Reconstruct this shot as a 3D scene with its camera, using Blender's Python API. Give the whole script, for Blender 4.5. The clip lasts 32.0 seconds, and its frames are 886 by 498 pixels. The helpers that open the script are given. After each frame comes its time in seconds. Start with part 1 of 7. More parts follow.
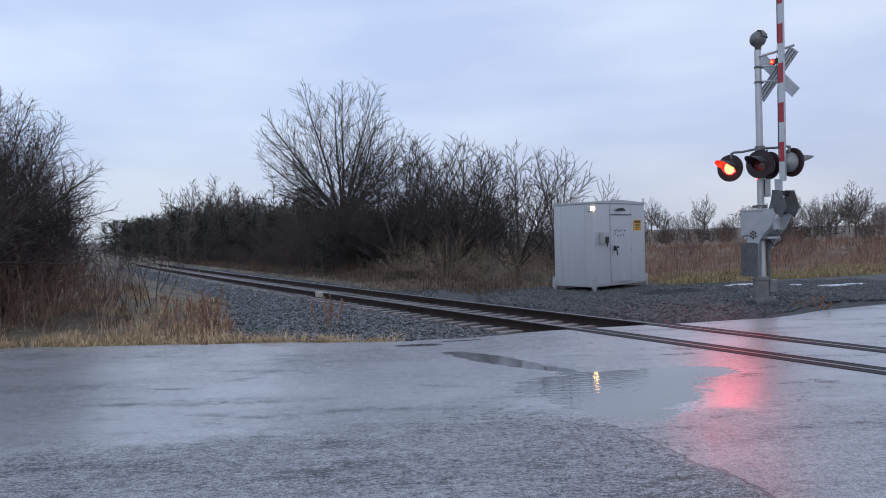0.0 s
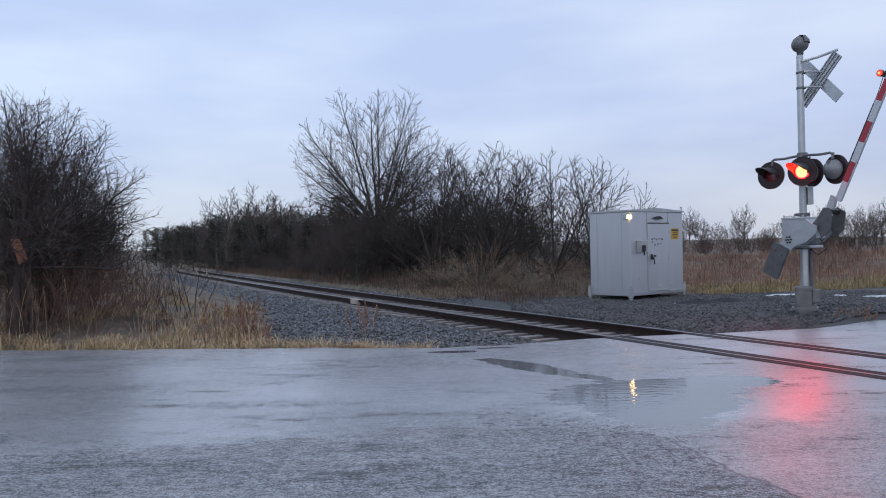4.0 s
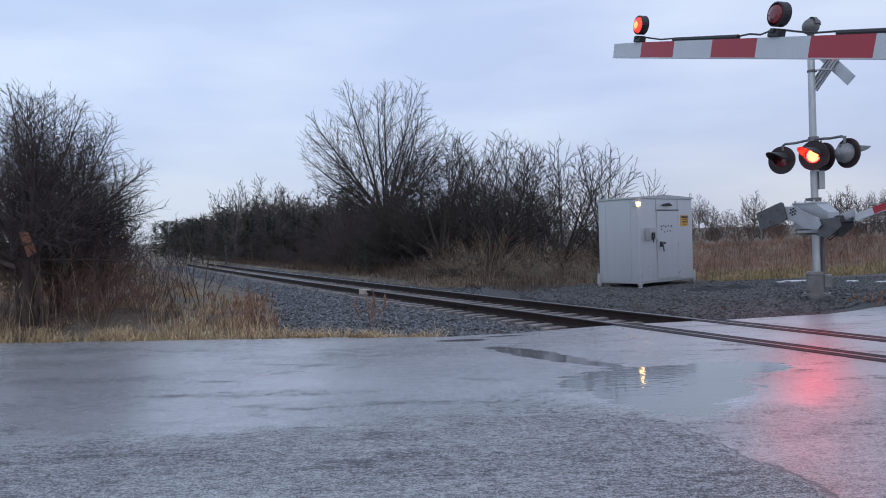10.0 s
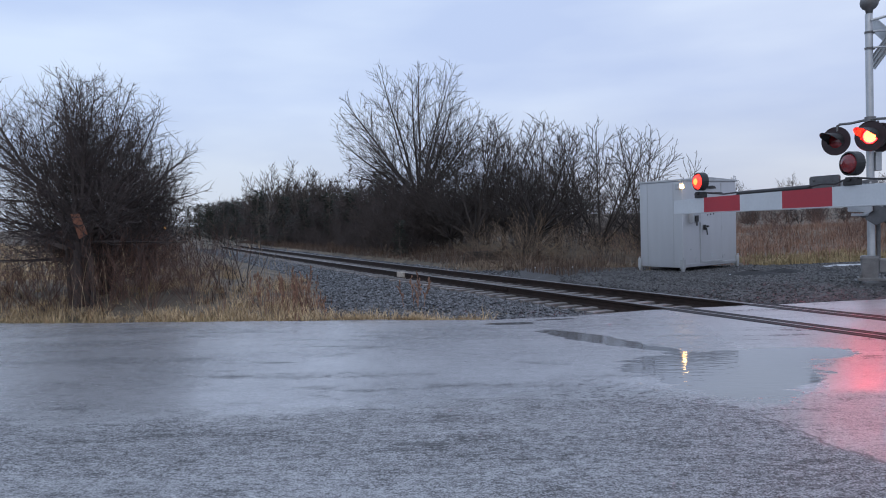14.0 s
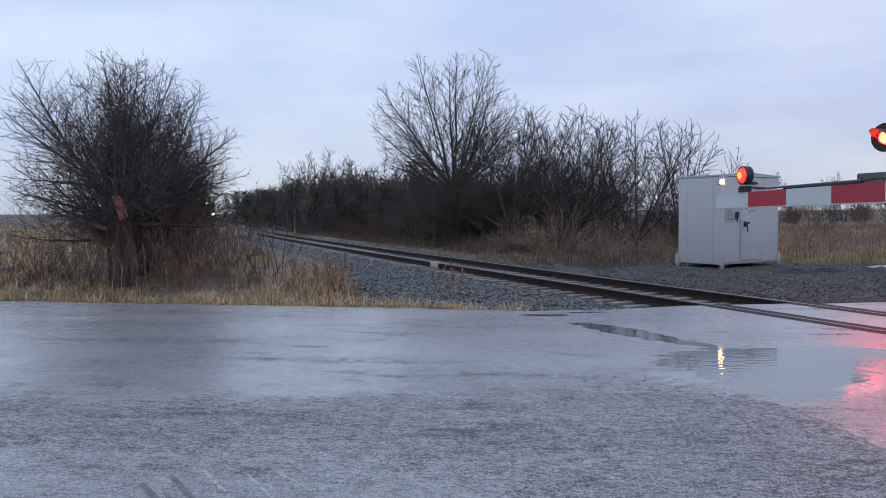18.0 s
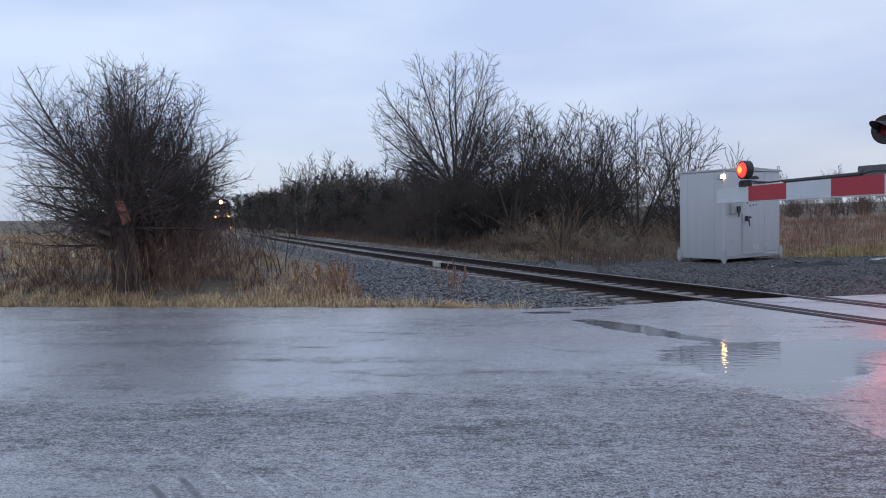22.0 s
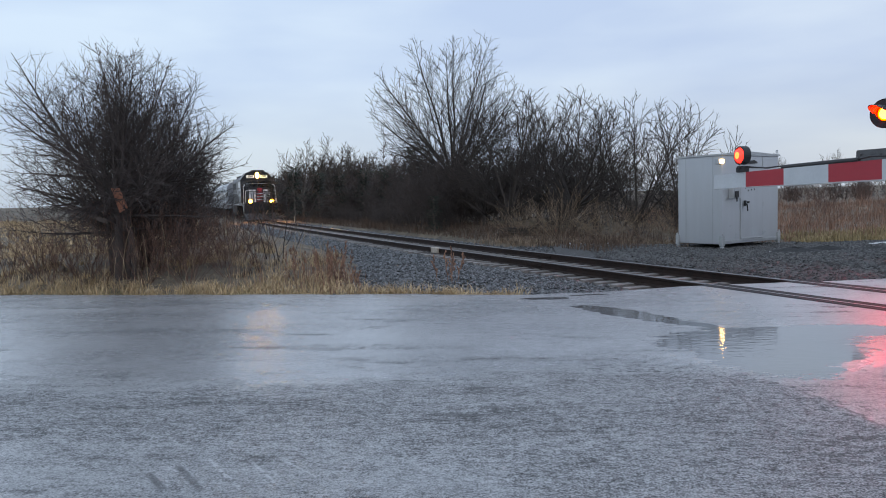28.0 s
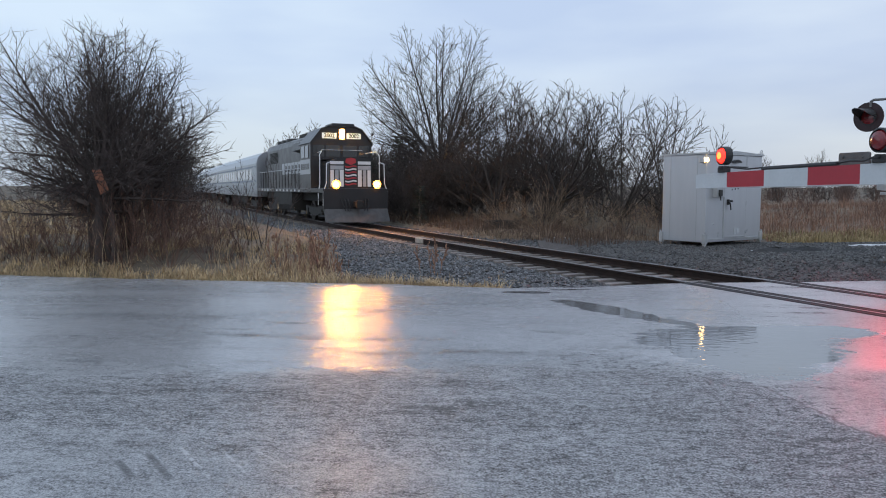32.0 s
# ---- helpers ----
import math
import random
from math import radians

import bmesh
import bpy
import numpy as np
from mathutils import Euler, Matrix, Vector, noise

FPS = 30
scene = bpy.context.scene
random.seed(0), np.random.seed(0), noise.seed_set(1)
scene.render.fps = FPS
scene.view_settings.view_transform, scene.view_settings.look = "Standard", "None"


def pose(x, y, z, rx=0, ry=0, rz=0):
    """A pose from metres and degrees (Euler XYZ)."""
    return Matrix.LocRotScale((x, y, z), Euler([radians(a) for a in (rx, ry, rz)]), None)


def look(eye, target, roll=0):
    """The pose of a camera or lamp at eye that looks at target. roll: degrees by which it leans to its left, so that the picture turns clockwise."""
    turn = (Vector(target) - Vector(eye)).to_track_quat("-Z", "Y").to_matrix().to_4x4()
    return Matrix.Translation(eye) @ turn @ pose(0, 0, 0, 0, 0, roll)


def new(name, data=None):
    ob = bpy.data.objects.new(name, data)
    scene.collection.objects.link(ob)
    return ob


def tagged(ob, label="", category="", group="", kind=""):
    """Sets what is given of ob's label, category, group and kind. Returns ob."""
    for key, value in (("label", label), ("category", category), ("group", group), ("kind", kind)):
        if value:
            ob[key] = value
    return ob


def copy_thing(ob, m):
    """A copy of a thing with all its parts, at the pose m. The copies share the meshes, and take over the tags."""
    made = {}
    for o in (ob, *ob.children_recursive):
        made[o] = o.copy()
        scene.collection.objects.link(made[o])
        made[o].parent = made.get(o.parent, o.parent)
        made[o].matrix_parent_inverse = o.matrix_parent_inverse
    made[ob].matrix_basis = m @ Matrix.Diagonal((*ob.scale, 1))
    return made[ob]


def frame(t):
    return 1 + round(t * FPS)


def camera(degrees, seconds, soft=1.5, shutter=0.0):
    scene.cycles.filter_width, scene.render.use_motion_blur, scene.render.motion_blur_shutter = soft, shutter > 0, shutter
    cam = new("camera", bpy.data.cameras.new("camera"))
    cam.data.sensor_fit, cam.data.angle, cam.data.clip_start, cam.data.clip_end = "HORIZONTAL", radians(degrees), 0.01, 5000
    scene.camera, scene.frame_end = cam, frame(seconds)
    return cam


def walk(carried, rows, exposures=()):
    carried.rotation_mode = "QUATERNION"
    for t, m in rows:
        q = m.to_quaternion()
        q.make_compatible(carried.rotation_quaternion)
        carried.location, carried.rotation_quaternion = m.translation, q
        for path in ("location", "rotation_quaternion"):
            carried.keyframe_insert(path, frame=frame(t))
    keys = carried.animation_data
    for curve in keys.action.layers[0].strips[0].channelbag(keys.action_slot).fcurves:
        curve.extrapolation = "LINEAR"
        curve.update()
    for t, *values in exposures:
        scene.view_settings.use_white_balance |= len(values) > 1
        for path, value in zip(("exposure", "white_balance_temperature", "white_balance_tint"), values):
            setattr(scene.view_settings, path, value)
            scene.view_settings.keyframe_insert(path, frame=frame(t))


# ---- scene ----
HFOV = math.degrees(2 * math.atan(784 / 1270.0))
cam = camera(HFOV, 32.0, soft=1.0)
PATH = [
    (0, pose(0.002, -0.005, 1.751, 88.926, 1.385, -2.982)), (0.5, pose(0.000, 0.007, 1.745, 89.275, 0.925, -2.844)), (1, pose(0.006, 0.007, 1.740, 89.542, 0.455, -2.550)),
    (1.5, pose(0.001, -0.007, 1.738, 89.770, 0.168, -1.988)), (2, pose(-0.016, -0.065, 1.743, 89.815, 0.205, -1.481)), (2.5, pose(-0.011, -0.019, 1.726, 89.828, 0.427, -0.981)),
    (3, pose(-0.007, -0.015, 1.716, 89.780, 0.744, -0.582)), (3.5, pose(-0.006, -0.013, 1.714, 89.695, 1.011, -0.360)), (5.5, pose(-0.004, -0.003, 1.700, 89.831, 1.218, -0.073)),
    (6, pose(-0.000, -0.000, 1.700, 89.844, 1.304, -0.004)), (6.5, pose(-0.005, 0.006, 1.694, 89.859, 1.383, 0.054)), (7, pose(0.010, 0.007, 1.692, 89.913, 1.488, 0.155)),
    (7.5, pose(0.007, 0.012, 1.690, 90.004, 1.608, 0.249)), (8, pose(-0.004, 0.009, 1.691, 90.071, 1.685, 0.350)), (8.5, pose(-0.001, 0.013, 1.687, 90.031, 1.734, 0.489)),
    (9, pose(0.002, 0.018, 1.687, 89.775, 1.769, 0.563)), (9.5, pose(0.004, 0.019, 1.680, 89.406, 1.774, 0.515)), (10, pose(0.008, 0.053, 1.674, 88.978, 1.718, 0.448)),
    (10.5, pose(0.013, 0.042, 1.668, 88.576, 1.678, 0.471)), (11, pose(0.007, 0.045, 1.667, 88.219, 1.522, 0.613)), (11.5, pose(-0.001, 0.051, 1.665, 87.934, 1.404, 0.867)),
    (12, pose(-0.000, 0.043, 1.662, 87.676, 1.407, 1.125)), (12.5, pose(-0.008, 0.044, 1.665, 87.545, 1.500, 1.079)), (13, pose(-0.051, 0.061, 1.669, 87.583, 1.669, 1.032)),
    (13.5, pose(-0.181, 0.096, 1.683, 87.729, 1.684, 1.142)), (14, pose(-0.343, 0.123, 1.669, 87.706, 1.635, 2.637)), (14.5, pose(-0.431, 0.146, 1.647, 87.484, 1.491, 5.029)),
    (16.5, pose(-0.389, 0.174, 1.628, 86.761, 0.345, 6.029)), (17, pose(-0.375, 0.169, 1.620, 87.008, 0.366, 5.671)), (17.5, pose(-0.371, 0.177, 1.615, 87.125, 0.321, 5.418)),
    (18, pose(-0.363, 0.176, 1.612, 87.149, 0.400, 5.368)), (18.5, pose(-0.365, 0.180, 1.615, 87.142, 0.404, 5.363)), (19, pose(-0.371, 0.172, 1.616, 87.146, 0.440, 5.346)),
    (19.5, pose(-0.368, 0.171, 1.612, 87.175, 0.541, 5.292)), (20, pose(-0.365, 0.160, 1.614, 87.201, 0.759, 5.251)), (20.5, pose(-0.363, 0.155, 1.617, 87.180, 0.921, 5.265)),
    (21, pose(-0.366, 0.161, 1.614, 87.150, 1.076, 5.328)), (21.5, pose(-0.359, 0.144, 1.615, 87.102, 1.272, 5.433)), (22, pose(-0.364, 0.142, 1.610, 87.104, 1.330, 5.478)),
    (22.5, pose(-0.360, 0.138, 1.614, 87.131, 1.339, 5.487)), (23, pose(-0.363, 0.137, 1.617, 87.228, 1.302, 5.476)), (23.5, pose(-0.365, 0.134, 1.616, 87.311, 1.309, 5.424)),
    (24, pose(-0.367, 0.134, 1.610, 87.382, 1.310, 5.353)), (24.5, pose(-0.356, 0.130, 1.612, 87.314, 1.443, 5.293)), (25, pose(-0.352, 0.132, 1.612, 87.202, 1.565, 5.232)),
    (25.5, pose(-0.340, 0.116, 1.623, 87.048, 1.651, 5.223)), (27.5, pose(-0.351, 0.142, 1.618, 86.049, 1.657, 5.640)), (28, pose(-0.346, 0.158, 1.624, 85.942, 1.563, 5.365)),
    (28.5, pose(-0.341, 0.174, 1.629, 85.901, 1.312, 5.080)), (29, pose(-0.334, 0.165, 1.626, 85.979, 1.091, 4.839)), (29.5, pose(-0.341, 0.175, 1.628, 86.017, 0.859, 4.721)),
    (30, pose(-0.336, 0.181, 1.625, 86.057, 0.773, 4.718)), (30.5, pose(-0.333, 0.176, 1.630, 85.966, 0.612, 4.719)), (31, pose(-0.320, 0.158, 1.637, 85.705, 0.405, 4.629)),
    (31.5, pose(-0.307, 0.172, 1.635, 85.430, 0.139, 4.495)), (32, pose(-0.299, 0.181, 1.641, 85.152, -0.036, 4.347)),
]

walk(cam, PATH, exposures=[(0.0, 0.0, 6500, 10), (25.5, 0.0, 6500, 10), (28.0, 0.03, 6740, 4.5), (32.0, 0.03, 6740, 4.5)])

# ---- light: an overcast dusk ----
world = bpy.data.worlds.new("overcast_sky")
scene.world = world
world.use_nodes = True


def build_sky():
    nt = world.node_tree
    nt.nodes.clear()
    N, L = nt.nodes.new, nt.links.new
    out, bg = N("ShaderNodeOutputWorld"), N("ShaderNodeBackground")
    sky = N("ShaderNodeTexSky")
    sky.sky_type, sky.sun_disc = "NISHITA", False
    sky.sun_elevation, sky.sun_rotation = radians(9), radians(200)
    sky.air_density, sky.dust_density, sky.ozone_density = 1.0, 1.5, 2.0
    dim = N("ShaderNodeMix")
    dim.data_type, dim.blend_type = "RGBA", "MULTIPLY"
    dim.inputs[0].default_value = 1.0
    dim.inputs[7].default_value = (0.09, 0.09, 0.09, 1)
    L(sky.outputs[0], dim.inputs[6])
    geo, sep = N("ShaderNodeTexCoord"), N("ShaderNodeSeparateXYZ")
    L(geo.outputs["Generated"], sep.inputs[0])
    ramp = N("ShaderNodeValToRGB")
    ramp.color_ramp.elements[0].position, ramp.color_ramp.elements[0].color = 0.0, (0.528, 0.57, 0.64, 1)
    ramp.color_ramp.elements[1].position, ramp.color_ramp.elements[1].color = 0.55, (0.59, 0.70, 0.87, 1)
    mid = ramp.color_ramp.elements.new(0.16)
    mid.color = (0.558, 0.64, 0.79, 1)
    L(sep.outputs[2], ramp.inputs[0])
    # soft bands of cloud, stretched along the horizon
    mp = N("ShaderNodeMapping")
    mp.inputs["Scale"].default_value = (1.6, 1.6, 6.5)
    L(geo.outputs["Generated"], mp.inputs[0])
    cloud = N("ShaderNodeTexNoise")
    cloud.inputs["Scale"].default_value, cloud.inputs["Detail"].default_value = 1.7, 5.0
    cloud.inputs["Roughness"].default_value = 0.45
    L(mp.outputs[0], cloud.inputs["Vector"])
    cr = N("ShaderNodeValToRGB")
    cr.color_ramp.elements[0].position, cr.color_ramp.elements[0].color = 0.36, (0.86, 0.88, 0.95, 1)
    cr.color_ramp.elements[1].position, cr.color_ramp.elements[1].color = 0.66, (1.10, 1.08, 1.04, 1)
    L(cloud.outputs[0], cr.inputs[0])
    mul = N("ShaderNodeMix")
    mul.data_type, mul.blend_type = "RGBA", "MULTIPLY"
    mul.inputs[0].default_value = 1.0
    L(ramp.outputs[0], mul.inputs[6])
    L(cr.outputs[0], mul.inputs[7])
    # the cloud is thinner and bluer towards the west
    side = N("ShaderNodeMapRange")
    side.inputs[1].default_value, side.inputs[2].default_value = -0.75, 0.75
    L(sep.outputs[0], side.inputs[0])
    west = N("ShaderNodeMix")
    west.data_type = "RGBA"
    west.inputs[6].default_value, west.inputs[7].default_value = (0.99, 1.045, 1.12, 1), (0.955, 0.935, 0.985, 1)
    L(side.outputs[0], west.inputs[0])
    tint = N("ShaderNodeMix")
    tint.data_type, tint.blend_type = "RGBA", "MULTIPLY"
    tint.inputs[0].default_value = 1.0
    L(mul.outputs[2], tint.inputs[6])
    L(west.outputs[2], tint.inputs[7])
    mix = N("ShaderNodeMix")
    mix.data_type = "RGBA"
    mix.inputs[0].default_value = 0.9
    L(dim.outputs[2], mix.inputs[6])
    L(tint.outputs[2], mix.inputs[7])
    L(mix.outputs[2], bg.inputs[0])
    bg.inputs[1].default_value = 1.20
    L(bg.outputs[0], out.inputs[0])


build_sky()
sun_data = bpy.data.lights.new("sun", "SUN")
sun_data.energy, sun_data.angle, sun_data.color = 0.5, radians(40), (1.0, 0.95, 0.9)
sun = new("sun", sun_data)
sun.matrix_world = look((-20, -40, 40), (0, 10, 0))


# ---- materials ----
def material(name, base, rough=0.7, metal=0.0, other=None, scale=6.0, fine=60.0, bump=0.15, coat=0.0, spec=0.5, glow=0.0, glow_colour=None, island=0.0, each=0.0, stretch=None):
    """A surface with stains at one scale and grain at a finer one."""
    m = bpy.data.materials.new(name)
    m.use_nodes = True
    nt = m.node_tree
    N, L = nt.nodes.new, nt.links.new
    b = nt.nodes["Principled BSDF"]
    b.inputs["Metallic"].default_value = metal
    b.inputs["Specular IOR Level"].default_value = spec
    b.inputs["Coat Weight"].default_value = coat
    other = other or tuple(c * 0.7 for c in base)
    tc = N("ShaderNodeTexCoord")
    vec = tc.outputs["Object"]
    if stretch:
        mp = N("ShaderNodeMapping")
        mp.inputs["Scale"].default_value = stretch
        L(vec, mp.inputs[0])
        vec = mp.outputs[0]
    big, small = N("ShaderNodeTexNoise"), N("ShaderNodeTexNoise")
    for n, s, d in ((big, scale, 4.0), (small, fine, 3.0)):
        n.inputs["Scale"].default_value, n.inputs["Detail"].default_value = s, d
        L(vec, n.inputs["Vector"])
    mixv = N("ShaderNodeMath")
    mixv.operation = "MULTIPLY_ADD"
    L(small.outputs[0], mixv.inputs[0])
    mixv.inputs[1].default_value = 0.45
    L(big.outputs[0], mixv.inputs[2])
    rp = N("ShaderNodeValToRGB")
    rp.color_ramp.elements[0].position, rp.color_ramp.elements[0].color = 0.48, (*other, 1)
    rp.color_ramp.elements[1].position, rp.color_ramp.elements[1].color = 0.95, (*base, 1)
    L(mixv.outputs[0], rp.inputs[0])
    col = rp.outputs[0]
    if island or each:
        src = N("ShaderNodeNewGeometry").outputs["Random Per Island"] if island else N("ShaderNodeObjectInfo").outputs["Random"]
        hv, ma = N("ShaderNodeHueSaturation"), N("ShaderNodeMapRange")
        amount = island or each
        ma.inputs[3].default_value, ma.inputs[4].default_value = 1 - amount, 1 + amount
        L(src, ma.inputs[0])
        L(ma.outputs[0], hv.inputs["Value"])
        L(col, hv.inputs["Color"])
        col = hv.outputs[0]
    L(col, b.inputs["Base Color"])
    rr = N("ShaderNodeMapRange")
    rr.inputs[3].default_value, rr.inputs[4].default_value = max(0.02, rough - 0.12), min(1.0, rough + 0.12)
    L(big.outputs[0], rr.inputs[0])
    L(rr.outputs[0], b.inputs["Roughness"])
    if bump:
        bp = N("ShaderNodeBump")
        bp.inputs["Strength"].default_value, bp.inputs["Distance"].default_value = bump, 0.02
        L(small.outputs[0], bp.inputs["Height"])
        L(bp.outputs[0], b.inputs["Normal"])
    if glow:
        b.inputs["Emission Color"].default_value = (*(glow_colour or base), 1)
        b.inputs["Emission Strength"].default_value = glow
    return m


M_STEEL = material("galvanised_steel", (0.50, 0.52, 0.54), 0.42, 0.6, (0.36, 0.38, 0.40), 3, 40, 0.05)
M_ALU = material("aluminium_sheet", (0.54, 0.56, 0.59), 0.38, 0.75, (0.50, 0.52, 0.55), 1.5, 25, 0.02, stretch=(4, 4, 0.5))
M_ALU_EDGE = material("aluminium_trim", (0.48, 0.50, 0.52), 0.4, 0.5, (0.38, 0.40, 0.42), 4, 40, 0.04)
M_BLACK = material("black_paint", (0.02, 0.02, 0.022), 0.45, 0.0, (0.012, 0.012, 0.013), 6, 60, 0.05)
M_RUBBER = material("black_rubber", (0.025, 0.025, 0.027), 0.6, 0.0, (0.015, 0.015, 0.016), 8, 80, 0.1)
M_SEAL = material("wet_black_rubber", (0.012, 0.012, 0.013), 0.55, 0.0, (0.006, 0.006, 0.007), 8, 60, 0.3, spec=0.2)
M_CONCRETE = material("weathered_concrete", (0.30, 0.28, 0.25), 0.85, 0.0, (0.16, 0.14, 0.12), 5, 70, 0.3)
M_RAIL = material("rusty_rail_steel", (0.034, 0.022, 0.019), 0.75, 0.0, (0.014, 0.010, 0.009), 5, 90, 0.3, spec=0.2)
M_RAILHEAD = material("worn_rail_head", (0.30, 0.28, 0.28), 0.34, 1.0, (0.14, 0.12, 0.12), 9, 90, 0.05)
M_TIE = material("creosoted_wood", (0.24, 0.22, 0.21), 0.55, 0.0, (0.07, 0.06, 0.055), 3, 40, 0.4, each=0.25)
M_STONE = material("grey_ballast_stone", (0.15, 0.155, 0.165), 0.5, 0.0, (0.045, 0.047, 0.051), 7, 50, 0.3, island=0.75)
M_TWIG = material("dark_bare_twigs", (0.080, 0.063, 0.058), 0.85, 0.0, (0.042, 0.033, 0.031), 3, 30, 0.0, island=0.3)
M_TWIG_RED = material("reddish_bare_twigs", (0.17, 0.098, 0.072), 0.85, 0.0, (0.09, 0.052, 0.042), 3, 30, 0.0, island=0.4)
M_TRUNK = material("dark_brown_bark", (0.11, 0.09, 0.075), 0.9, 0.0, (0.045, 0.037, 0.032), 4, 30, 0.0, island=0.2)
M_LIMB = material("dark_wet_bark", (0.055, 0.045, 0.041), 0.9, 0.0, (0.028, 0.023, 0.021), 4, 30, 0.0, island=0.2)
M_BARK = material("grey_brown_bark", (0.17, 0.145, 0.125), 0.9, 0.0, (0.06, 0.05, 0.045), 4, 30, 0.0, island=0.25)
M_BUD = material("pale_seed_tufts", (0.42, 0.38, 0.33), 0.9, 0.0, (0.28, 0.24, 0.2), 5, 40, 0.0, island=0.4)
M_NEEDLE = material("dark_evergreen_needles", (0.035, 0.05, 0.035), 0.8, 0.0, (0.018, 0.026, 0.02), 4, 30, 0.0, island=0.4)
M_GRASS = material("dry_straw_grass", (0.56, 0.42, 0.25), 0.85, 0.0, (0.36, 0.26, 0.15), 2, 30, 0.0, island=0.4)
M_GREEN = material("short_green_grass", (0.16, 0.18, 0.07), 0.85, 0.0, (0.20, 0.17, 0.08), 0.8, 12, 0.0, island=0.4)
M_WEED = material("rust_brown_weeds", (0.32, 0.185, 0.125), 0.85, 0.0, (0.15, 0.085, 0.062), 2, 30, 0.0, island=0.4)
M_SNOW = material("old_snow", (0.74, 0.76, 0.80), 0.6, 0.0, (0.35, 0.36, 0.38), 6, 60, 0.2)
M_RED = material("red_reflective_sheeting", (0.36, 0.03, 0.045), 0.4, 0.0, (0.30, 0.025, 0.04), 3, 50, 0.02)
M_WHITE = material("white_reflective_sheeting", (0.50, 0.53, 0.56), 0.42, 0.0, (0.42, 0.45, 0.48), 3, 50, 0.02)
M_LAMP_RED = material("lit_red_lens", (0.9, 0.05, 0.03), 0.2, 0.0, None, 5, 40, 0.0, glow=1300.0, glow_colour=(1.0, 0.00025, 0.00025))
M_LAMP_HOT = material("lit_bulb_core", (1.0, 0.5, 0.2), 0.2, 0.0, None, 5, 40, 0.0, glow=5.0, glow_colour=(1.0, 0.30, 0.085))
M_DARK_LENS = material("unlit_red_lens", (0.22, 0.02, 0.025), 0.15, 0.0, (0.12, 0.012, 0.015), 6, 50, 0.0, coat=0.5)


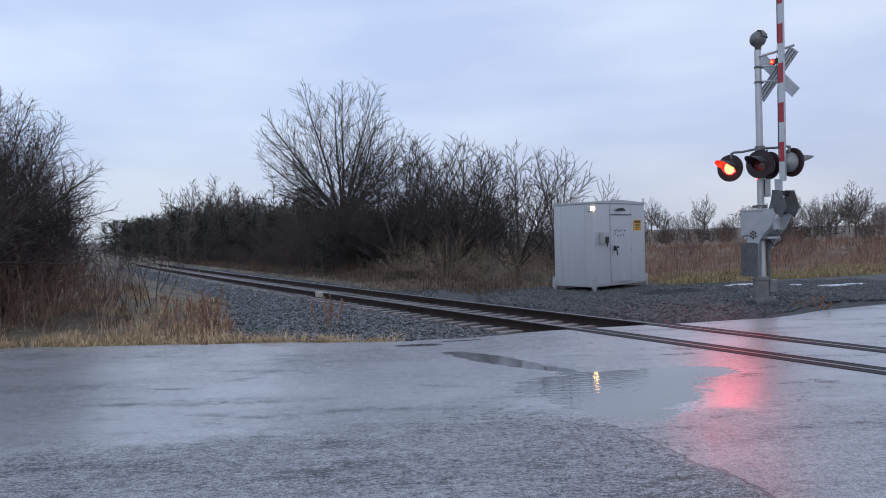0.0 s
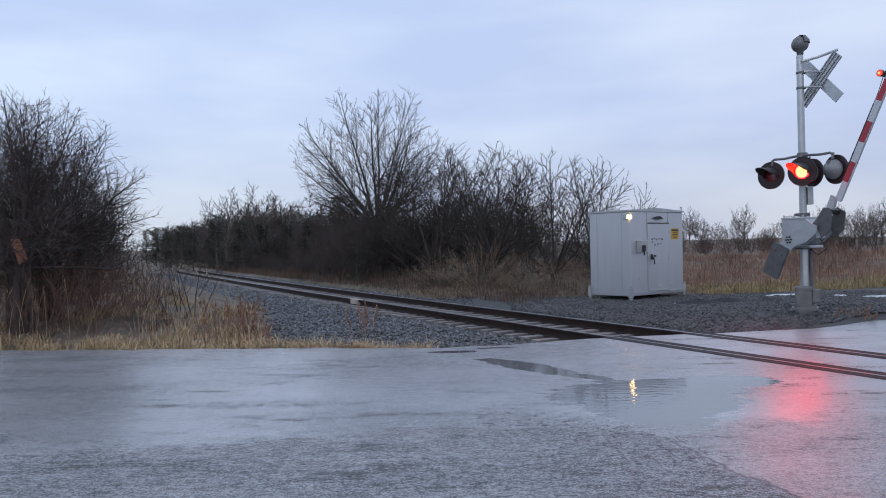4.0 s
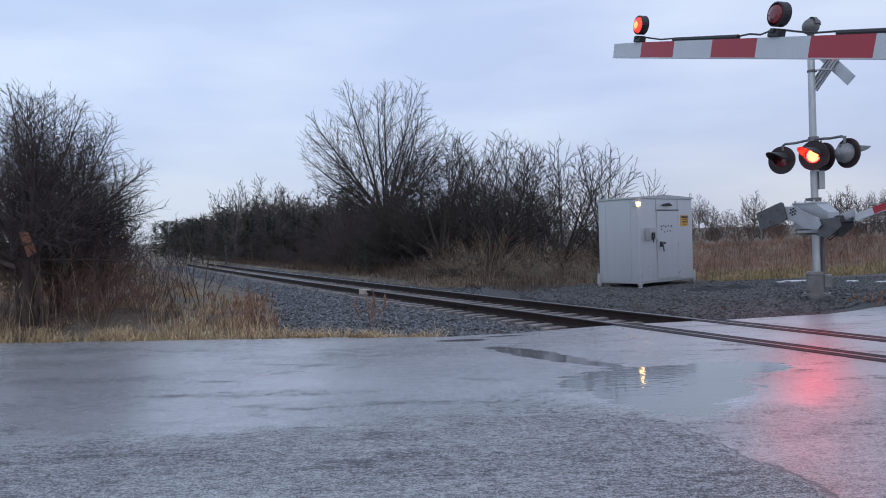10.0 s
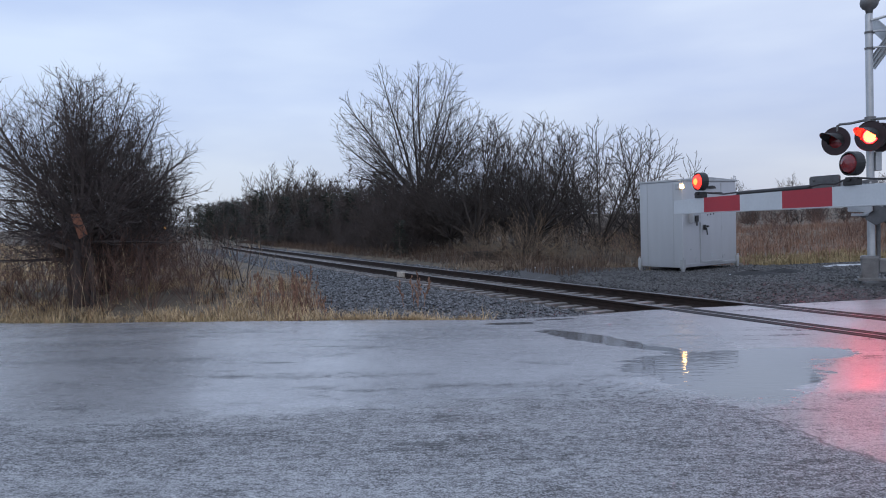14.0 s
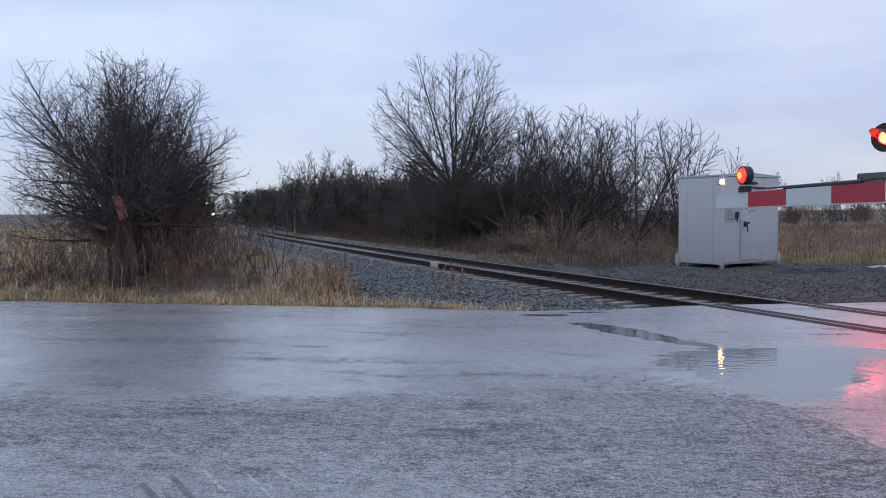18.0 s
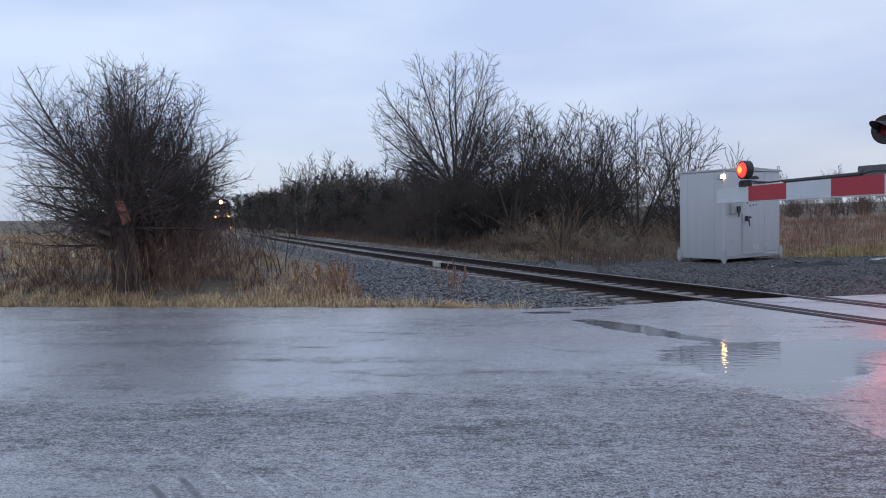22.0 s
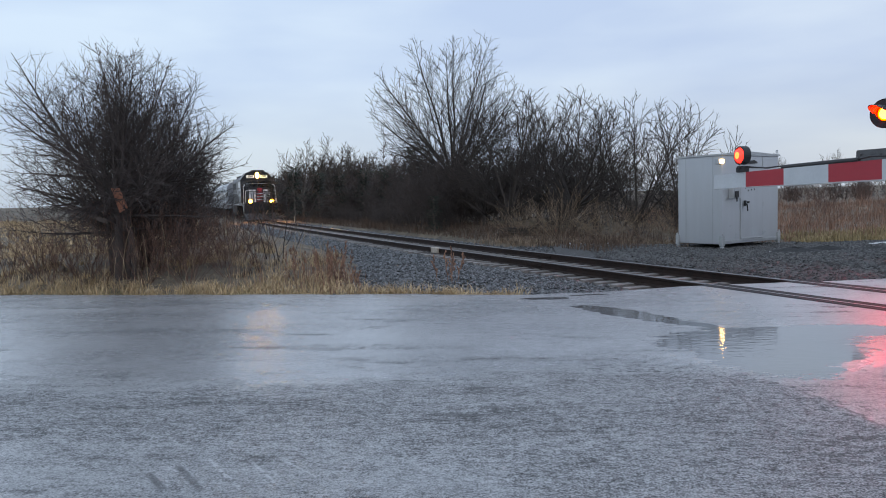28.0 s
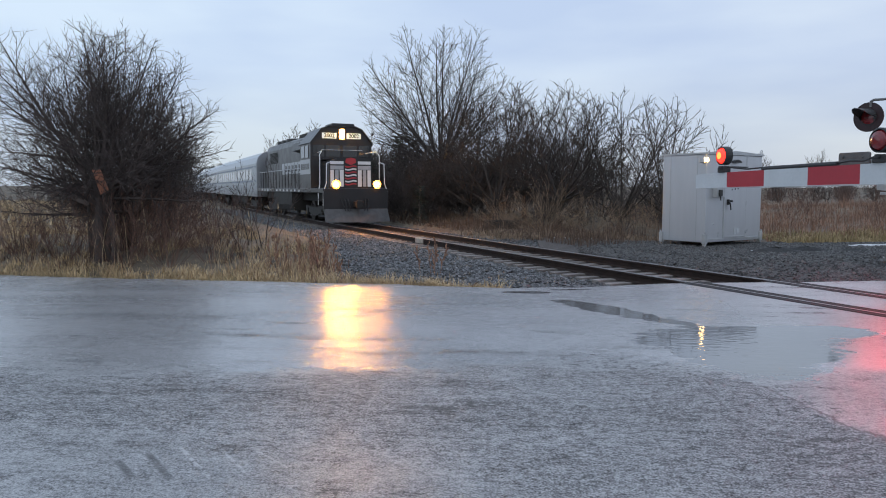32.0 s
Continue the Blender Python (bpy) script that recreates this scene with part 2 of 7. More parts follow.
def road_material():
    """Wet, patched asphalt: a film of water over worn stone, with standing puddles."""
    m = bpy.data.materials.new("wet_worn_asphalt")
    m.use_nodes = True
    nt = m.node_tree
    N, L = nt.nodes.new, nt.links.new
    b = nt.nodes["Principled BSDF"]
    pos = N("ShaderNodeTexCoord").outputs["Object"]

    def noise_at(scale, detail, stretch=(1, 1, 1), rough=0.5):
        mp, n = N("ShaderNodeMapping"), N("ShaderNodeTexNoise")
        mp.inputs["Scale"].default_value = stretch
        L(pos, mp.inputs[0])
        n.inputs["Scale"].default_value, n.inputs["Detail"].default_value, n.inputs["Roughness"].default_value = scale, detail, rough
        L(mp.outputs[0], n.inputs["Vector"])
        return n.outputs[0]

    def step(v, lo, hi, a=0.0, c=1.0):
        r = N("ShaderNodeMapRange")
        r.interpolation_type = "SMOOTHSTEP"
        r.inputs[1].default_value, r.inputs[2].default_value, r.inputs[3].default_value, r.inputs[4].default_value = lo, hi, a, c
        L(v, r.inputs[0])
        return r.outputs[0]

    def calc(op, a, c, d=None):
        n = N("ShaderNodeMath")
        n.operation = op
        for k, v in enumerate((a, c, d)):
            if v is None:
                continue
            if isinstance(v, (int, float)):
                n.inputs[k].default_value = v
            else:
                L(v, n.inputs[k])
        return n.outputs[0]

    grain = noise_at(75, 3, (1, 1, 1), 0.7)
    chips = calc("ADD", calc("MULTIPLY", noise_at(34, 4, (0.8, 1, 1), 0.8), 0.6), calc("MULTIPLY", noise_at(9, 6, (0.6, 1, 1), 0.8), 0.4))
    patch = noise_at(0.8, 6, (0.45, 1.0, 1), 0.62)
    streak = noise_at(2.6, 7, (0.35, 1.25, 1), 0.7)
    ragged = calc("MULTIPLY_ADD", noise_at(1.4, 8, (1, 1, 1), 0.68), 1.3, -0.65)
    sep = N("ShaderNodeSeparateXYZ")
    L(pos, sep.inputs[0])
    gx, gy = sep.outputs[0], sep.outputs[1]
    # the newer, smoother surface at the crossing, past a worn seam
    seam = calc("ADD", calc("SUBTRACT", gx, calc("MULTIPLY_ADD", gy, -0.30, 3.70)), calc("MULTIPLY", ragged, 0.45))
    smooth = step(seam, -0.06, 0.08)
    # open stone across the road on the near side, under no sheet of water
    shore = calc("ADD", calc("SUBTRACT", calc("MULTIPLY_ADD", step(gx, -3.0, 1.4), 0.55, 6.35), gy), calc("MULTIPLY", ragged, 1.5))
    open_stone = step(shore, -0.25, 0.45)
    sunk = step(calc("ADD", calc("SUBTRACT", 4.95, gy), calc("ADD", calc("MULTIPLY", ragged, 1.6), calc("MULTIPLY", step(gx, -1.2, 1.0), -1.0))), 0.0, 0.8)
    coarse = calc("MULTIPLY", calc("MULTIPLY", open_stone, calc("MULTIPLY_ADD", smooth, -0.60, 1.0)), calc("MULTIPLY_ADD", sunk, -0.55, 1.0))
    # standing water: a few pools by their place on the road, with ragged shores
    def blots(spots):
        """How deep inside the nearest of several ovals a point lies."""
        deep = None
        for px, py, rx, ry, turn in spots:
            c, q = math.cos(radians(turn)), math.sin(radians(turn))
            ux, uy = calc("SUBTRACT", gx, px), calc("SUBTRACT", gy, py)
            ex = calc("DIVIDE", calc("ADD", calc("MULTIPLY", ux, c), calc("MULTIPLY", uy, q)), rx)
            ey = calc("DIVIDE", calc("SUBTRACT", calc("MULTIPLY", uy, c), calc("MULTIPLY", ux, q)), ry)
            d = calc("SUBTRACT", 1.0, calc("ADD", calc("MULTIPLY", ex, ex), calc("MULTIPLY", ey, ey)))
            deep = d if deep is None else calc("MAXIMUM", deep, d)
        return deep

    frayed = calc("MULTIPLY_ADD", noise_at(4.5, 6, (0.6, 1.6, 1), 0.7), 2.4, -1.2)
    pool = step(calc("ADD", blots(POOLS), calc("ADD", calc("MULTIPLY", ragged, 0.8), frayed)), 0.0, 0.12)
    dull = step(calc("ADD", blots(DULL), calc("ADD", ragged, frayed)), -0.2, 0.5)
    # dark rough pits that break the sheet of water
    pits = calc("MULTIPLY", step(calc("ADD", calc("MULTIPLY", streak, 0.6), calc("MULTIPLY", chips, 0.4)), 0.475, 0.41), step(patch, 0.58, 0.44))
    # pores between the stones where no water stands, thickest on the open stone
    pores = calc("MULTIPLY", calc("MAXIMUM", step(noise_at(17, 4, (0.6, 1.0, 1), 0.66), 0.55, 0.61), calc("MULTIPLY", step(noise_at(38, 3, (0.7, 1, 1), 0.6), 0.55, 0.62), 0.8)), calc("MINIMUM", calc("MAXIMUM", calc("MULTIPLY_ADD", coarse, 0.62, 0.10), dull), 1.0))
    pits = calc("MAXIMUM", pits, pores)
    film = calc("MULTIPLY", calc("SUBTRACT", 1.0, calc("MULTIPLY", coarse, calc("MULTIPLY_ADD", streak, -0.5, 1.12))), calc("MULTIPLY_ADD", pits, -0.75, 1.0))
    film = calc("MAXIMUM", pool, calc("MULTIPLY", film, calc("MULTIPLY_ADD", patch, 0.4, 0.62)))
    dry_ = calc("SUBTRACT", 1.0, film)
    # parallel scrape marks, pale, and pitted dark ones beside them
    marks = []
    for ax_, ay_, bx_, by_, wd in SCRAPES:
        ll = math.hypot(bx_ - ax_, by_ - ay_)
        tx, ty = (bx_ - ax_) / ll, (by_ - ay_) / ll
        ux, uy = calc("SUBTRACT", gx, ax_), calc("SUBTRACT", gy, ay_)
        along = calc("ADD", calc("MULTIPLY", ux, tx), calc("MULTIPLY", uy, ty))
        off = calc("ABSOLUTE", calc("ADD", calc("SUBTRACT", calc("MULTIPLY", ux, ty), calc("MULTIPLY", uy, tx)), calc("MULTIPLY_ADD", streak, 0.03, -0.015)), 0.0)
        inside = calc("MULTIPLY", step(along, 0.0, 0.06), step(along, ll, ll - 0.06))
        marks.append(calc("MULTIPLY", calc("MULTIPLY", step(off, wd, wd * 0.3), inside), step(chips, 0.42, 0.52)))
    pale = calc("MAXIMUM", calc("MAXIMUM", marks[0], marks[1]), marks[2])
    gouge = calc("MAXIMUM", calc("MAXIMUM", marks[3], marks[4]), calc("MULTIPLY", step(calc("ABSOLUTE", calc("SUBTRACT", seam, 0.03), 0.0), 0.03, 0.008), step(gy, 6.4, 5.9)))
    ramp = N("ShaderNodeValToRGB")
    ramp.color_ramp.elements[0].position, ramp.color_ramp.elements[0].color = 0.38, (0.020, 0.020, 0.021, 1)
    ramp.color_ramp.elements[1].position, ramp.color_ramp.elements[1].color = 0.58, (0.47, 0.475, 0.49, 1)
    tone = calc("ADD", calc("MULTIPLY", grain, 0.45), calc("MULTIPLY", chips, 0.55))
    tone = calc("MULTIPLY_ADD", calc("SUBTRACT", tone, 0.5), calc("MULTIPLY_ADD", dry_, 1.3, 0.5), 0.495)
    L(calc("ADD", tone, calc("MULTIPLY_ADD", patch, 0.16, calc("ADD", calc("MULTIPLY", pale, 0.10), calc("MULTIPLY_ADD", coarse, -0.02, -0.075)))), ramp.inputs[0])
    soak = N("ShaderNodeMix")
    soak.data_type = "RGBA"
    L(calc("MAXIMUM", calc("MAXIMUM", calc("MULTIPLY", pool, 0.8), calc("MULTIPLY", gouge, 0.85)), calc("MULTIPLY", pits, 0.7)), soak.inputs[0])
    L(ramp.outputs[0], soak.inputs[6])
    soak.inputs[7].default_value = (0.04, 0.04, 0.042, 1)
    L(soak.outputs[2], b.inputs["Base Color"])
    sheet = calc("MULTIPLY", calc("SUBTRACT", 1.0, pool), calc("MULTIPLY_ADD", smooth, -0.03, 0.13))
    rough = calc("ADD", calc("MULTIPLY", dry_, 0.42), calc("ADD", sheet, calc("MULTIPLY_ADD", step(gx, 2.55, 3.15), 0.09, 0.035)))
    L(rough, b.inputs["Roughness"])
    L(calc("ADD", calc("MULTIPLY", pool, 0.4), calc("MULTIPLY_ADD", film, 0.55, 1.45)), b.inputs["IOR"])
    L(calc("MULTIPLY_ADD", calc("MULTIPLY", pores, calc("SUBTRACT", 1.0, pool)), -0.34, 0.5), b.inputs["Specular IOR Level"])
    bp = N("ShaderNodeBump")
    bp.inputs["Distance"].default_value = 0.011
    L(calc("MULTIPLY", calc("SUBTRACT", 1.0, pool), calc("MULTIPLY_ADD", dry_, 1.0, 0.05)), bp.inputs["Strength"])
    L(calc("ADD", calc("MULTIPLY", grain, 0.4), chips), bp.inputs["Height"])
    # faint ripples on the standing water
    rip = N("ShaderNodeBump")
    rip.inputs["Distance"].default_value = 0.004
    L(calc("MULTIPLY", pool, 0.5), rip.inputs["Strength"])
    L(noise_at(9, 2, (0.6, 1.5, 1), 0.5), rip.inputs["Height"])
    L(bp.outputs[0], rip.inputs["Normal"])
    L(rip.outputs[0], b.inputs["Normal"])
    return m


SCRAPES = ((-2.32, 4.50, -1.90, 4.00, 0.018), (-2.06, 4.51, -1.70, 4.05, 0.014), (-1.84, 4.50, -1.50, 4.18, 0.010), (-2.46, 4.37, -2.11, 3.96, 0.032), (-2.60, 4.26, -2.34, 3.97, 0.036))
POOLS = [(2.35, 8.15, 1.25, 0.72, 14), (2.05, 7.45, 0.62, 1.0, 12), (2.55, 7.6, 0.55, 0.6, 0), (3.3, 8.6, 0.75, 0.4, 5), (1.2, 9.95, 1.05, 0.27, -54), (1.75, 9.2, 0.5, 0.16, -40), (0.15, 11.5, 0.42, 0.13, 0), (0.9, 11.85, 0.35, 0.07, 10), (3.15, 7.68, 0.2, 0.06, -40)]
DULL = [(-6.8, 11.4, 2.0, 0.28, 4), (-5.4, 8.98, 1.15, 0.24, -2), (-1.3, 10.2, 1.3, 0.10, 3), (-2.4, 7.9, 1.6, 0.18, -3), (0.9, 6.9, 0.9, 0.5, -30), (1.7, 5.9, 0.7, 0.55, -55)]
M_ROAD = road_material()


def ground_material():
    """Bare soil, gravel dust and thatch, changing with the distance from the line."""
    m = bpy.data.materials.new("winter_soil_and_thatch")
    m.use_nodes = True
    nt = m.node_tree
    N, L = nt.nodes.new, nt.links.new
    b = nt.nodes["Principled BSDF"]
    b.inputs["Roughness"].default_value = 0.9
    pos = N("ShaderNodeTexCoord").outputs["Object"]
    outs = []
    for s, d in ((0.35, 5), (3.0, 5), (22.0, 4)):
        n = N("ShaderNodeTexNoise")
        n.inputs["Scale"].default_value, n.inputs["Detail"].default_value = s, d
        L(pos, n.inputs["Vector"])
        outs.append(n.outputs[0])
    cols = []
    for v, lo, hi, a, c in ((outs[0], 0.4, 0.6, (0.080, 0.067, 0.054), (0.25, 0.20, 0.14)), (outs[1], 0.35, 0.7, (0.040, 0.036, 0.033), (0.21, 0.17, 0.125))):
        r = N("ShaderNodeValToRGB")
        r.color_ramp.elements[0].position, r.color_ramp.elements[0].color = lo, (*a, 1)
        r.color_ramp.elements[1].position, r.color_ramp.elements[1].color = hi, (*c, 1)
        L(v, r.inputs[0])
        cols.append(r.outputs[0])
    mx = N("ShaderNodeMix")
    mx.data_type = "RGBA"
    L(outs[2], mx.inputs[0])
    L(cols[0], mx.inputs[6])
    L(cols[1], mx.inputs[7])
    L(mx.outputs[2], b.inputs["Base Color"])
    bp = N("ShaderNodeBump")
    bp.inputs["Strength"].default_value, bp.inputs["Distance"].default_value = 0.6, 0.05
    L(outs[2], bp.inputs["Height"])
    L(bp.outputs[0], b.inputs["Normal"])
    return m


M_GROUND = ground_material()
M_GRAVEL = material("dark_crushed_gravel", (0.075, 0.073, 0.073), 0.65, 0.0, (0.026, 0.025, 0.025), 1.2, 26, 0.9)


# ---- the line of the track ----
def track_line():
    ks = ((0.0, 0.00058), (25.0, 0.00103), (60.0, 0.00037), (120.0, -0.00022), (200.0, 0.0002), (320.0, 0.00069), (700.0, 0.0003))
    ds, s0 = 0.4, -60.0
    s = np.arange(1900) * ds + s0
    phi = np.cumsum(np.interp(s, [k[0] for k in ks], [k[1] for k in ks])) * ds
    phi = phi - np.interp(0, s, phi) - 0.51045
    x, y = np.cumsum(np.sin(phi)) * ds, np.cumsum(np.cos(phi)) * ds
    return s, x - np.interp(0, s, x) + 4.4515, y - np.interp(0, s, y) + 12.0, phi


TS, TX, TY, TPHI = track_line()


def on_track(s, side=0.0):
    """The place and heading at the distance s along the line (growing away from the crossing), side metres to its right."""
    x, y, p = np.interp(s, TS, TX), np.interp(s, TS, TY), np.interp(s, TS, TPHI)
    return x + side * math.cos(p), y - side * math.sin(p), p


def off_track(x, y):
    """Distance along and to the right of the line, for arrays."""
    i = np.argmin((np.asarray(x)[..., None] - TX[::4]) ** 2 + (np.asarray(y)[..., None] - TY[::4]) ** 2, axis=-1) * 4
    dx, dy = x - TX[i], y - TY[i]
    c, s = np.cos(TPHI[i]), np.sin(TPHI[i])
    return TS[i] + dx * s + dy * c, dx * c - dy * s


# ---- mesh tools ----
def mesh_object(name, verts, faces, mat, parent=None, smooth=False, mats=None, index=None):
    me = bpy.data.meshes.new(name)
    me.from_pydata([tuple(v) for v in verts], [], [tuple(f) for f in faces])
    for m in (mats or [mat]):
        me.materials.append(m)
    if index is not None:
        me.polygons.foreach_set("material_index", index)
    if smooth:
        me.polygons.foreach_set("use_smooth", [True] * len(me.polygons))
    me.update()
    ob = new(name, me)
    if parent:
        ob.parent = parent
    return ob


def part(name, bm, mat, parent=None, label="", smooth=False):
    me = bpy.data.meshes.new(name)
    bm.normal_update()
    bm.to_mesh(me)
    bm.free()
    for m in (mat if isinstance(mat, (list, tuple)) else [mat]):
        me.materials.append(m)
    if smooth:
        me.polygons.foreach_set("use_smooth", [True] * len(me.polygons))
    ob = new(name, me)
    if parent:
        ob.parent = parent
    return tagged(ob, label) if label else ob


def empty(name, m, label, category, group="", kind=""):
    ob = new(name)
    ob.empty_display_size = 0.2
    ob.matrix_basis = m
    return tagged(ob, label, category, group, kind)


def box(bm, x0, x1, y0, y1, z0, z1, bevel=0.0, m=None, mat=0):
    r = bmesh.ops.create_cube(bm, size=1)
    vs = r["verts"]
    for v in vs:
        v.co = Vector((x0 + (v.co.x + 0.5) * (x1 - x0), y0 + (v.co.y + 0.5) * (y1 - y0), z0 + (v.co.z + 0.5) * (z1 - z0)))
    fs = {f for v in vs for f in v.link_faces}
    for f in fs:
        f.material_index = mat
    if bevel:
        es = list({e for v in vs for e in v.link_edges})
        res = bmesh.ops.bevel(bm, geom=es, offset=bevel, segments=2, affect="EDGES", profile=0.5)
        vs = list({v for f in res["faces"] for v in f.verts} | {v for v in vs if v.is_valid})
        for f in {f for v in vs for f in v.link_faces}:
            f.material_index = mat
    if m is not None:
        bmesh.ops.transform(bm, matrix=m, verts=vs)
    return vs


def rod(bm, a, b, r0, r1=None, n=12, caps=True):
    a, b = Vector(a), Vector(b)
    r1 = r0 if r1 is None else r1
    q = (b - a).to_track_quat("Z", "Y").to_matrix().to_4x4()
    m = Matrix.Translation((a + b) / 2) @ q
    return bmesh.ops.create_cone(bm, cap_ends=caps, cap_tris=False, segments=n, radius1=r0, radius2=r1, depth=(b - a).length, matrix=m)["verts"]


def bent(bm, pts, r, n=8):
    """A round bar bent through the points."""
    for a, b in zip(pts, pts[1:]):
        rod(bm, a, b, r, n=n)
    for p in pts[1:-1]:
        bmesh.ops.create_uvsphere(bm, u_segments=n, v_segments=6, radius=r, matrix=Matrix.Translation(p))


def lathe(bm, profile, n=24, m=None):
    """A body turned round z from (radius, height) pairs."""
    rings = []
    for r, z in profile:
        rings.append([bm.verts.new((r * math.cos(2 * math.pi * k / n), r * math.sin(2 * math.pi * k / n), z)) for k in range(n)] if r > 1e-5 else [bm.verts.new((0, 0, z))])
    made = [v for r in rings for v in r]
    for a, b in zip(rings, rings[1:]):
        for k in range(n):
            j = (k + 1) % n
            if len(a) > 1 and len(b) > 1:
                bm.faces.new((a[k], a[j], b[j], b[k]))
            elif len(a) > 1:
                bm.faces.new((a[k], a[j], b[0]))
            elif len(b) > 1:
                bm.faces.new((a[0], b[j], b[k]))
    if m is not None:
        bmesh.ops.transform(bm, matrix=m, verts=made)
    return made


def extruded(bm, outline, y0, y1, mat=0):
    """A slab between y0 and y1 with an outline in x and z."""
    a = [bm.verts.new((x, y0, z)) for x, z in outline]
    b = [bm.verts.new((x, y1, z)) for x, z in outline]
    n = len(outline)
    fs = [bm.faces.new(a), bm.faces.new(b[::-1])] + [bm.faces.new((a[k], b[k], b[(k + 1) % n], a[(k + 1) % n])) for k in range(n)]
    for f in fs:
        f.material_index = mat
    bmesh.ops.recalc_face_normals(bm, faces=fs)
    return a + b


def prisms(segs):
    """Vertices and faces of three-sided tapering bars; one whose end radius is 0 comes to a point. segs: rows of x0 y0 z0 x1 y1 z1 r0 r1."""
    segs = np.asarray(segs, float)
    a, b, r0, r1 = segs[:, 0:3], segs[:, 3:6], segs[:, 6], segs[:, 7]
    d = b - a
    d /= np.maximum(np.linalg.norm(d, axis=1, keepdims=True), 1e-9)
    ref = np.where(np.abs(d[:, 2:3]) > 0.9, np.array([[1.0, 0, 0]]), np.array([[0, 0, 1.0]]))
    u = np.cross(d, ref)
    u /= np.linalg.norm(u, axis=1, keepdims=True)
    v = np.cross(d, u)
    ring = [u * math.cos(k * 2.0944) + v * math.sin(k * 2.0944) for k in range(3)]
    verts, faces, base = [], [], 0
    thick, thin = r1 > 1e-6, r1 <= 1e-6
    if thick.any():
        i = np.where(thick)[0]
        P = np.stack([a[i] + ring[k][i] * r0[i, None] for k in range(3)] + [b[i] + ring[k][i] * r1[i, None] for k in range(3)], 1)
        verts.append(P.reshape(-1, 3))
        o = (np.arange(len(i)) * 6)[:, None]
        for k in range(3):
            j = (k + 1) % 3
            faces += (o + np.array([[k, j, 3 + j, 3 + k]])).tolist()
        base = len(i) * 6
    if thin.any():
        i = np.where(thin)[0]
        P = np.stack([a[i] + ring[k][i] * r0[i, None] for k in range(3)] + [b[i]], 1)
        verts.append(P.reshape(-1, 3))
        o = (base + np.arange(len(i)) * 4)[:, None]
        for k in range(3):
            faces += (o + np.array([[k, (k + 1) % 3, 3]])).tolist()
    return np.concatenate(verts), faces


# ---- ground, road and track ----
ROAD_EDGE = ((-400.0, 16.5), (-40.0, 15.0), (-16.0, 13.6), (-7.8, 12.75), (-1.8, 12.25), (-0.3, 11.95), (1.1, 12.15), (2.2, 12.6), (3.9, 13.05), (5.0, 13.1), (7.1, 13.55), (9.0, 14.7), (14.0, 16.6), (30.0, 22.0), (60.0, 32.0), (400.0, 140.0))


def road_far(x):
    return np.interp(x, [p[0] for p in ROAD_EDGE], [p[1] for p in ROAD_EDGE])


def verge_line(y):
    """How far to the left of the line the ballast spreads, wider towards the road."""
    return np.interp(y, [11.5, 12.5, 17.0, 22.0, 40.0], [-6.7, -6.5, -5.1, -4.0, -3.6])


def yard_far(x):
    """The far edge of the gravel yard."""
    return np.where(x < 8, 24.6 - 0.28 * (x - 1.0), 22.6 + 0.26 * (x - 8))


def ground_height(x, y):
    """The lie of the land: level by the crossing, a shallow bed under the line, soft swells beyond."""
    x, y = np.asarray(x, float), np.asarray(y, float)
    s, d = off_track(x, y)
    z = np.full(x.shape, -0.05)
    left = np.clip((verge_line(y) - d) / 2.4, 0, 1) * np.clip((y - road_far(x) - 0.3) / 2.5, 0, 1)
    z = z + left * (0.36 + 0.10 * np.sin(x * 0.9) * np.cos(y * 0.7)) * np.clip((75 - y) / 30, 0.2, 1)
    right = np.exp(-((x - 8.3) / 2.4) ** 2 - ((y - 16.0) / 1.5) ** 2)
    z = z + 0.25 * right
    bank = np.clip((d - 4.0) / 2.5, 0, 1) * np.clip((s - 16) / 8, 0, 1) * np.clip((45 - s) / 20, 0, 1)
    z = z + 0.35 * bank
    far = np.clip((np.hypot(x, y) - 45) / 200, 0, 1)
    z = z + far * (1.3 + 1.2 * np.sin(x * 0.013 + 1.0) + 0.8 * np.cos(y * 0.011)) * np.clip((np.abs(d) - 8) / 20, 0, 1)
    inside = (y < road_far(x) + 0.25) & (y > -14)
    return np.where(inside, -0.06, z)


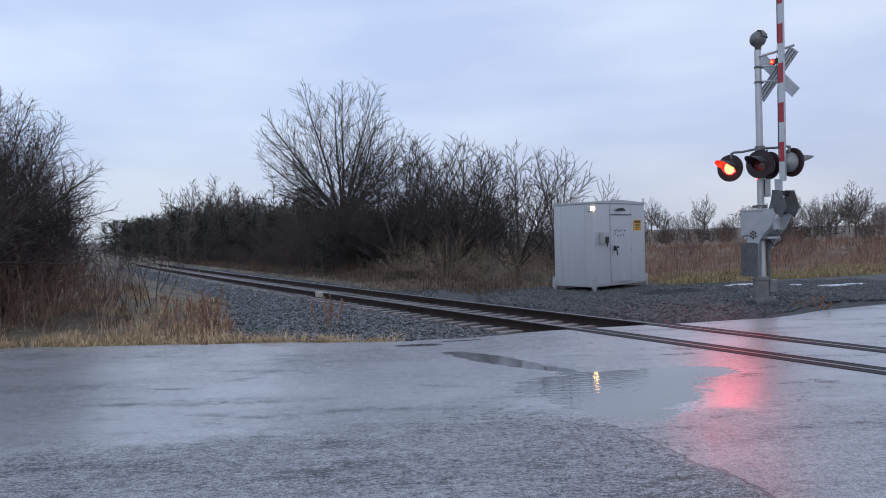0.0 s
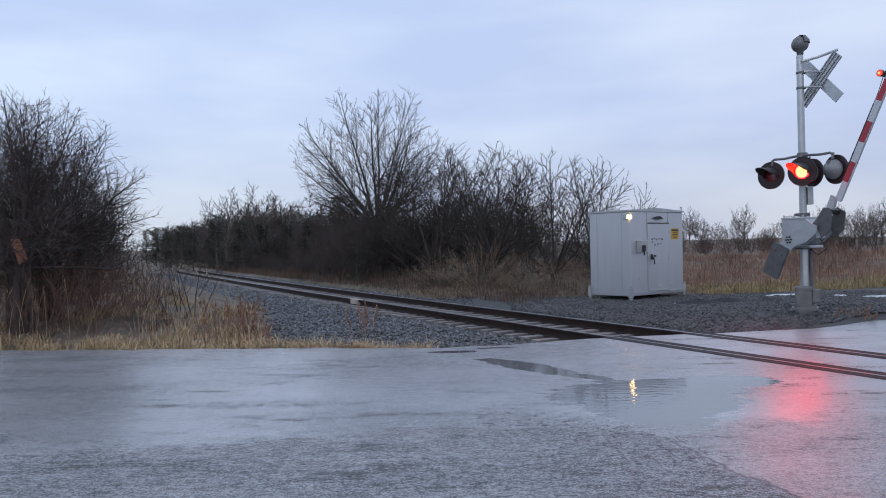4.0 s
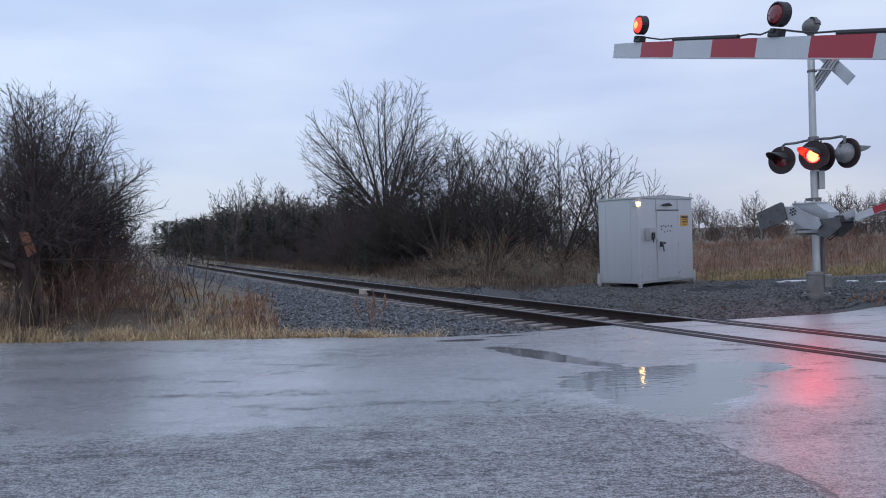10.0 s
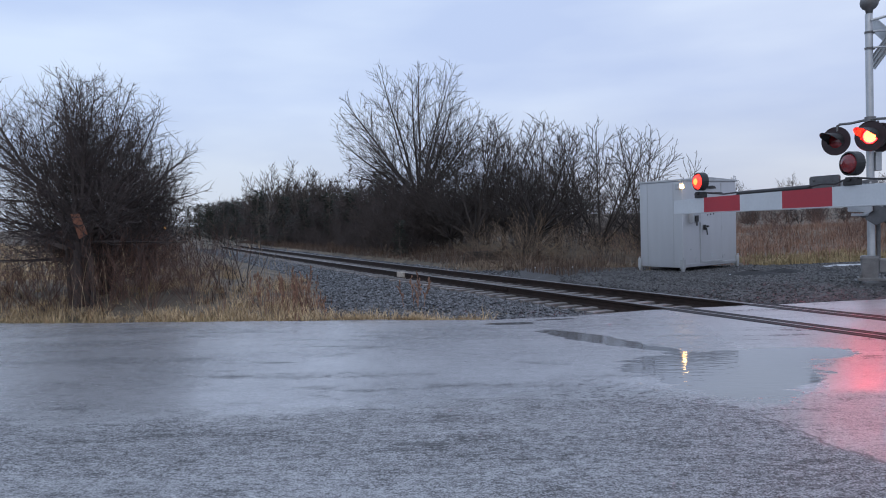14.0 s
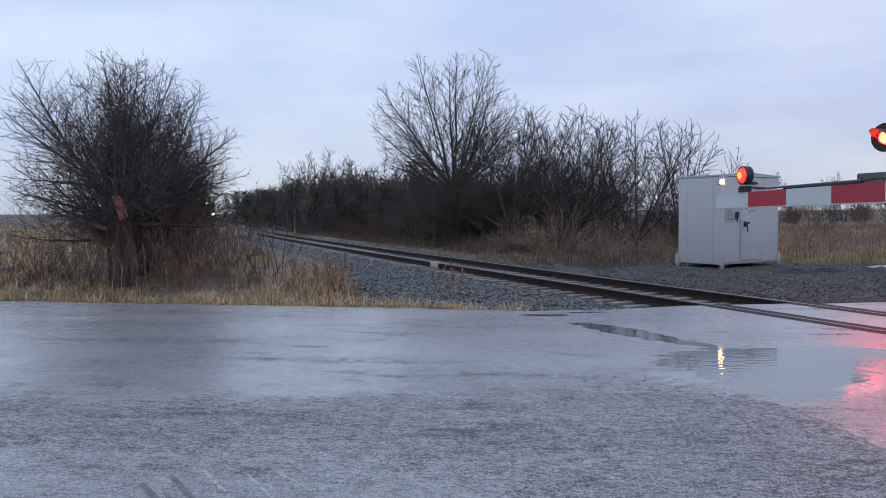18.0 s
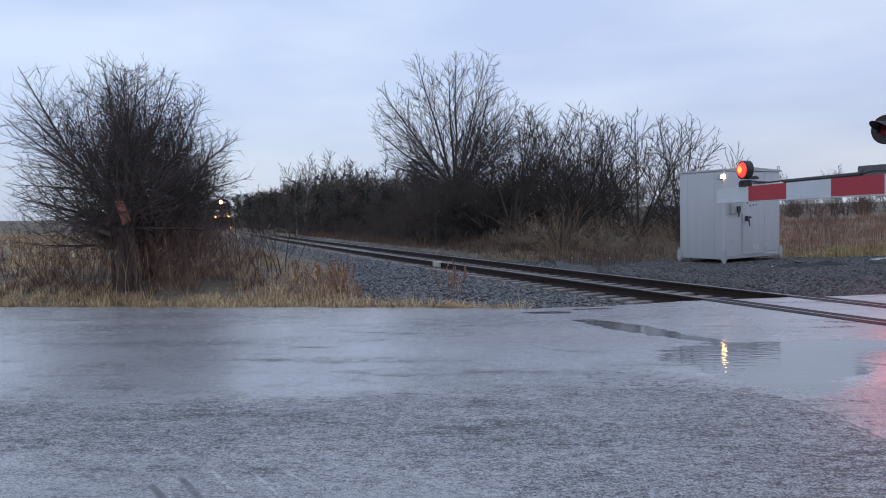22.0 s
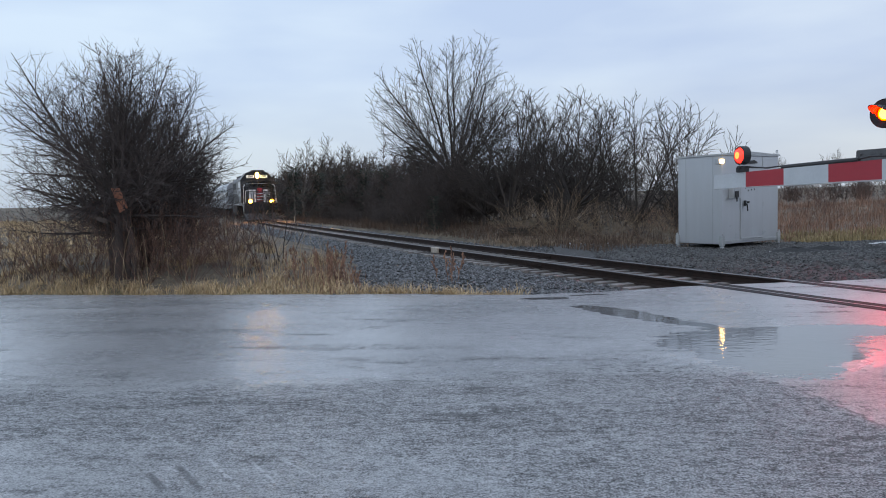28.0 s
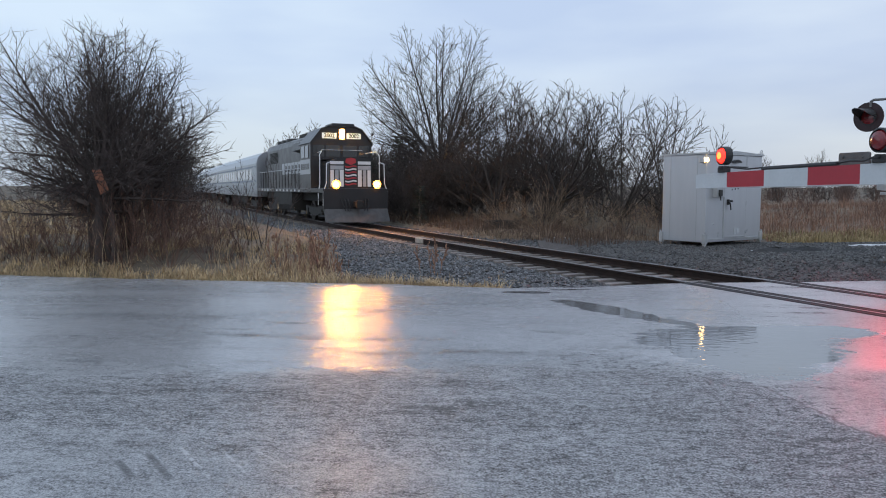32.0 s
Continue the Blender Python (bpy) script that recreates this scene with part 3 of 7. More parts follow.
def build_ground():
    def axis(lo, hi, mid0, mid1, fine, grow):
        out = list(np.arange(mid0, mid1, fine))
        st = fine
        while out[-1] < hi:
            st *= grow
            out.append(out[-1] + st)
        st, front = fine, []
        v = out[0]
        while v > lo:
            st *= grow
            v -= st
            front.append(v)
        return np.array(front[::-1] + out)

    xs, ys = axis(-2500, 2500, -22, 22, 0.5, 1.16), axis(-1500, 3500, 9, 42, 0.45, 1.16)
    X, Y = np.meshgrid(xs, ys)
    Z = np.empty_like(X)
    for i in range(len(ys)):
        Z[i] = ground_height(X[i], Y[i])
    rng = np.random.default_rng(5)
    Z += np.where((Y > road_far(X) + 0.5) & (Y < 60), rng.normal(0, 0.012, Z.shape), 0)
    n = len(xs)
    idx = (np.arange(len(ys) - 1)[:, None] * n + np.arange(n - 1)[None]).ravel()
    faces = np.stack([idx, idx + 1, idx + n + 1, idx + n], 1).tolist()
    S, D = np.empty_like(X), np.empty_like(X)
    for i in range(len(ys)):
        S[i], D[i] = off_track(X[i], Y[i])
    stony = (Y > road_far(X) - 0.6) & (Y < 60) & (((D > verge_line(Y) + 0.25) & (D < np.where(S > 14, 2.6, 4.6)) & (S > -2)) | ((X > 1.6) & (X < 41) & (Y < yard_far(X) - 0.3) & (D > 0.5)))
    Z = np.where(stony, Z - 0.26, Z)
    ob = mesh_object("ground", np.stack([X.ravel(), Y.ravel(), Z.ravel()], 1), faces, M_GROUND, smooth=True)
    tagged(ob, "bare winter soil with dead thatch beside the tracks", "ground", kind="structure")


build_ground()


def build_road():
    xs = np.unique(np.concatenate([np.linspace(-400, -30, 12), np.linspace(-30, 30, 121), np.linspace(30, 400, 12)]))
    rng = np.random.default_rng(3)
    far = road_far(xs) + np.where(np.abs(xs) < 25, rng.normal(0, 0.03, len(xs)), 0)
    vs, fs = [], []
    near = -14.0
    for x, y in zip(xs, far):
        vs += [(x, near, 0.0), (x, y, 0.0), (x, y + 0.05, -0.07), (x, near, -0.07)]
    for i in range(len(xs) - 1):
        o, p = 4 * i, 4 * i + 4
        fs += [(o, p, p + 1, o + 1), (o + 1, p + 1, p + 2, o + 2)]
    ob = mesh_object("road", vs, fs, M_ROAD)
    tagged(ob, "wet worn grey asphalt with puddles", "road", kind="structure")


build_road()


def sweep(profile, s0, s1, side, ds=1.0, closed=True):
    """Vertices and faces of a profile (side, height) carried along the line."""
    ss = np.arange(s0, s1 + 1e-6, ds)
    n = len(profile)
    vs, fs = [], []
    for s in ss:
        for o, z in profile:
            x, y, _ = on_track(s, side + o)
            vs.append((x, y, z))
    for i in range(len(ss) - 1):
        for k in range(n if closed else n - 1):
            j = (k + 1) % n
            fs.append((i * n + k, i * n + j, (i + 1) * n + j, (i + 1) * n + k))
    if closed:
        fs += [tuple(range(n)), tuple(range((len(ss) - 1) * n, len(ss) * n))]
    return vs, fs


def build_track():
    track = empty("railway_track", pose(0, 0, 0), "single railway track of rusty rails on wooden ties", "railway track", kind="structure")
    foot = [(-0.075, -0.18), (0.075, -0.18), (0.075, -0.168), (0.012, -0.14), (0.012, -0.05), (0.036, -0.04), (0.036, -0.004), (-0.036, -0.004), (-0.036, -0.04), (-0.012, -0.05), (-0.012, -0.14), (-0.075, -0.168)]
    head = [(-0.033, -0.004), (0.033, -0.004), (0.026, 0.006), (-0.026, 0.006)]
    for side in (-0.7525, 0.7525):
        v, f = sweep(foot, -40, 420, side, 1.0)
        rail = mesh_object("rail", v, f, M_RAIL, track)
        v, f = sweep(head, -40, 420, side, 1.0)
        mesh_object("rail_head", v, f, M_RAILHEAD, rail)
        # the dark slots on both sides of the rail where the road crosses it
        for o, w in ((-0.135, 0.095), (0.135, 0.095)):
            v, f = sweep([(-w, -0.03), (w, -0.03), (w, 0.004), (w * 0.72, 0.010), (w * 0.55, 0.004), (-w * 0.55, 0.004), (-w * 0.72, 0.010), (-w, 0.004)], -40, 1.9 if side < 0 else 1.1, side + o, 0.5)
            tagged(mesh_object("rubber_seal", v, f, M_SEAL, track), "black rubber rail seal")
    bm = bmesh.new()
    box(bm, -1.3, 1.3, -0.11, 0.11, -0.35, -0.165, 0.012)
    first = part("wooden_tie", bm, M_TIE, track)
    rng = random.Random(4)
    for k in range(290):
        s = 1.0 + 0.51 * k
        x, y, p = on_track(s, rng.uniform(-0.05, 0.05))
        ob = first if k == 0 else new("wooden_tie", first.data)
        ob.parent = track
        ob.matrix_basis = pose(x, y, rng.uniform(-0.012, 0.004), 0, 0, -math.degrees(p) + rng.uniform(-1.2, 1.2))
    return track


build_track()


def stones(name, label, rng, x, y, z, size, mat):
    """Loose broken stones as one heap of stuff."""
    octa = np.array([(1, 0, 0), (-1, 0, 0), (0, 1, 0), (0, -1, 0), (0, 0, 1), (0, 0, -1)], float)
    of = np.array([(0, 2, 4), (2, 1, 4), (1, 3, 4), (3, 0, 4), (2, 0, 5), (1, 2, 5), (3, 1, 5), (0, 3, 5)])
    n = len(x)
    P = octa[None] * rng.uniform(0.6, 1.25, (n, 6, 1)) * size[:, None, None] * np.array([1.25, 1.0, 0.8])
    ang, tl = rng.uniform(0, 6.28, n), rng.uniform(-0.8, 0.8, n)[:, None]
    c, q = np.cos(ang)[:, None], np.sin(ang)[:, None]
    u, v, w = P[..., 0], P[..., 1], P[..., 2]
    v, w = v * np.cos(tl) - w * np.sin(tl), v * np.sin(tl) + w * np.cos(tl)
    V = np.stack([u * c - v * q + x[:, None], u * q + v * c + y[:, None], w + z[:, None]], -1).reshape(-1, 3)
    F = (np.arange(n)[:, None, None] * 6 + of[None]).reshape(-1, 3)
    tagged(mesh_object(name, V, F.tolist(), mat), label, "gravel", kind="stuff")


def bed_height(d):
    """The cross-section of the ballast: full to the tie tops, falling away at the shoulders."""
    return np.interp(np.abs(d), [0, 1.35, 2.0, 4.6, 6.6], [-0.245, -0.235, -0.19, -0.10, -0.04])


def build_ballast():
    rng = np.random.default_rng(8)
    n = 80000
    s = 0.3 + 58 * rng.random(n) ** 1.8
    d = np.where(rng.random(n) < 0.72, rng.uniform(-6.7, 1.6, n), rng.uniform(1.0, 4.2, n))
    p = np.interp(s, TS, TPHI)
    x, y = np.interp(s, TS, TX) + d * np.cos(p), np.interp(s, TS, TY) - d * np.sin(p)
    tie = (np.abs(((s - 1.0 + 0.255) % 0.51) - 0.255) < 0.10) & (np.abs(d) < 1.28)
    keep = ((d < 2.3) | (s < 14)) & (y > road_far(x) + 0.06) & (d > verge_line(y) + rng.normal(0, 0.15, n)) & (np.abs(np.abs(d) - 0.7525) > 0.10) & ~(tie & (rng.random(n) < 0.93))
    i = np.where(keep)[0]
    z = bed_height(d[i]) + rng.uniform(-0.02, 0.025, len(i))
    stones("ballast", "crushed grey ballast stones along the track", rng, x[i], y[i], z, rng.uniform(0.02, 0.048, len(i)) * (1 + 0.012 * s[i]), M_STONE)
    bank = np.linspace(12.0, 24.0, 13)
    vs, fs = [], []
    for y in bank:
        for k in range(6):
            x = -4.6 + k * 1.5 + (12.0 - y) * 0.42
            x = max(x, float(np.interp(y, [12, 17, 24], [-3.35, -4.2, -6.2])))
            vs.append((x, max(y, float(road_far(x)) + 0.03), 0.0))
    V = np.array(vs)
    sd, dd = off_track(V[:, 0], V[:, 1])
    V[:, 2] = bed_height(np.minimum(np.abs(dd), 6.6)) - 0.02
    for a in range(len(bank) - 1):
        for b in range(5):
            fs.append((a * 6 + b, a * 6 + b + 1, (a + 1) * 6 + b + 1, (a + 1) * 6 + b))
    tagged(mesh_object("ballast_apron", V, fs, M_GRAVEL), "dark gravel apron between road and track", "gravel", kind="structure")
    v, f = sweep([(-5.1, -0.16)] + [(d, float(bed_height(d)) - 0.02) for d in (-4.6, -3.2, -2.0, -1.35, 1.35, 2.0, 2.4)] + [(2.9, -0.4)], 0.2, 330, 0.0, 1.5, closed=False)
    tagged(mesh_object("track_bed", v, f, M_GRAVEL), "dark packed gravel bed under the ties", "gravel", kind="structure")
    # the gravel yard round the signal house
    xs, ys = np.arange(1.0, 42.01, 0.5), np.arange(0.0, 1.001, 0.04)
    vs, fs = [], []
    for gx in xs:
        y0 = float(road_far(gx)) + 0.03
        y1 = float(yard_far(gx))
        for g in ys:
            gy = y0 + (y1 - y0) * g
            vs.append((gx, gy, 0.0))
    V = np.array(vs)
    V[:, 2] = yard_height(V[:, 0], V[:, 1])
    m = len(ys)
    for a in range(len(xs) - 1):
        for b in range(m - 1):
            fs.append((a * m + b, (a + 1) * m + b, (a + 1) * m + b + 1, a * m + b + 1))
    tagged(mesh_object("gravel_yard", V, fs, M_GRAVEL, smooth=True), "dark wet crushed gravel round the signal house", "gravel", kind="structure")
    n = 30000
    x = rng.uniform(2.0, 15.0, n)
    y = road_far(x) + 0.05 + (23.0 - road_far(x)) * rng.random(n) ** 1.25
    sd, d = off_track(x, y)
    k = d > 1.2
    x, y = x[k], y[k]
    stones("yard_gravel", "loose dark gravel round the signal house", rng, x, y, yard_height(x, y), rng.uniform(0.016, 0.050, len(x)), M_STONE_DARK)


def yard_height(x, y):
    """A little over the soil, with low heaps of waste stone by the signal house."""
    s, d = off_track(x, y)
    z = np.maximum(ground_height(x, y), -0.10) + 0.03
    z = z - np.interp(d, [1.2, 2.0, 3.2], [0.30, 0.12, 0.0]) * np.clip((s - 0.2) / 1.5, 0, 1)
    for px, py, h, r in ((6.6, 18.2, 0.05, 1.0), (9.8, 17.2, 0.06, 1.1)):
        z = z + h * np.exp(-((x - px) / (r * 1.5)) ** 2 - ((y - py) / r) ** 2)
    return z


M_STONE_DARK = material("dark_yard_stone", (0.085, 0.084, 0.085), 0.55, 0.0, (0.026, 0.025, 0.026), 7, 50, 0.3, island=0.75)
build_ballast()


# ---- signal house ----
def build_signal_house():
    th = empty("signal_house", pose(5.56, 21.0, 0.0, 0, 0, 38.3), "silver aluminium railway signal house on short steel legs", "equipment cabinet")
    W, D, H0, H1 = 2.68, 1.50, 0.10, 2.60
    bm = bmesh.new()
    box(bm, 0, W, 0, D, H0, H1, 0.012)
    part("body", bm, M_ALU, th)
    # shallow gabled lid with an overhanging rim
    bm = bmesh.new()
    extruded(bm, [(-0.04, H1 + 0.002), (W + 0.04, H1 + 0.002), (W + 0.04, H1 + 0.05), (W / 2, H1 + 0.12), (-0.04, H1 + 0.05)], -0.04, D + 0.04)
    part("roof", bm, M_ALU_EDGE, th)
    bm = bmesh.new()
    box(bm, 0.004, W - 0.004, -0.022, -0.001, H0 + 0.05, H0 + 0.10, 0.004)
    part("sill", bm, M_ALU_EDGE, th)
    # the door with its drip cap, hinges and lock
    x0, x1 = 0.83, 1.87
    bm = bmesh.new()
    box(bm, x0, x1, -0.03, -0.001, 0.20, 2.26, 0.008)
    door = part("door", bm, M_ALU, th, "plain silver aluminium door")
    bm = bmesh.new()
    box(bm, x0 - 0.02, x1 + 0.02, -0.06, -0.031, 2.245, 2.275, 0.006)
    part("drip_cap", bm, M_BLACK, door)
    for x in (x0 - 0.012, x1 + 0.03):
        bm = bmesh.new()
        box(bm, x - 0.008, x + 0.008, -0.012, -0.0005, H0 + 0.06, H1 - 0.02, 0.002)
        part("door_jamb", bm, M_ALU_EDGE, th)
    bm = bmesh.new()
    box(bm, x0 + 0.02, x1 - 0.02, -0.045, -0.031, 0.215, 0.25, 0.003)
    part("kick_strip", bm, M_ALU_EDGE, door)
    bm = bmesh.new()
    box(bm, x0 + 0.12, x0 + 0.22, -0.055, -0.031, 1.16, 1.32, 0.006)
    rod(bm, (x0 + 0.17, -0.05, 1.24), (x0 + 0.17, -0.11, 1.20), 0.024)
    rod(bm, (x0 + 0.17, -0.11, 1.20), (x0 + 0.20, -0.11, 1.02), 0.018)
    rod(bm, (x0 + 0.20, -0.10, 1.27), (x0 + 0.27, -0.10, 1.27), 0.03, n=10)
    part("door_handle", bm, M_BLACK, door, "black lever handle with padlock")
    for z in (0.35, 1.2, 2.0):
        bm = bmesh.new()
        rod(bm, (x1 + 0.012, -0.022, z - 0.06), (x1 + 0.012, -0.022, z + 0.06), 0.016)
        part("hinge", bm, M_ALU_EDGE, door)
    for k in range(2):
        bm = bmesh.new()
        box(bm, 1.30 + 0.15 * k, 1.42 + 0.15 * k, -0.036, -0.0305, 0.31, 0.47, 0.002)
        part("vent_label", bm, M_WHITE, door, "small white sticker")
    for k, (x, z, w) in enumerate(((1.0, 1.75, .06), (1.12, 1.77, .05), (1.22, 1.74, .06), (1.36, 1.76, .05), (1.5, 1.75, .07), (1.02, 1.66, .05), (1.3, 1.60, .05), (1.44, 1.61, .05), (1.15, 1.58, .05))):
        bm = bmesh.new()
        box(bm, x, x + w, -0.0335, -0.0305, z, z + 0.045)
        part("stencil_mark", bm, M_BLACK, door)
    for y in (0.30, 1.22):
        bm = bmesh.new()
        box(bm, -0.006, -0.0005, y - 0.012, y + 0.012, H0 + 0.02, H1 - 0.02, 0.002)
        part("panel_seam", bm, M_ALU_EDGE, th)
    for x, z in ((0.38, 0.62), (0.62, 0.36), (1.95, 0.34), (2.02, 0.40), (0.60, 0.28)):
        bm = bmesh.new()
        rod(bm, (x, -0.001, z), (x, -0.02, z), 0.022, n=8)
        part("cap_bolt", bm, M_WHITE, th)
    # warning sign, bars for its writing
    bm = bmesh.new()
    box(bm, 2.06, 2.46, -0.012, -0.001, 1.76, 2.10, 0.003)
    sign = part("warning_sign", bm, M_YELLOW, th, "yellow warning notice with black print")
    bm = bmesh.new()
    for z, x0s, x1s, hh in ((2.01, 2.09, 2.43, 0.06), (1.95, 2.13, 2.40, 0.025), (1.90, 2.11, 2.42, 0.025), (1.85, 2.13, 2.37, 0.025), (1.80, 2.15, 2.35, 0.02)):
        box(bm, x0s, x1s, -0.0145, -0.0125, z, z + hh)
    part("print_bar", bm, M_BLACK, sign)
    # meter box with its black switch
    bm = bmesh.new()
    box(bm, 0.30, 0.66, -0.16, -0.001, 1.38, 1.74, 0.012)
    meter = part("meter_box", bm, M_STEEL, th, "small grey service box")
    bm = bmesh.new()
    box(bm, 0.36, 0.50, -0.20, -0.161, 1.42, 1.60, 0.01)
    rod(bm, (0.43, -0.18, 1.42), (0.43, -0.18, 1.30), 0.02)
    part("switch", bm, M_BLACK, meter)
    # corner lamp, lit
    bm = bmesh.new()
    box(bm, -0.11, -0.001, 0.02, 0.16, 2.36, 2.52, 0.015)
    lamp = part("wall_lamp", bm, M_STEEL, th, "small lit wall lamp at the corner")
    bm = bmesh.new()
    box(bm, -0.075, 0.03, -0.05, -0.002, 2.385, 2.49, 0.01)
    part("lamp_glass", bm, M_LAMP_WARM, lamp)
    bm = bmesh.new()
    extruded(bm, [(1.12, 2.38), (1.52, 2.38), (1.46, 2.44), (1.34, 2.47), (1.20, 2.44)], -0.10, -0.001)
    part("light_bracket", bm, M_BLACK, th)
    # corner feet on angle plates
    for x, y in ((0.0, 0.0), (W, 0.0), (0.0, D), (W, D)):
        sx, sy = (-1 if x == 0 else 1), (-1 if y == 0 else 1)
        bm = bmesh.new()
        box(bm, x - 0.06, x + 0.06, y - 0.055, y + 0.055, 0.06, 0.34, 0.008)
        box(bm, x - 0.04 , x + 0.04, y - 0.04, y + 0.04, -0.05, 0.06, 0.004)
        box(bm, x - 0.10, x + 0.10, y - 0.09, y + 0.09, -0.07, -0.035, 0.004)
        rod(bm, (x + sx * 0.02, y + sy * 0.03, 0.34), (x + sx * 0.02, y + sy * 0.03, 0.40), 0.025)
        part("foot", bm, M_ALU_EDGE, th)
    for x, y in ((W - 0.03, 0.02), (0.03, D - 0.02)):
        bm = bmesh.new()
        bent(bm, [Vector((x - 0.04, y, H1 + 0.04)), Vector((x - 0.04, y, H1 + 0.17)), Vector((x + 0.04, y, H1 + 0.17)), Vector((x + 0.04, y, H1 + 0.04))], 0.012, 6)
        part("lifting_eye", bm, M_STEEL, th)
    return th


M_YELLOW = material("yellow_notice", (0.62, 0.36, 0.04), 0.5, 0.0, (0.55, 0.30, 0.03), 4, 40, 0.0)
M_LAMP_WARM = material("lit_warm_glass", (1.0, 0.85, 0.6), 0.3, 0.0, None, 5, 40, 0.0, glow=26.0, glow_colour=(1.0, 0.56, 0.20))
build_signal_house()


M_STEEL_DULL = material("weathered_grey_steel", (0.20, 0.20, 0.205), 0.55, 0.5, (0.12, 0.12, 0.122), 5, 50, 0.1)
M_DOME = material("dull_grey_enamel", (0.26, 0.265, 0.275), 0.5, 0.2, (0.14, 0.142, 0.15), 5, 50, 0.05)
# black disc paint with the lamps' red glow mixed into its colour
M_DISC = material("black_paint_with_lamp_glow_tint", (0.034, 0.013, 0.016), 0.5, 0.0, (0.018, 0.009, 0.011), 6, 60, 0.05)
M_VISOR = material("dull_dark_grey_paint", (0.055, 0.055, 0.058), 0.6, 0.0, (0.03, 0.03, 0.032), 6, 60, 0.05)
M_CAST = material("dull_cast_iron_paint", (0.13, 0.132, 0.138), 0.6, 0.3, (0.075, 0.076, 0.08), 6, 60, 0.15)


# ---- crossing signals and gates ----
def lamp_unit(parent, at, turn, lens=True):
    bm = bmesh.new()
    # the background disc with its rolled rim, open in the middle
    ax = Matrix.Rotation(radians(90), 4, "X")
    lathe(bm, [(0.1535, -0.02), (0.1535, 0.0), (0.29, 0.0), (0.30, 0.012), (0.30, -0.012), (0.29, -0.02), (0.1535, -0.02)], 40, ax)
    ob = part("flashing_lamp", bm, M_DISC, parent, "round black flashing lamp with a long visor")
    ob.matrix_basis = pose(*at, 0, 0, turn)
    bm = bmesh.new()
    lathe(bm, [(0.154, -0.022), (0.20, -0.03), (0.205, -0.06), (0.185, -0.15), (0.11, -0.20), (0.05, -0.25), (0.0, -0.25)], 28, ax)
    part("housing", bm, M_DOME, ob, "dull grey domed back", smooth=True)
    bm = bmesh.new()
    box(bm, -0.02, 0.02, 0.10, 0.22, 0.12, 0.18, 0.006)
    part("latch", bm, M_STEEL_DULL, ob)
    # black ring added to keep the turned lens from leaking red past its rim
    bm = bmesh.new()
    lathe(bm, [(0.146, 0.004), (0.146, 0.010), (0.164, 0.010), (0.164, 0.001), (0.1535, 0.001), (0.1535, 0.004), (0.146, 0.004)], 32, ax)
    part("leak_stop_ring", bm, M_BLACK, ob)
    bm = bmesh.new()
    ring = []
    n = 22
    for k in range(n + 1):
        a = radians(-22 + 224 * k / n)
        c, s = math.cos(a), math.sin(a)
        ln = 0.55 * (0.16 + 0.84 * max(0.0, s) ** 0.65)
        for r, y in ((0.168, -0.003), (0.150, -ln), (0.144, -ln), (0.160, -0.003)):
            ring.append(bm.verts.new((r * c, y, r * s)))
    for k in range(n):
        for j in range(4):
            bm.faces.new((ring[4 * k + j], ring[4 * k + (j + 1) % 4], ring[4 * k + 4 + (j + 1) % 4], ring[4 * k + 4 + j]))
    bm.faces.new(ring[0:4])
    bm.faces.new(ring[-4:])
    bmesh.ops.recalc_face_normals(bm, faces=bm.faces[:])
    part("visor", bm, M_VISOR if lens else M_STEEL_DULL, ob, smooth=False)
    if not lens:
        bm = bmesh.new()
        lathe(bm, [(0.0, 0.02), (0.127, 0.003), (0.127, -0.02)], 28, ax)
        part("lens", bm, M_DARK_LENS, ob)
        return ob, None
    bm = bmesh.new()
    lathe(bm, [(0.0, 0.022), (0.122, 0.011)], 28, ax)
    n0 = len(bm.faces)
    lathe(bm, [(0.122, 0.011), (0.145, 0.003)], 28, ax)
    n1 = len(bm.faces)
    lathe(bm, [(0.145, 0.003), (0.1525, 0.0), (0.1525, -0.001), (0.145, -0.003)], 28, ax)
    n2 = len(bm.faces)
    lathe(bm, [(0.145, -0.003), (0.09, -0.016), (0.0, -0.022)], 28, ax)
    bm.faces.ensure_lookup_table()
    for i, f in enumerate(bm.faces):
        f.material_index = 1 if i < n0 else 0 if i < n1 else 3 if i < n2 else 2
    ln = part("turning_lens", bm, [M_LAMP_RED, M_LAMP_HOT, M_DARK_LENS, M_BLACK], ob, "red lens, lit on one face")
    return ob, ln


def board(bm, r0, r1, h0, h1, mat):
    """A length of gate arm along x between r0 and r1, its under edge level."""
    d = 0.016
    t0, t1 = -0.075 + h0, -0.075 + h1
    vs = [bm.verts.new(p) for p in ((r0, -d, -0.075), (r1, -d, -0.075), (r1, -d, t1), (r0, -d, t0), (r0, d, -0.075), (r1, d, -0.075), (r1, d, t1), (r0, d, t0))]
    for q in ((0, 1, 2, 3), (5, 4, 7, 6), (4, 0, 3, 7), (1, 5, 6, 2), (3, 2, 6, 7), (4, 5, 1, 0)):
        f = bm.faces.new([vs[i] for i in q])
        f.material_index = mat


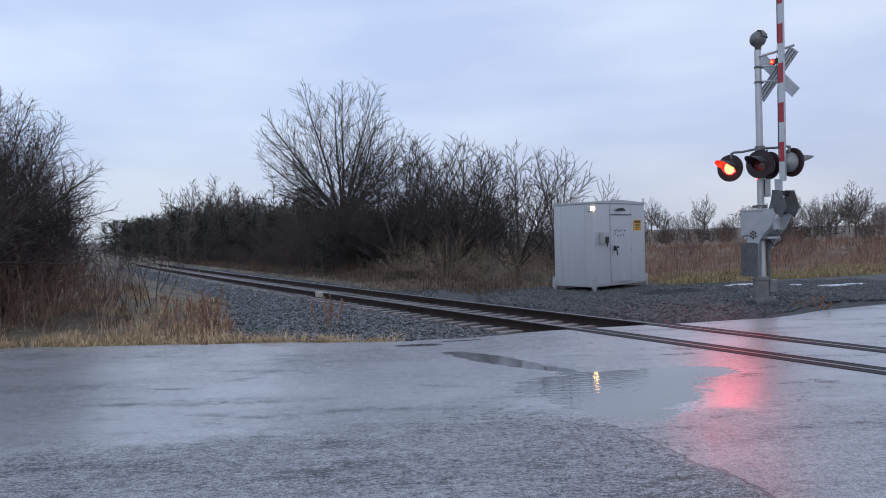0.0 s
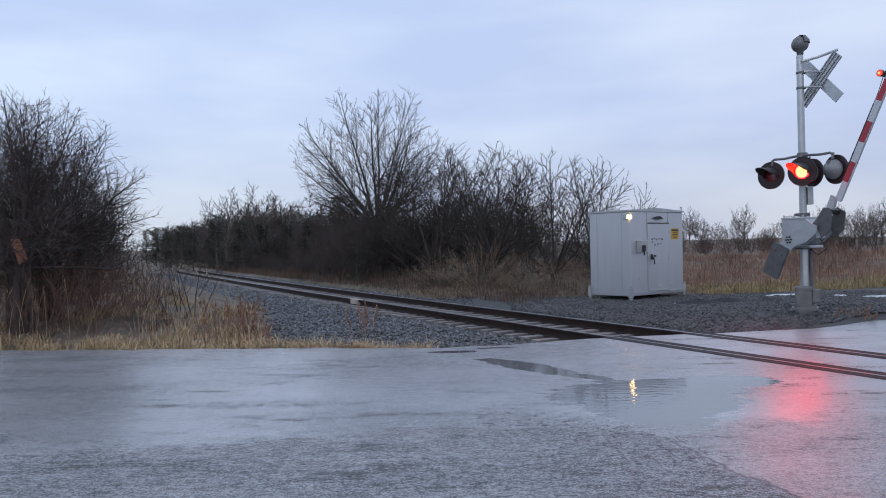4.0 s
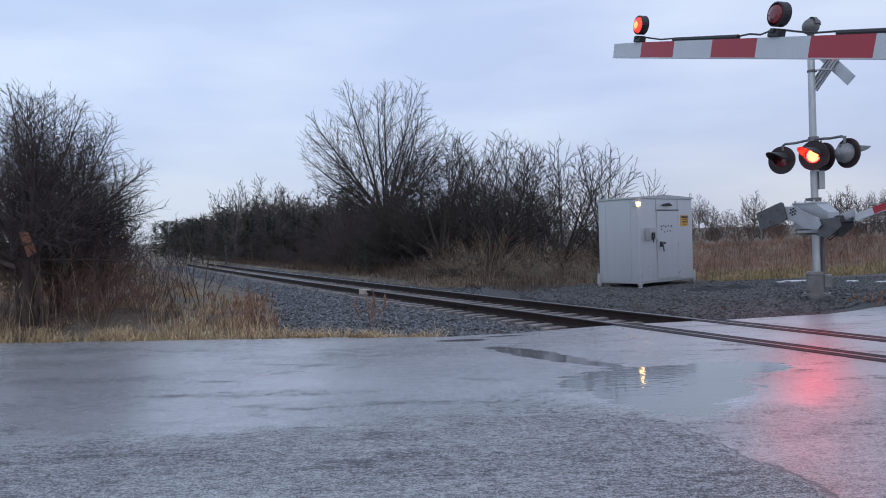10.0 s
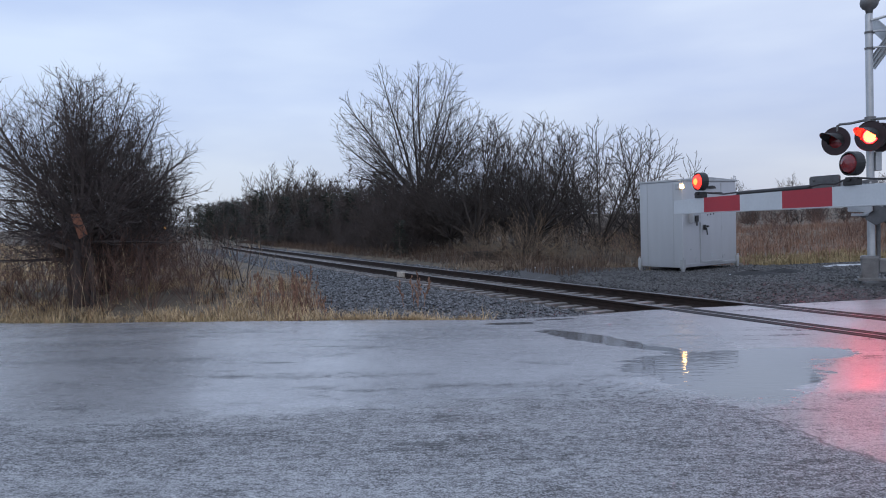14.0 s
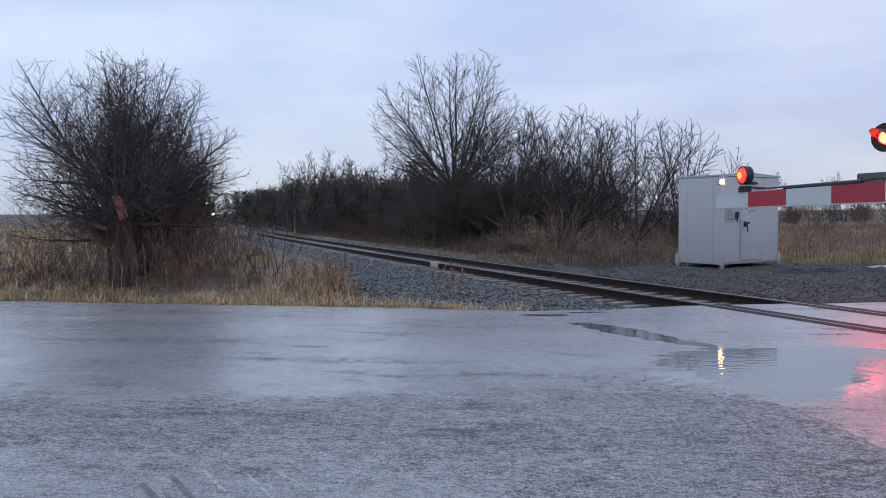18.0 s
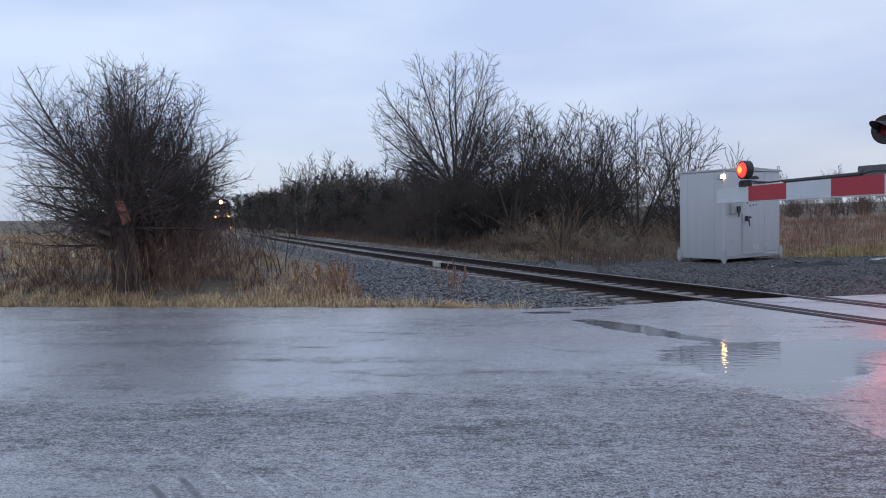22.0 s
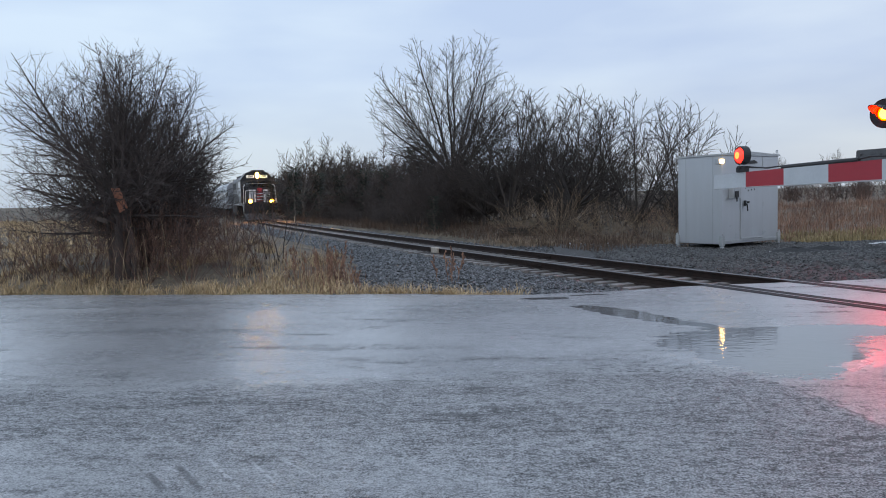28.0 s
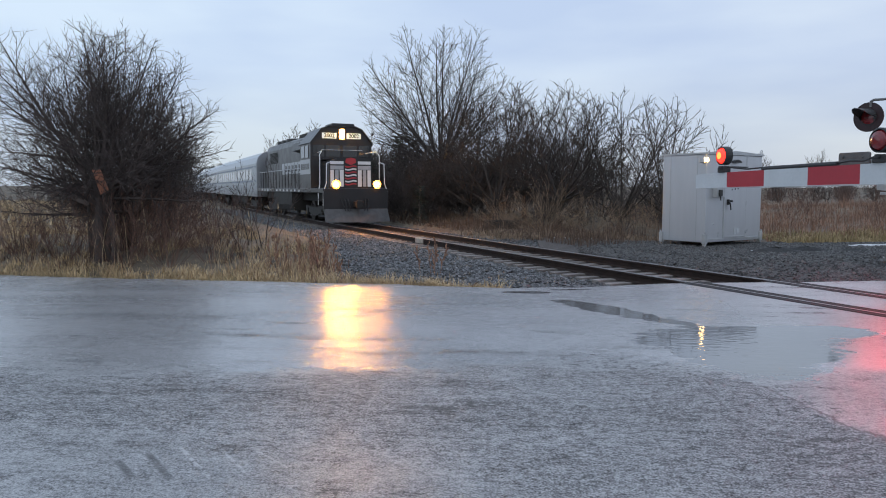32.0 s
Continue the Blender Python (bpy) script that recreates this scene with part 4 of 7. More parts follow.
def gate_arm(parent, length, stripe0, lamps, seen_from=-1, taper=0.027, depth=0.105, pitch=0.4064, big=1.0):
    """The striped arm along x from its pivot, with lamps and cable on its top; returns the arm and its flashing lens."""
    bm = bmesh.new()
    extruded(bm, [(0.30, -0.085), (0.75, -0.08), (0.75, 0.07), (0.45, 0.06), (0.30, 0.02)], -0.03, 0.03)
    arm = part("gate_arm", bm, M_STEEL, parent, "red and white striped crossing gate arm")
    edges = [length] + [stripe0 - pitch * k for k in range(40) if stripe0 - pitch * k > 0.75] + [0.70]

    def height(r):
        return depth + taper * (length - r) ** 0.8 if r < length else depth - 0.005

    for k, (b, a) in enumerate(zip(edges, edges[1:])):
        bm = bmesh.new()
        board(bm, a, b, height(a), height(b), 0)
        part("stripe", bm, M_RED if k % 2 == 1 else M_WHITE, arm)
    bm = bmesh.new()
    box(bm, 0.72, length, -0.024, 0.024, -0.085, -0.0755, 0.002)
    part("edge_strip", bm, M_ALU_EDGE, arm)
    lens = []
    for r, flashes in lamps:
        z = -0.075 + height(r)
        bm = bmesh.new()
        box(bm, r - 0.055, r + 0.055, -0.035, 0.035, z, z + 0.05, 0.008)
        box(bm, r - 0.02, r + 0.02, -0.05, 0.05, z + 0.03, z + 0.06, 0.006)
        part("lamp_base", bm, M_BLACK, arm)
        bm = bmesh.new()
        ax = Matrix.Translation((0, 0, 0.075 * big)) @ Matrix.Rotation(radians(-90 * seen_from), 4, "X")
        lathe(bm, [(a * big, b * big) for a, b in [(0.056, -0.028), (0.064, -0.024), (0.064, 0.024), (0.056, 0.028), (0.056, -0.028)]], 24, ax)
        shell = part("lamp_shell", bm, M_BLACK, arm)
        shell.matrix_basis = pose(r, 0, z + 0.055)
        bm = bmesh.new()
        ax = Matrix.Translation((0, 0, 0.075 * big)) @ Matrix.Rotation(radians(-90 * seen_from), 4, "X")
        lathe(bm, [(a * big, b * big) for a, b in [(0.0, 0.044), (0.024, 0.042)]], 20, ax)
        n0 = len(bm.faces)
        lathe(bm, [(a * big, b * big) for a, b in [(0.024, 0.042), (0.045, 0.034), (0.0545, 0.016)]], 20, ax)
        n1 = len(bm.faces)
        lathe(bm, [(a * big, b * big) for a, b in [(0.0545, 0.016), (0.0545, -0.016)]], 20, ax)
        n2 = len(bm.faces)
        lathe(bm, [(a * big, b * big) for a, b in [(0.0545, -0.016), (0.045, -0.034), (0.024, -0.042), (0.0, -0.044)]], 20, ax)
        bm.faces.ensure_lookup_table()
        for i, f in enumerate(bm.faces):
            f.material_index = 1 if i < n0 else 0 if i < n1 else 3 if i < n2 else (2 if flashes else 0)
        ln = part("arm_lamp_lens", bm, [M_ARM_RED, M_LAMP_AMBER, M_DARK_LENS, M_BLACK], arm, "red arm lamp")
        ln.matrix_basis = pose(r, 0, z + 0.055)
        if flashes:
            lens.append((ln, pose(r, 0, z + 0.055)))
    # cable and black conduit lengths on the top edge
    rs = sorted(r for r, _ in lamps)[::-1]
    for a, b in zip(rs, rs[1:] + [1.0]):
        za, zb = -0.075 + height(a), -0.075 + height(b)
        bm = bmesh.new()
        rod(bm, (b + 0.40, 0, zb + 0.012), (a - 0.55, 0, za + 0.014), 0.019, n=8)
        part("conduit", bm, M_RUBBER, arm)
        bm = bmesh.new()
        pts = [Vector((a - 0.05, 0.0, za + 0.05)), Vector((a - 0.18, 0.0, za + 0.035)), Vector((a - 0.35, 0, za + 0.02)), Vector((a - 0.55, 0, za + 0.025))]
        bent(bm, pts, 0.007, 6)
        part("cable", bm, M_RUBBER, arm)
        bm = bmesh.new()
        pts = [Vector((b + 0.42, 0, zb + 0.015)), Vector((b + 0.28, 0, zb + 0.03)), Vector((b + 0.16, 0, zb + 0.022)), Vector((b + 0.05, 0, zb + 0.05))]
        bent(bm, pts, 0.007, 6)
        part("cable", bm, M_RUBBER, arm)
    return arm, lens


M_LAMP_AMBER = material("lit_amber_core", (1.0, 0.35, 0.08), 0.2, 0.0, None, 5, 40, 0.0, glow=4.0, glow_colour=(1.0, 0.14, 0.03))
M_ARM_RED = material("lit_red_arm_lens", (0.8, 0.03, 0.02), 0.2, 0.0, None, 5, 40, 0.0, glow=2.6, glow_colour=(1.0, 0.03, 0.02))
MAST = (7.69, 15.13, 0.22)
FACE = 53.0      # the turn by which the lamps' front (-y) looks towards the oncoming road


def build_far_signal():
    th = empty("crossing_signal", pose(*MAST), "silver crossing signal mast with flashing lamps and gate", "railway signal", "crossing signals")
    bm = bmesh.new()
    box(bm, -0.26, 0.26, -0.26, 0.26, -0.40, -0.02, 0.03)
    part("concrete_base", bm, M_CAST, th, "dark buried foundation plate")
    bm = bmesh.new()
    f = Matrix.Rotation(radians(-27), 4, "Z")
    box(bm, -0.19, 0.13, -0.16, 0.16, -0.02, 0.48, 0.03, f)
    box(bm, -0.25, 0.25, -0.22, 0.22, -0.03, 0.035, 0.01, f)
    box(bm, -0.20, 0.14, -0.17, 0.17, 0.40, 0.46, 0.01, f)
    box(bm, 0.131, 0.28, -0.14, 0.10, 0.14, 0.42, 0.02, f)
    for k in range(4):
        a = radians(45 + 90 * k - 27)
        rod(bm, (0.27 * math.cos(a), 0.27 * math.sin(a), 0.03), (0.27 * math.cos(a), 0.27 * math.sin(a), 0.11), 0.02, n=6)
    for z in (0.12, 0.34):
        for x in (-0.12, 0.06):
            rod(bm, f @ Vector((x, -0.155, z)), f @ Vector((x, -0.185, z)), 0.018, n=6)
    part("base_casting", bm, M_STEEL_DULL, th, "grey split-steel pole base")
    bm = bmesh.new()
    rod(bm, (0, 0, 0.36), (-0.03, 0, 5.35), 0.075, 0.068, 24)
    part("pole", bm, M_STEEL, th, smooth=False)
    bm = bmesh.new()
    m = Matrix.Translation((-0.02, 0, 5.58))
    lathe(bm, [(0.0, 0.175), (0.07, 0.16), (0.125, 0.12), (0.16, 0.06), (0.17, 0.0), (0.16, -0.06), (0.125, -0.115), (0.07, -0.15), (0.06, -0.24), (0.0, -0.24)], 24, m)
    bell = part("bell", bm, M_STEEL_DULL, th, "dull grey round electronic bell", smooth=True)
    bm = bmesh.new()
    lathe(bm, [(0.195, 0.02), (0.185, 0.085), (0.12, 0.17), (0.0, 0.205), (0.0, 0.195), (0.115, 0.16), (0.178, 0.08), (0.187, 0.02), (0.195, 0.02)], 20, m)
    bmesh.ops.delete(bm, geom=[v for v in bm.verts if v.co.x < -0.06], context="VERTS")
    part("bell_hood", bm, M_STEEL_DULL, bell)
    # crossbuck, seen from behind
    cb = pose(0.34, -0.10, 4.80, 0, 0, -62)
    for k, tilt in enumerate((-48, 48)):
        bm = bmesh.new()
        box(bm, -0.61, 0.61, -0.012 + 0.02 * k, 0.004 + 0.02 * k, -0.115, 0.115, 0.004, Matrix.Rotation(radians(tilt), 4, "Y"))
        b = part("crossbuck_blade", bm, M_STEEL if k else M_ALU_EDGE, th, "grey-white back of a crossbuck board")
        b.matrix_basis = cb
        bm = bmesh.new()
        for o in (-0.105, -0.04, 0.04, 0.105):
            box(bm, -0.60, 0.60, (0.005 if k else -0.04) + 0.02 * k, (0.028 if k else -0.0125) + 0.02 * k, o - 0.009, o + 0.009, 0.002, Matrix.Rotation(radians(tilt), 4, "Y"))
        part("stiffener", bm, M_ALU_EDGE, b)
    for z in (4.98, 4.66):
        bm = bmesh.new()
        bent(bm, [Vector((0.0, -0.10, z)), Vector((0.10, -0.14, z)), Vector((0.34, -0.16, z - 0.02))], 0.02, 8)
        part("sign_bracket", bm, M_STEEL, th)
        bm = bmesh.new()
        lathe(bm, [(0.095, -0.02), (0.10, 0.02), (0.07, 0.02), (0.07, -0.02), (0.095, -0.02)], 18, Matrix.Translation((-0.01, 0, z)))
        part("band", bm, M_STEEL_DULL, th)
    bm = bmesh.new()
    bent(bm, [Vector((-0.03, -0.09, 5.20)), Vector((0.25, -0.20, 5.26)), Vector((0.55, -0.42, 5.35))], 0.028, 8)
    part("sign_arm", bm, M_STEEL, th)
    # crossarm carrying four lamps
    LZ = 2.88
    f = Matrix.Rotation(radians(-60.0), 4, "Z")
    bm = bmesh.new()
    for sgn in (-1, 1):
        pts = [Vector((0.02 * sgn, -0.05, LZ + 0.36)), Vector((0.40 * sgn, -0.05, LZ + 0.33)), Vector((0.62 * sgn, -0.05, LZ + 0.34)), Vector((0.68 * sgn, -0.05, LZ + 0.31)), Vector((0.68 * sgn, -0.05, LZ + 0.20))]
        bent(bm, [f @ p for p in pts], 0.026, 10)
    lathe(bm, [(0.07, -0.06), (0.105, -0.05), (0.105, 0.05), (0.07, 0.06)], 20, Matrix.Translation((-0.01, 0, LZ + 0.36)))
    part("crossarm", bm, M_STEEL_DULL, th)
    out = {}
    for key, x, y, turn, lit in (("A", -0.71, -0.06, -FACE, True), ("B", 0.15, -0.26, -FACE, True), ("C", 0.68, 0.06, -FACE + 160, False), ("D", 0.04, 0.26, -FACE + 160, False)):
        p = f @ Vector((x, y, LZ))
        ob, ln = lamp_unit(th, p, turn, lit)
        bm = bmesh.new()
        rod(bm, (0, 0.10, 0.15), (0, 0.06, 0.34), 0.022, n=8)
        part("stem", bm, M_STEEL_DULL, ob)
        if ln:
            out[key] = ln
    # small junction box on the pole
    bm = bmesh.new()
    box(bm, 0.05, 0.17, -0.09, 0.05, 2.20, 2.58, 0.01)
    part("junction_box", bm, M_STEEL, th)
    # gate mechanism
    PZ = 1.69
    g = Matrix.Rotation(radians(GATE_TURN), 4, "Z")
    bm = bmesh.new()
    extruded(bm, [(-0.40, PZ - 0.30), (0.20, PZ - 0.34), (0.42, PZ - 0.20), (0.42, PZ + 0.02), (0.14, PZ + 0.22), (-0.40, PZ + 0.22)], -0.17, 0.17)
    box(bm, -0.42, 0.16, -0.19, 0.19, PZ + 0.205, PZ + 0.245, 0.008)
    for x, y in ((-0.36, -0.15), (-0.1, -0.17), (0.1, -0.15)):
        rod(bm, (x, y, PZ + 0.24), (x, y, PZ + 0.29), 0.02, n=6)
    box(bm, -0.30, 0.30, -0.20, 0.20, PZ - 0.40, PZ - 0.345, 0.01)
    body = part("gate_mechanism", bm, M_STEEL, th, "grey cast gate machine on the pole")
    body.matrix_basis = g
    for z in (PZ - 0.40, PZ + 0.30):
        bm = bmesh.new()
        lathe(bm, [(0.074, -0.035), (0.12, -0.035), (0.12, 0.035), (0.074, 0.035)], 18, Matrix.Translation((0, 0, z)))
        box(bm, -0.16, -0.06, -0.10, 0.10, z - 0.03, z + 0.03, 0.006)
        part("clamp", bm, M_STEEL_DULL, body)
    # the turning frame: two side plates, a yoke to the arm and counterweights
    arm, lens = gate_arm(th, 7.6, 7.2, [(7.25, False), (5.6, True), (3.2, False)], -1, 0.006)
    base = Matrix.Translation(g @ Vector((0.18, -0.12, PZ + 0.10))) @ g
    # the boards and all that rides on them hang a little under the pivot frame
    drop = Matrix.Translation((0, 0, -0.10))
    for c in arm.children:
        c.matrix_basis = drop @ c.matrix_basis
    lens = [(ln, drop @ m) for ln, m in lens]
    for sgn in (-1, 1):
        bm = bmesh.new()
        extruded(bm, [(-0.72, 0.36), (-0.48, 0.24), (-0.26, 0.02), (0.02, -0.12), (0.14, -0.06), (0.12, 0.10), (-0.10, 0.28), (-0.30, 0.50), (-0.62, 0.62)], 0.25 * sgn - 0.012, 0.25 * sgn + 0.012)
        plate = part("side_plate", bm, M_STEEL, arm, "grey steel side plate")
        if sgn < 0:
            for k in range(7):
                a = 2 * math.pi * k / 6
                bx, bz = (-0.40 + 0.065 * math.cos(a), 0.42 + 0.065 * math.sin(a)) if k < 6 else (-0.40, 0.42)
                bm = bmesh.new()
                rod(bm, (bx, -0.262, bz), (bx, -0.278, bz), 0.02, n=8)
                part("bolt", bm, M_BLACK, plate)
        bm = bmesh.new()
        extruded(bm, [(0.30, -0.06), (0.46, -0.06), (0.46, 0.0), (0.30, 0.0)] if sgn > 0 else [(-1.29, 0.34), (-1.26, 0.31), (-0.60, 0.31), (-0.57, 0.34), (-0.57, 0.68), (-0.60, 0.71), (-1.26, 0.71), (-1.29, 0.68)], 0.29 * sgn - 0.02, 0.29 * sgn + 0.035)
        for x, z in ((-0.74, 0.42), (-0.72, 0.60), (-0.98, 0.42), (-1.18, 0.62)) if sgn < 0 else ():
            rod(bm, (x, 0.29 * sgn - 0.045, z), (x, 0.29 * sgn + 0.06, z), 0.02, n=8)
        part("counterweight" if sgn < 0 else "stop_block", bm, M_CAST, arm, "dull grey bolted counterweight plate" if sgn < 0 else "")
        bm = bmesh.new()
        extruded(bm, [(-0.02, 0.12), (0.30, 0.02), (0.52, -0.02), (0.50, -0.22), (0.16, -0.34), (-0.06, -0.22), (0.06, -0.08)], 0.20 * sgn - 0.012, 0.20 * sgn + 0.012)
        part("arm_bracket", bm, M_CAST, arm, "dark arm bracket plate")
    bm = bmesh.new()
    box(bm, 0.40, 0.50, -0.188, 0.188, -0.12, 0.02, 0.01)
    rod(bm, (0.05, -0.23, 0.0), (0.05, 0.23, 0.0), 0.03, n=10)
    part("yoke", bm, M_BLACK, arm)
    # control box hanging on the pole
    bm = bmesh.new()
    rod(bm, (0.125, -0.03, 0.30), (0.125, -0.03, 1.40), 0.04, n=10)
    part("conduit_pipe", bm, M_CAST, th)
    bm = bmesh.new()
    bent(bm, [g @ Vector((0.45, -0.1, PZ - 0.2)), g @ Vector((0.62, -0.12, PZ - 0.42)), g @ Vector((0.40, -0.10, PZ - 0.55)), g @ Vector((0.16, -0.02, PZ - 0.42))], 0.012, 6)
    part("cable", bm, M_RUBBER, th)
    return th, out, arm, base, lens


GATE_TURN = -66.0
far_signal, far_lens, far_arm, far_base, far_arm_lens = build_far_signal()


def build_near_gate():
    px, py = 3.786, 0.830
    th = empty("crossing_gate", pose(px, py, 0.0), "crossing gate with a long striped arm beside the road", "crossing gate", "crossing signals")
    bm = bmesh.new()
    box(bm, -0.3, 0.3, -0.3, 0.3, 0.0, 0.12, 0.02)
    part("concrete_base", bm, M_CONCRETE, th)
    bm = bmesh.new()
    rod(bm, (0.28, -0.12, 0.1), (0.28, -0.12, 4.6), 0.075, 0.07, 20)
    part("pole", bm, M_STEEL, th)
    bm = bmesh.new()
    box(bm, 0.02, 0.40, -0.30, 0.06, 1.40, 1.95, 0.02)
    part("gate_mechanism", bm, M_STEEL, th)
    arm, lens = gate_arm(th, 7.0, 6.501, [(6.57, False), (4.777, True), (2.723, False)], 1, 0.004, 0.134, 0.5176, 1.35)
    return th, arm, Matrix.Translation((0, 0, NEAR_Z)) @ Matrix.Rotation(math.atan2(0.9535, -0.3015), 4, "Z"), lens


NEAR_Z = 1.813
near_gate, near_arm, near_base, near_arm_lens = build_near_gate()


# ---- bare trees, brush and grass ----
def fan(rng, height, fork, limbs, tilt, counts, trunk_r, min_r, wig=0.06, lift=0.10, reach=0.33, angle=0.5, crook=0.0):
    """Segments of a bare tree or shrub: limbs that rise in a fan from a low fork, each branching finer and finer, and its tips."""
    segs, tips = [], []

    def limb(p, d, length, r, level):
        n = (1 if length < 0.55 else 2) if level >= len(counts) else max(2, min(8, int(length / 0.6) + 1))
        pts, q, e = [p], p, d
        for k in range(n):
            e = e + rng.normal(0, wig + crook * level, 3) + np.array([0, 0, lift])
            e = e / np.linalg.norm(e)
            q = q + e * (length / n)
            pts.append(q)
        last = level >= len(counts)
        for k in range(n):
            r0, r1 = r * (1 - 0.96 * k / n), r * (1 - 0.96 * (k + 1) / n)
            segs.append((*pts[k], *pts[k + 1], max(r0, min_r), 0.0 if (last and k == n - 1) else max(r1, min_r)))
        if last:
            tips.append(pts[-1])
            return
        c = max(2, int(round(counts[level] * rng.uniform(0.75, 1.25))))
        for j in range(c):
            f = 0.22 + 0.78 * (j + rng.uniform(0.1, 0.9)) / c
            i = min(n - 1, int(f * n))
            base = pts[i] + (pts[i + 1] - pts[i]) * (f * n - i)
            ax = pts[i + 1] - pts[i]
            ax = ax / np.linalg.norm(ax)
            v = rng.normal(0, 1, 3)
            v = v - ax * (v @ ax)
            v = v / np.linalg.norm(v)
            a = angle * rng.uniform(0.6, 1.35)
            limb(base, ax * math.cos(a) + v * math.sin(a), length * reach * rng.uniform(0.7, 1.3) * (1.45 - 0.75 * f), max(min_r, r * (0.55 - 0.3 * f)), level + 1)

    if fork > 0.3:
        segs.append((0, 0, -0.3, 0, 0, fork * 1.02, trunk_r * 1.25, trunk_r))
    for k in range(limbs):
        u = (k + rng.uniform(0, 1)) / limbs
        th = tilt * math.sqrt(u)
        a = 2.39996 * k + rng.uniform(-0.4, 0.4)
        d = np.array([math.cos(a) * math.sin(th), math.sin(a) * math.sin(th), math.cos(th)])
        z = fork * rng.uniform(0.75, 1.0) if fork > 0.3 else -0.1
        ln = (height - max(z, 0)) * (1.0 - 0.16 * u) * rng.uniform(0.86, 1.0)
        o = np.array([0, 0, z]) if fork > 0.3 else np.array([math.cos(a) * 0.3 * u, math.sin(a) * 0.3 * u, z])
        limb(o, d, ln, trunk_r * rng.uniform(0.4, 0.6), 0)
    return segs, tips


def dome(rng, n, rx, z0, zc, z1, shell=0.6, lean=(0.0, 0.0)):
    """Points spread through a rounded crown between the heights z0 and z1, widest at zc."""
    p = rng.normal(0, 1, (n, 3))
    p = p / np.linalg.norm(p, axis=1, keepdims=True) * rng.random((n, 1)) ** (shell / 1.5)
    p = p * (1 + 0.16 * np.sin(3.1 * p[:, 0:1] + 1.0) * np.cos(2.7 * p[:, 1:2]) + rng.normal(0, 0.05, (n, 1)))
    h = np.where(p[:, 2] > 0, z1 - zc, zc - z0)
    return np.stack([p[:, 0] * rx + lean[0] * (p[:, 2] + 1), p[:, 1] * rx + lean[1] * (p[:, 2] + 1), zc + p[:, 2] * h], 1)


def grown(rng, goals, roots, step, kill, keep=0.5, up=0.05, noise=0.12, tip=0.006, power=2.3, twigs=2, twig=(0.2, 0.5), spread=0.6, rounds=150, joined=False, radial=0.0):
    """A tree that grows towards points spread through its crown, forking on the way. roots: places and directions. Returns its segments and twig tips."""
    pos = [np.array(p, float) for p, d in roots]
    way = [np.array(d, float) / np.linalg.norm(d) for p, d in roots]
    par = [-1] + [0 if joined else -1] * (len(pos) - 1)
    kids = [0] * len(pos)
    goals = np.asarray(goals)
    best = np.full(len(goals), 1e9)
    who = np.zeros(len(goals), int)
    fresh = list(range(len(pos)))
    for _ in range(rounds):
        Q = np.array([pos[i] for i in fresh])
        d = np.linalg.norm(goals[:, None] - Q[None], axis=2)
        j = d.argmin(1)
        m = d[np.arange(len(goals)), j]
        closer = m < best
        best = np.where(closer, m, best)
        who = np.where(closer, np.array(fresh)[j], who)
        live = best > kill
        goals, best, who = goals[live], best[live], who[live]
        if not len(goals):
            break
        fresh = []
        for i in np.unique(who):
            if kids[i] >= 3:
                continue
            v = goals[who == i] - pos[i]
            v = v / np.linalg.norm(v, axis=1, keepdims=True)
            g = v.mean(0)
            g = g / max(np.linalg.norm(g), 1e-6)
            out = pos[i] - pos[0]
            e = g + keep * way[i] + np.array([0, 0, up]) + rng.normal(0, noise, 3) + radial * out / max(np.linalg.norm(out), 0.3)
            e = e / np.linalg.norm(e)
            pos.append(pos[i] + e * step)
            way.append(e)
            par.append(int(i))
            kids.append(0)
            kids[i] += 1
            fresh.append(len(pos) - 1)
        if not fresh:
            break
        stuck = [i for i in np.unique(who) if kids[i] >= 3]
        if stuck:
            ok = ~np.isin(who, stuck) | (rng.random(len(who)) < 0.5)
            goals, best, who = goals[ok], best[ok], who[ok]
    n = len(pos)
    acc = np.zeros(n)
    rad = np.zeros(n)
    for i in range(n - 1, -1, -1):
        rad[i] = max(tip, acc[i] ** (1 / power))
        if par[i] >= 0:
            acc[par[i]] += rad[i] ** power
    segs, tips = [], []
    for i in range(n):
        p = par[i]
        if p >= 0:
            segs.append((*pos[p], *pos[i], min(rad[p], rad[i] * 1.35), rad[i] if kids[i] else rad[i] * 0.7))
        if rad[i] < tip * 3.2:
            for _ in range(twigs if kids[i] else twigs + 1):
                v = rng.normal(0, 1, 3)
                v = v - way[i] * (v @ way[i])
                v = v / np.linalg.norm(v)
                a = spread * rng.uniform(0.4, 1.4)
                e = way[i] * math.cos(a) + v * math.sin(a) + np.array([0, 0, up])
                ln = rng.uniform(*twig)
                w = pos[i] + e * ln
                segs.append((*pos[i], *w, tip * 0.9, 0.0))
                tips.append(w)
    return segs, tips


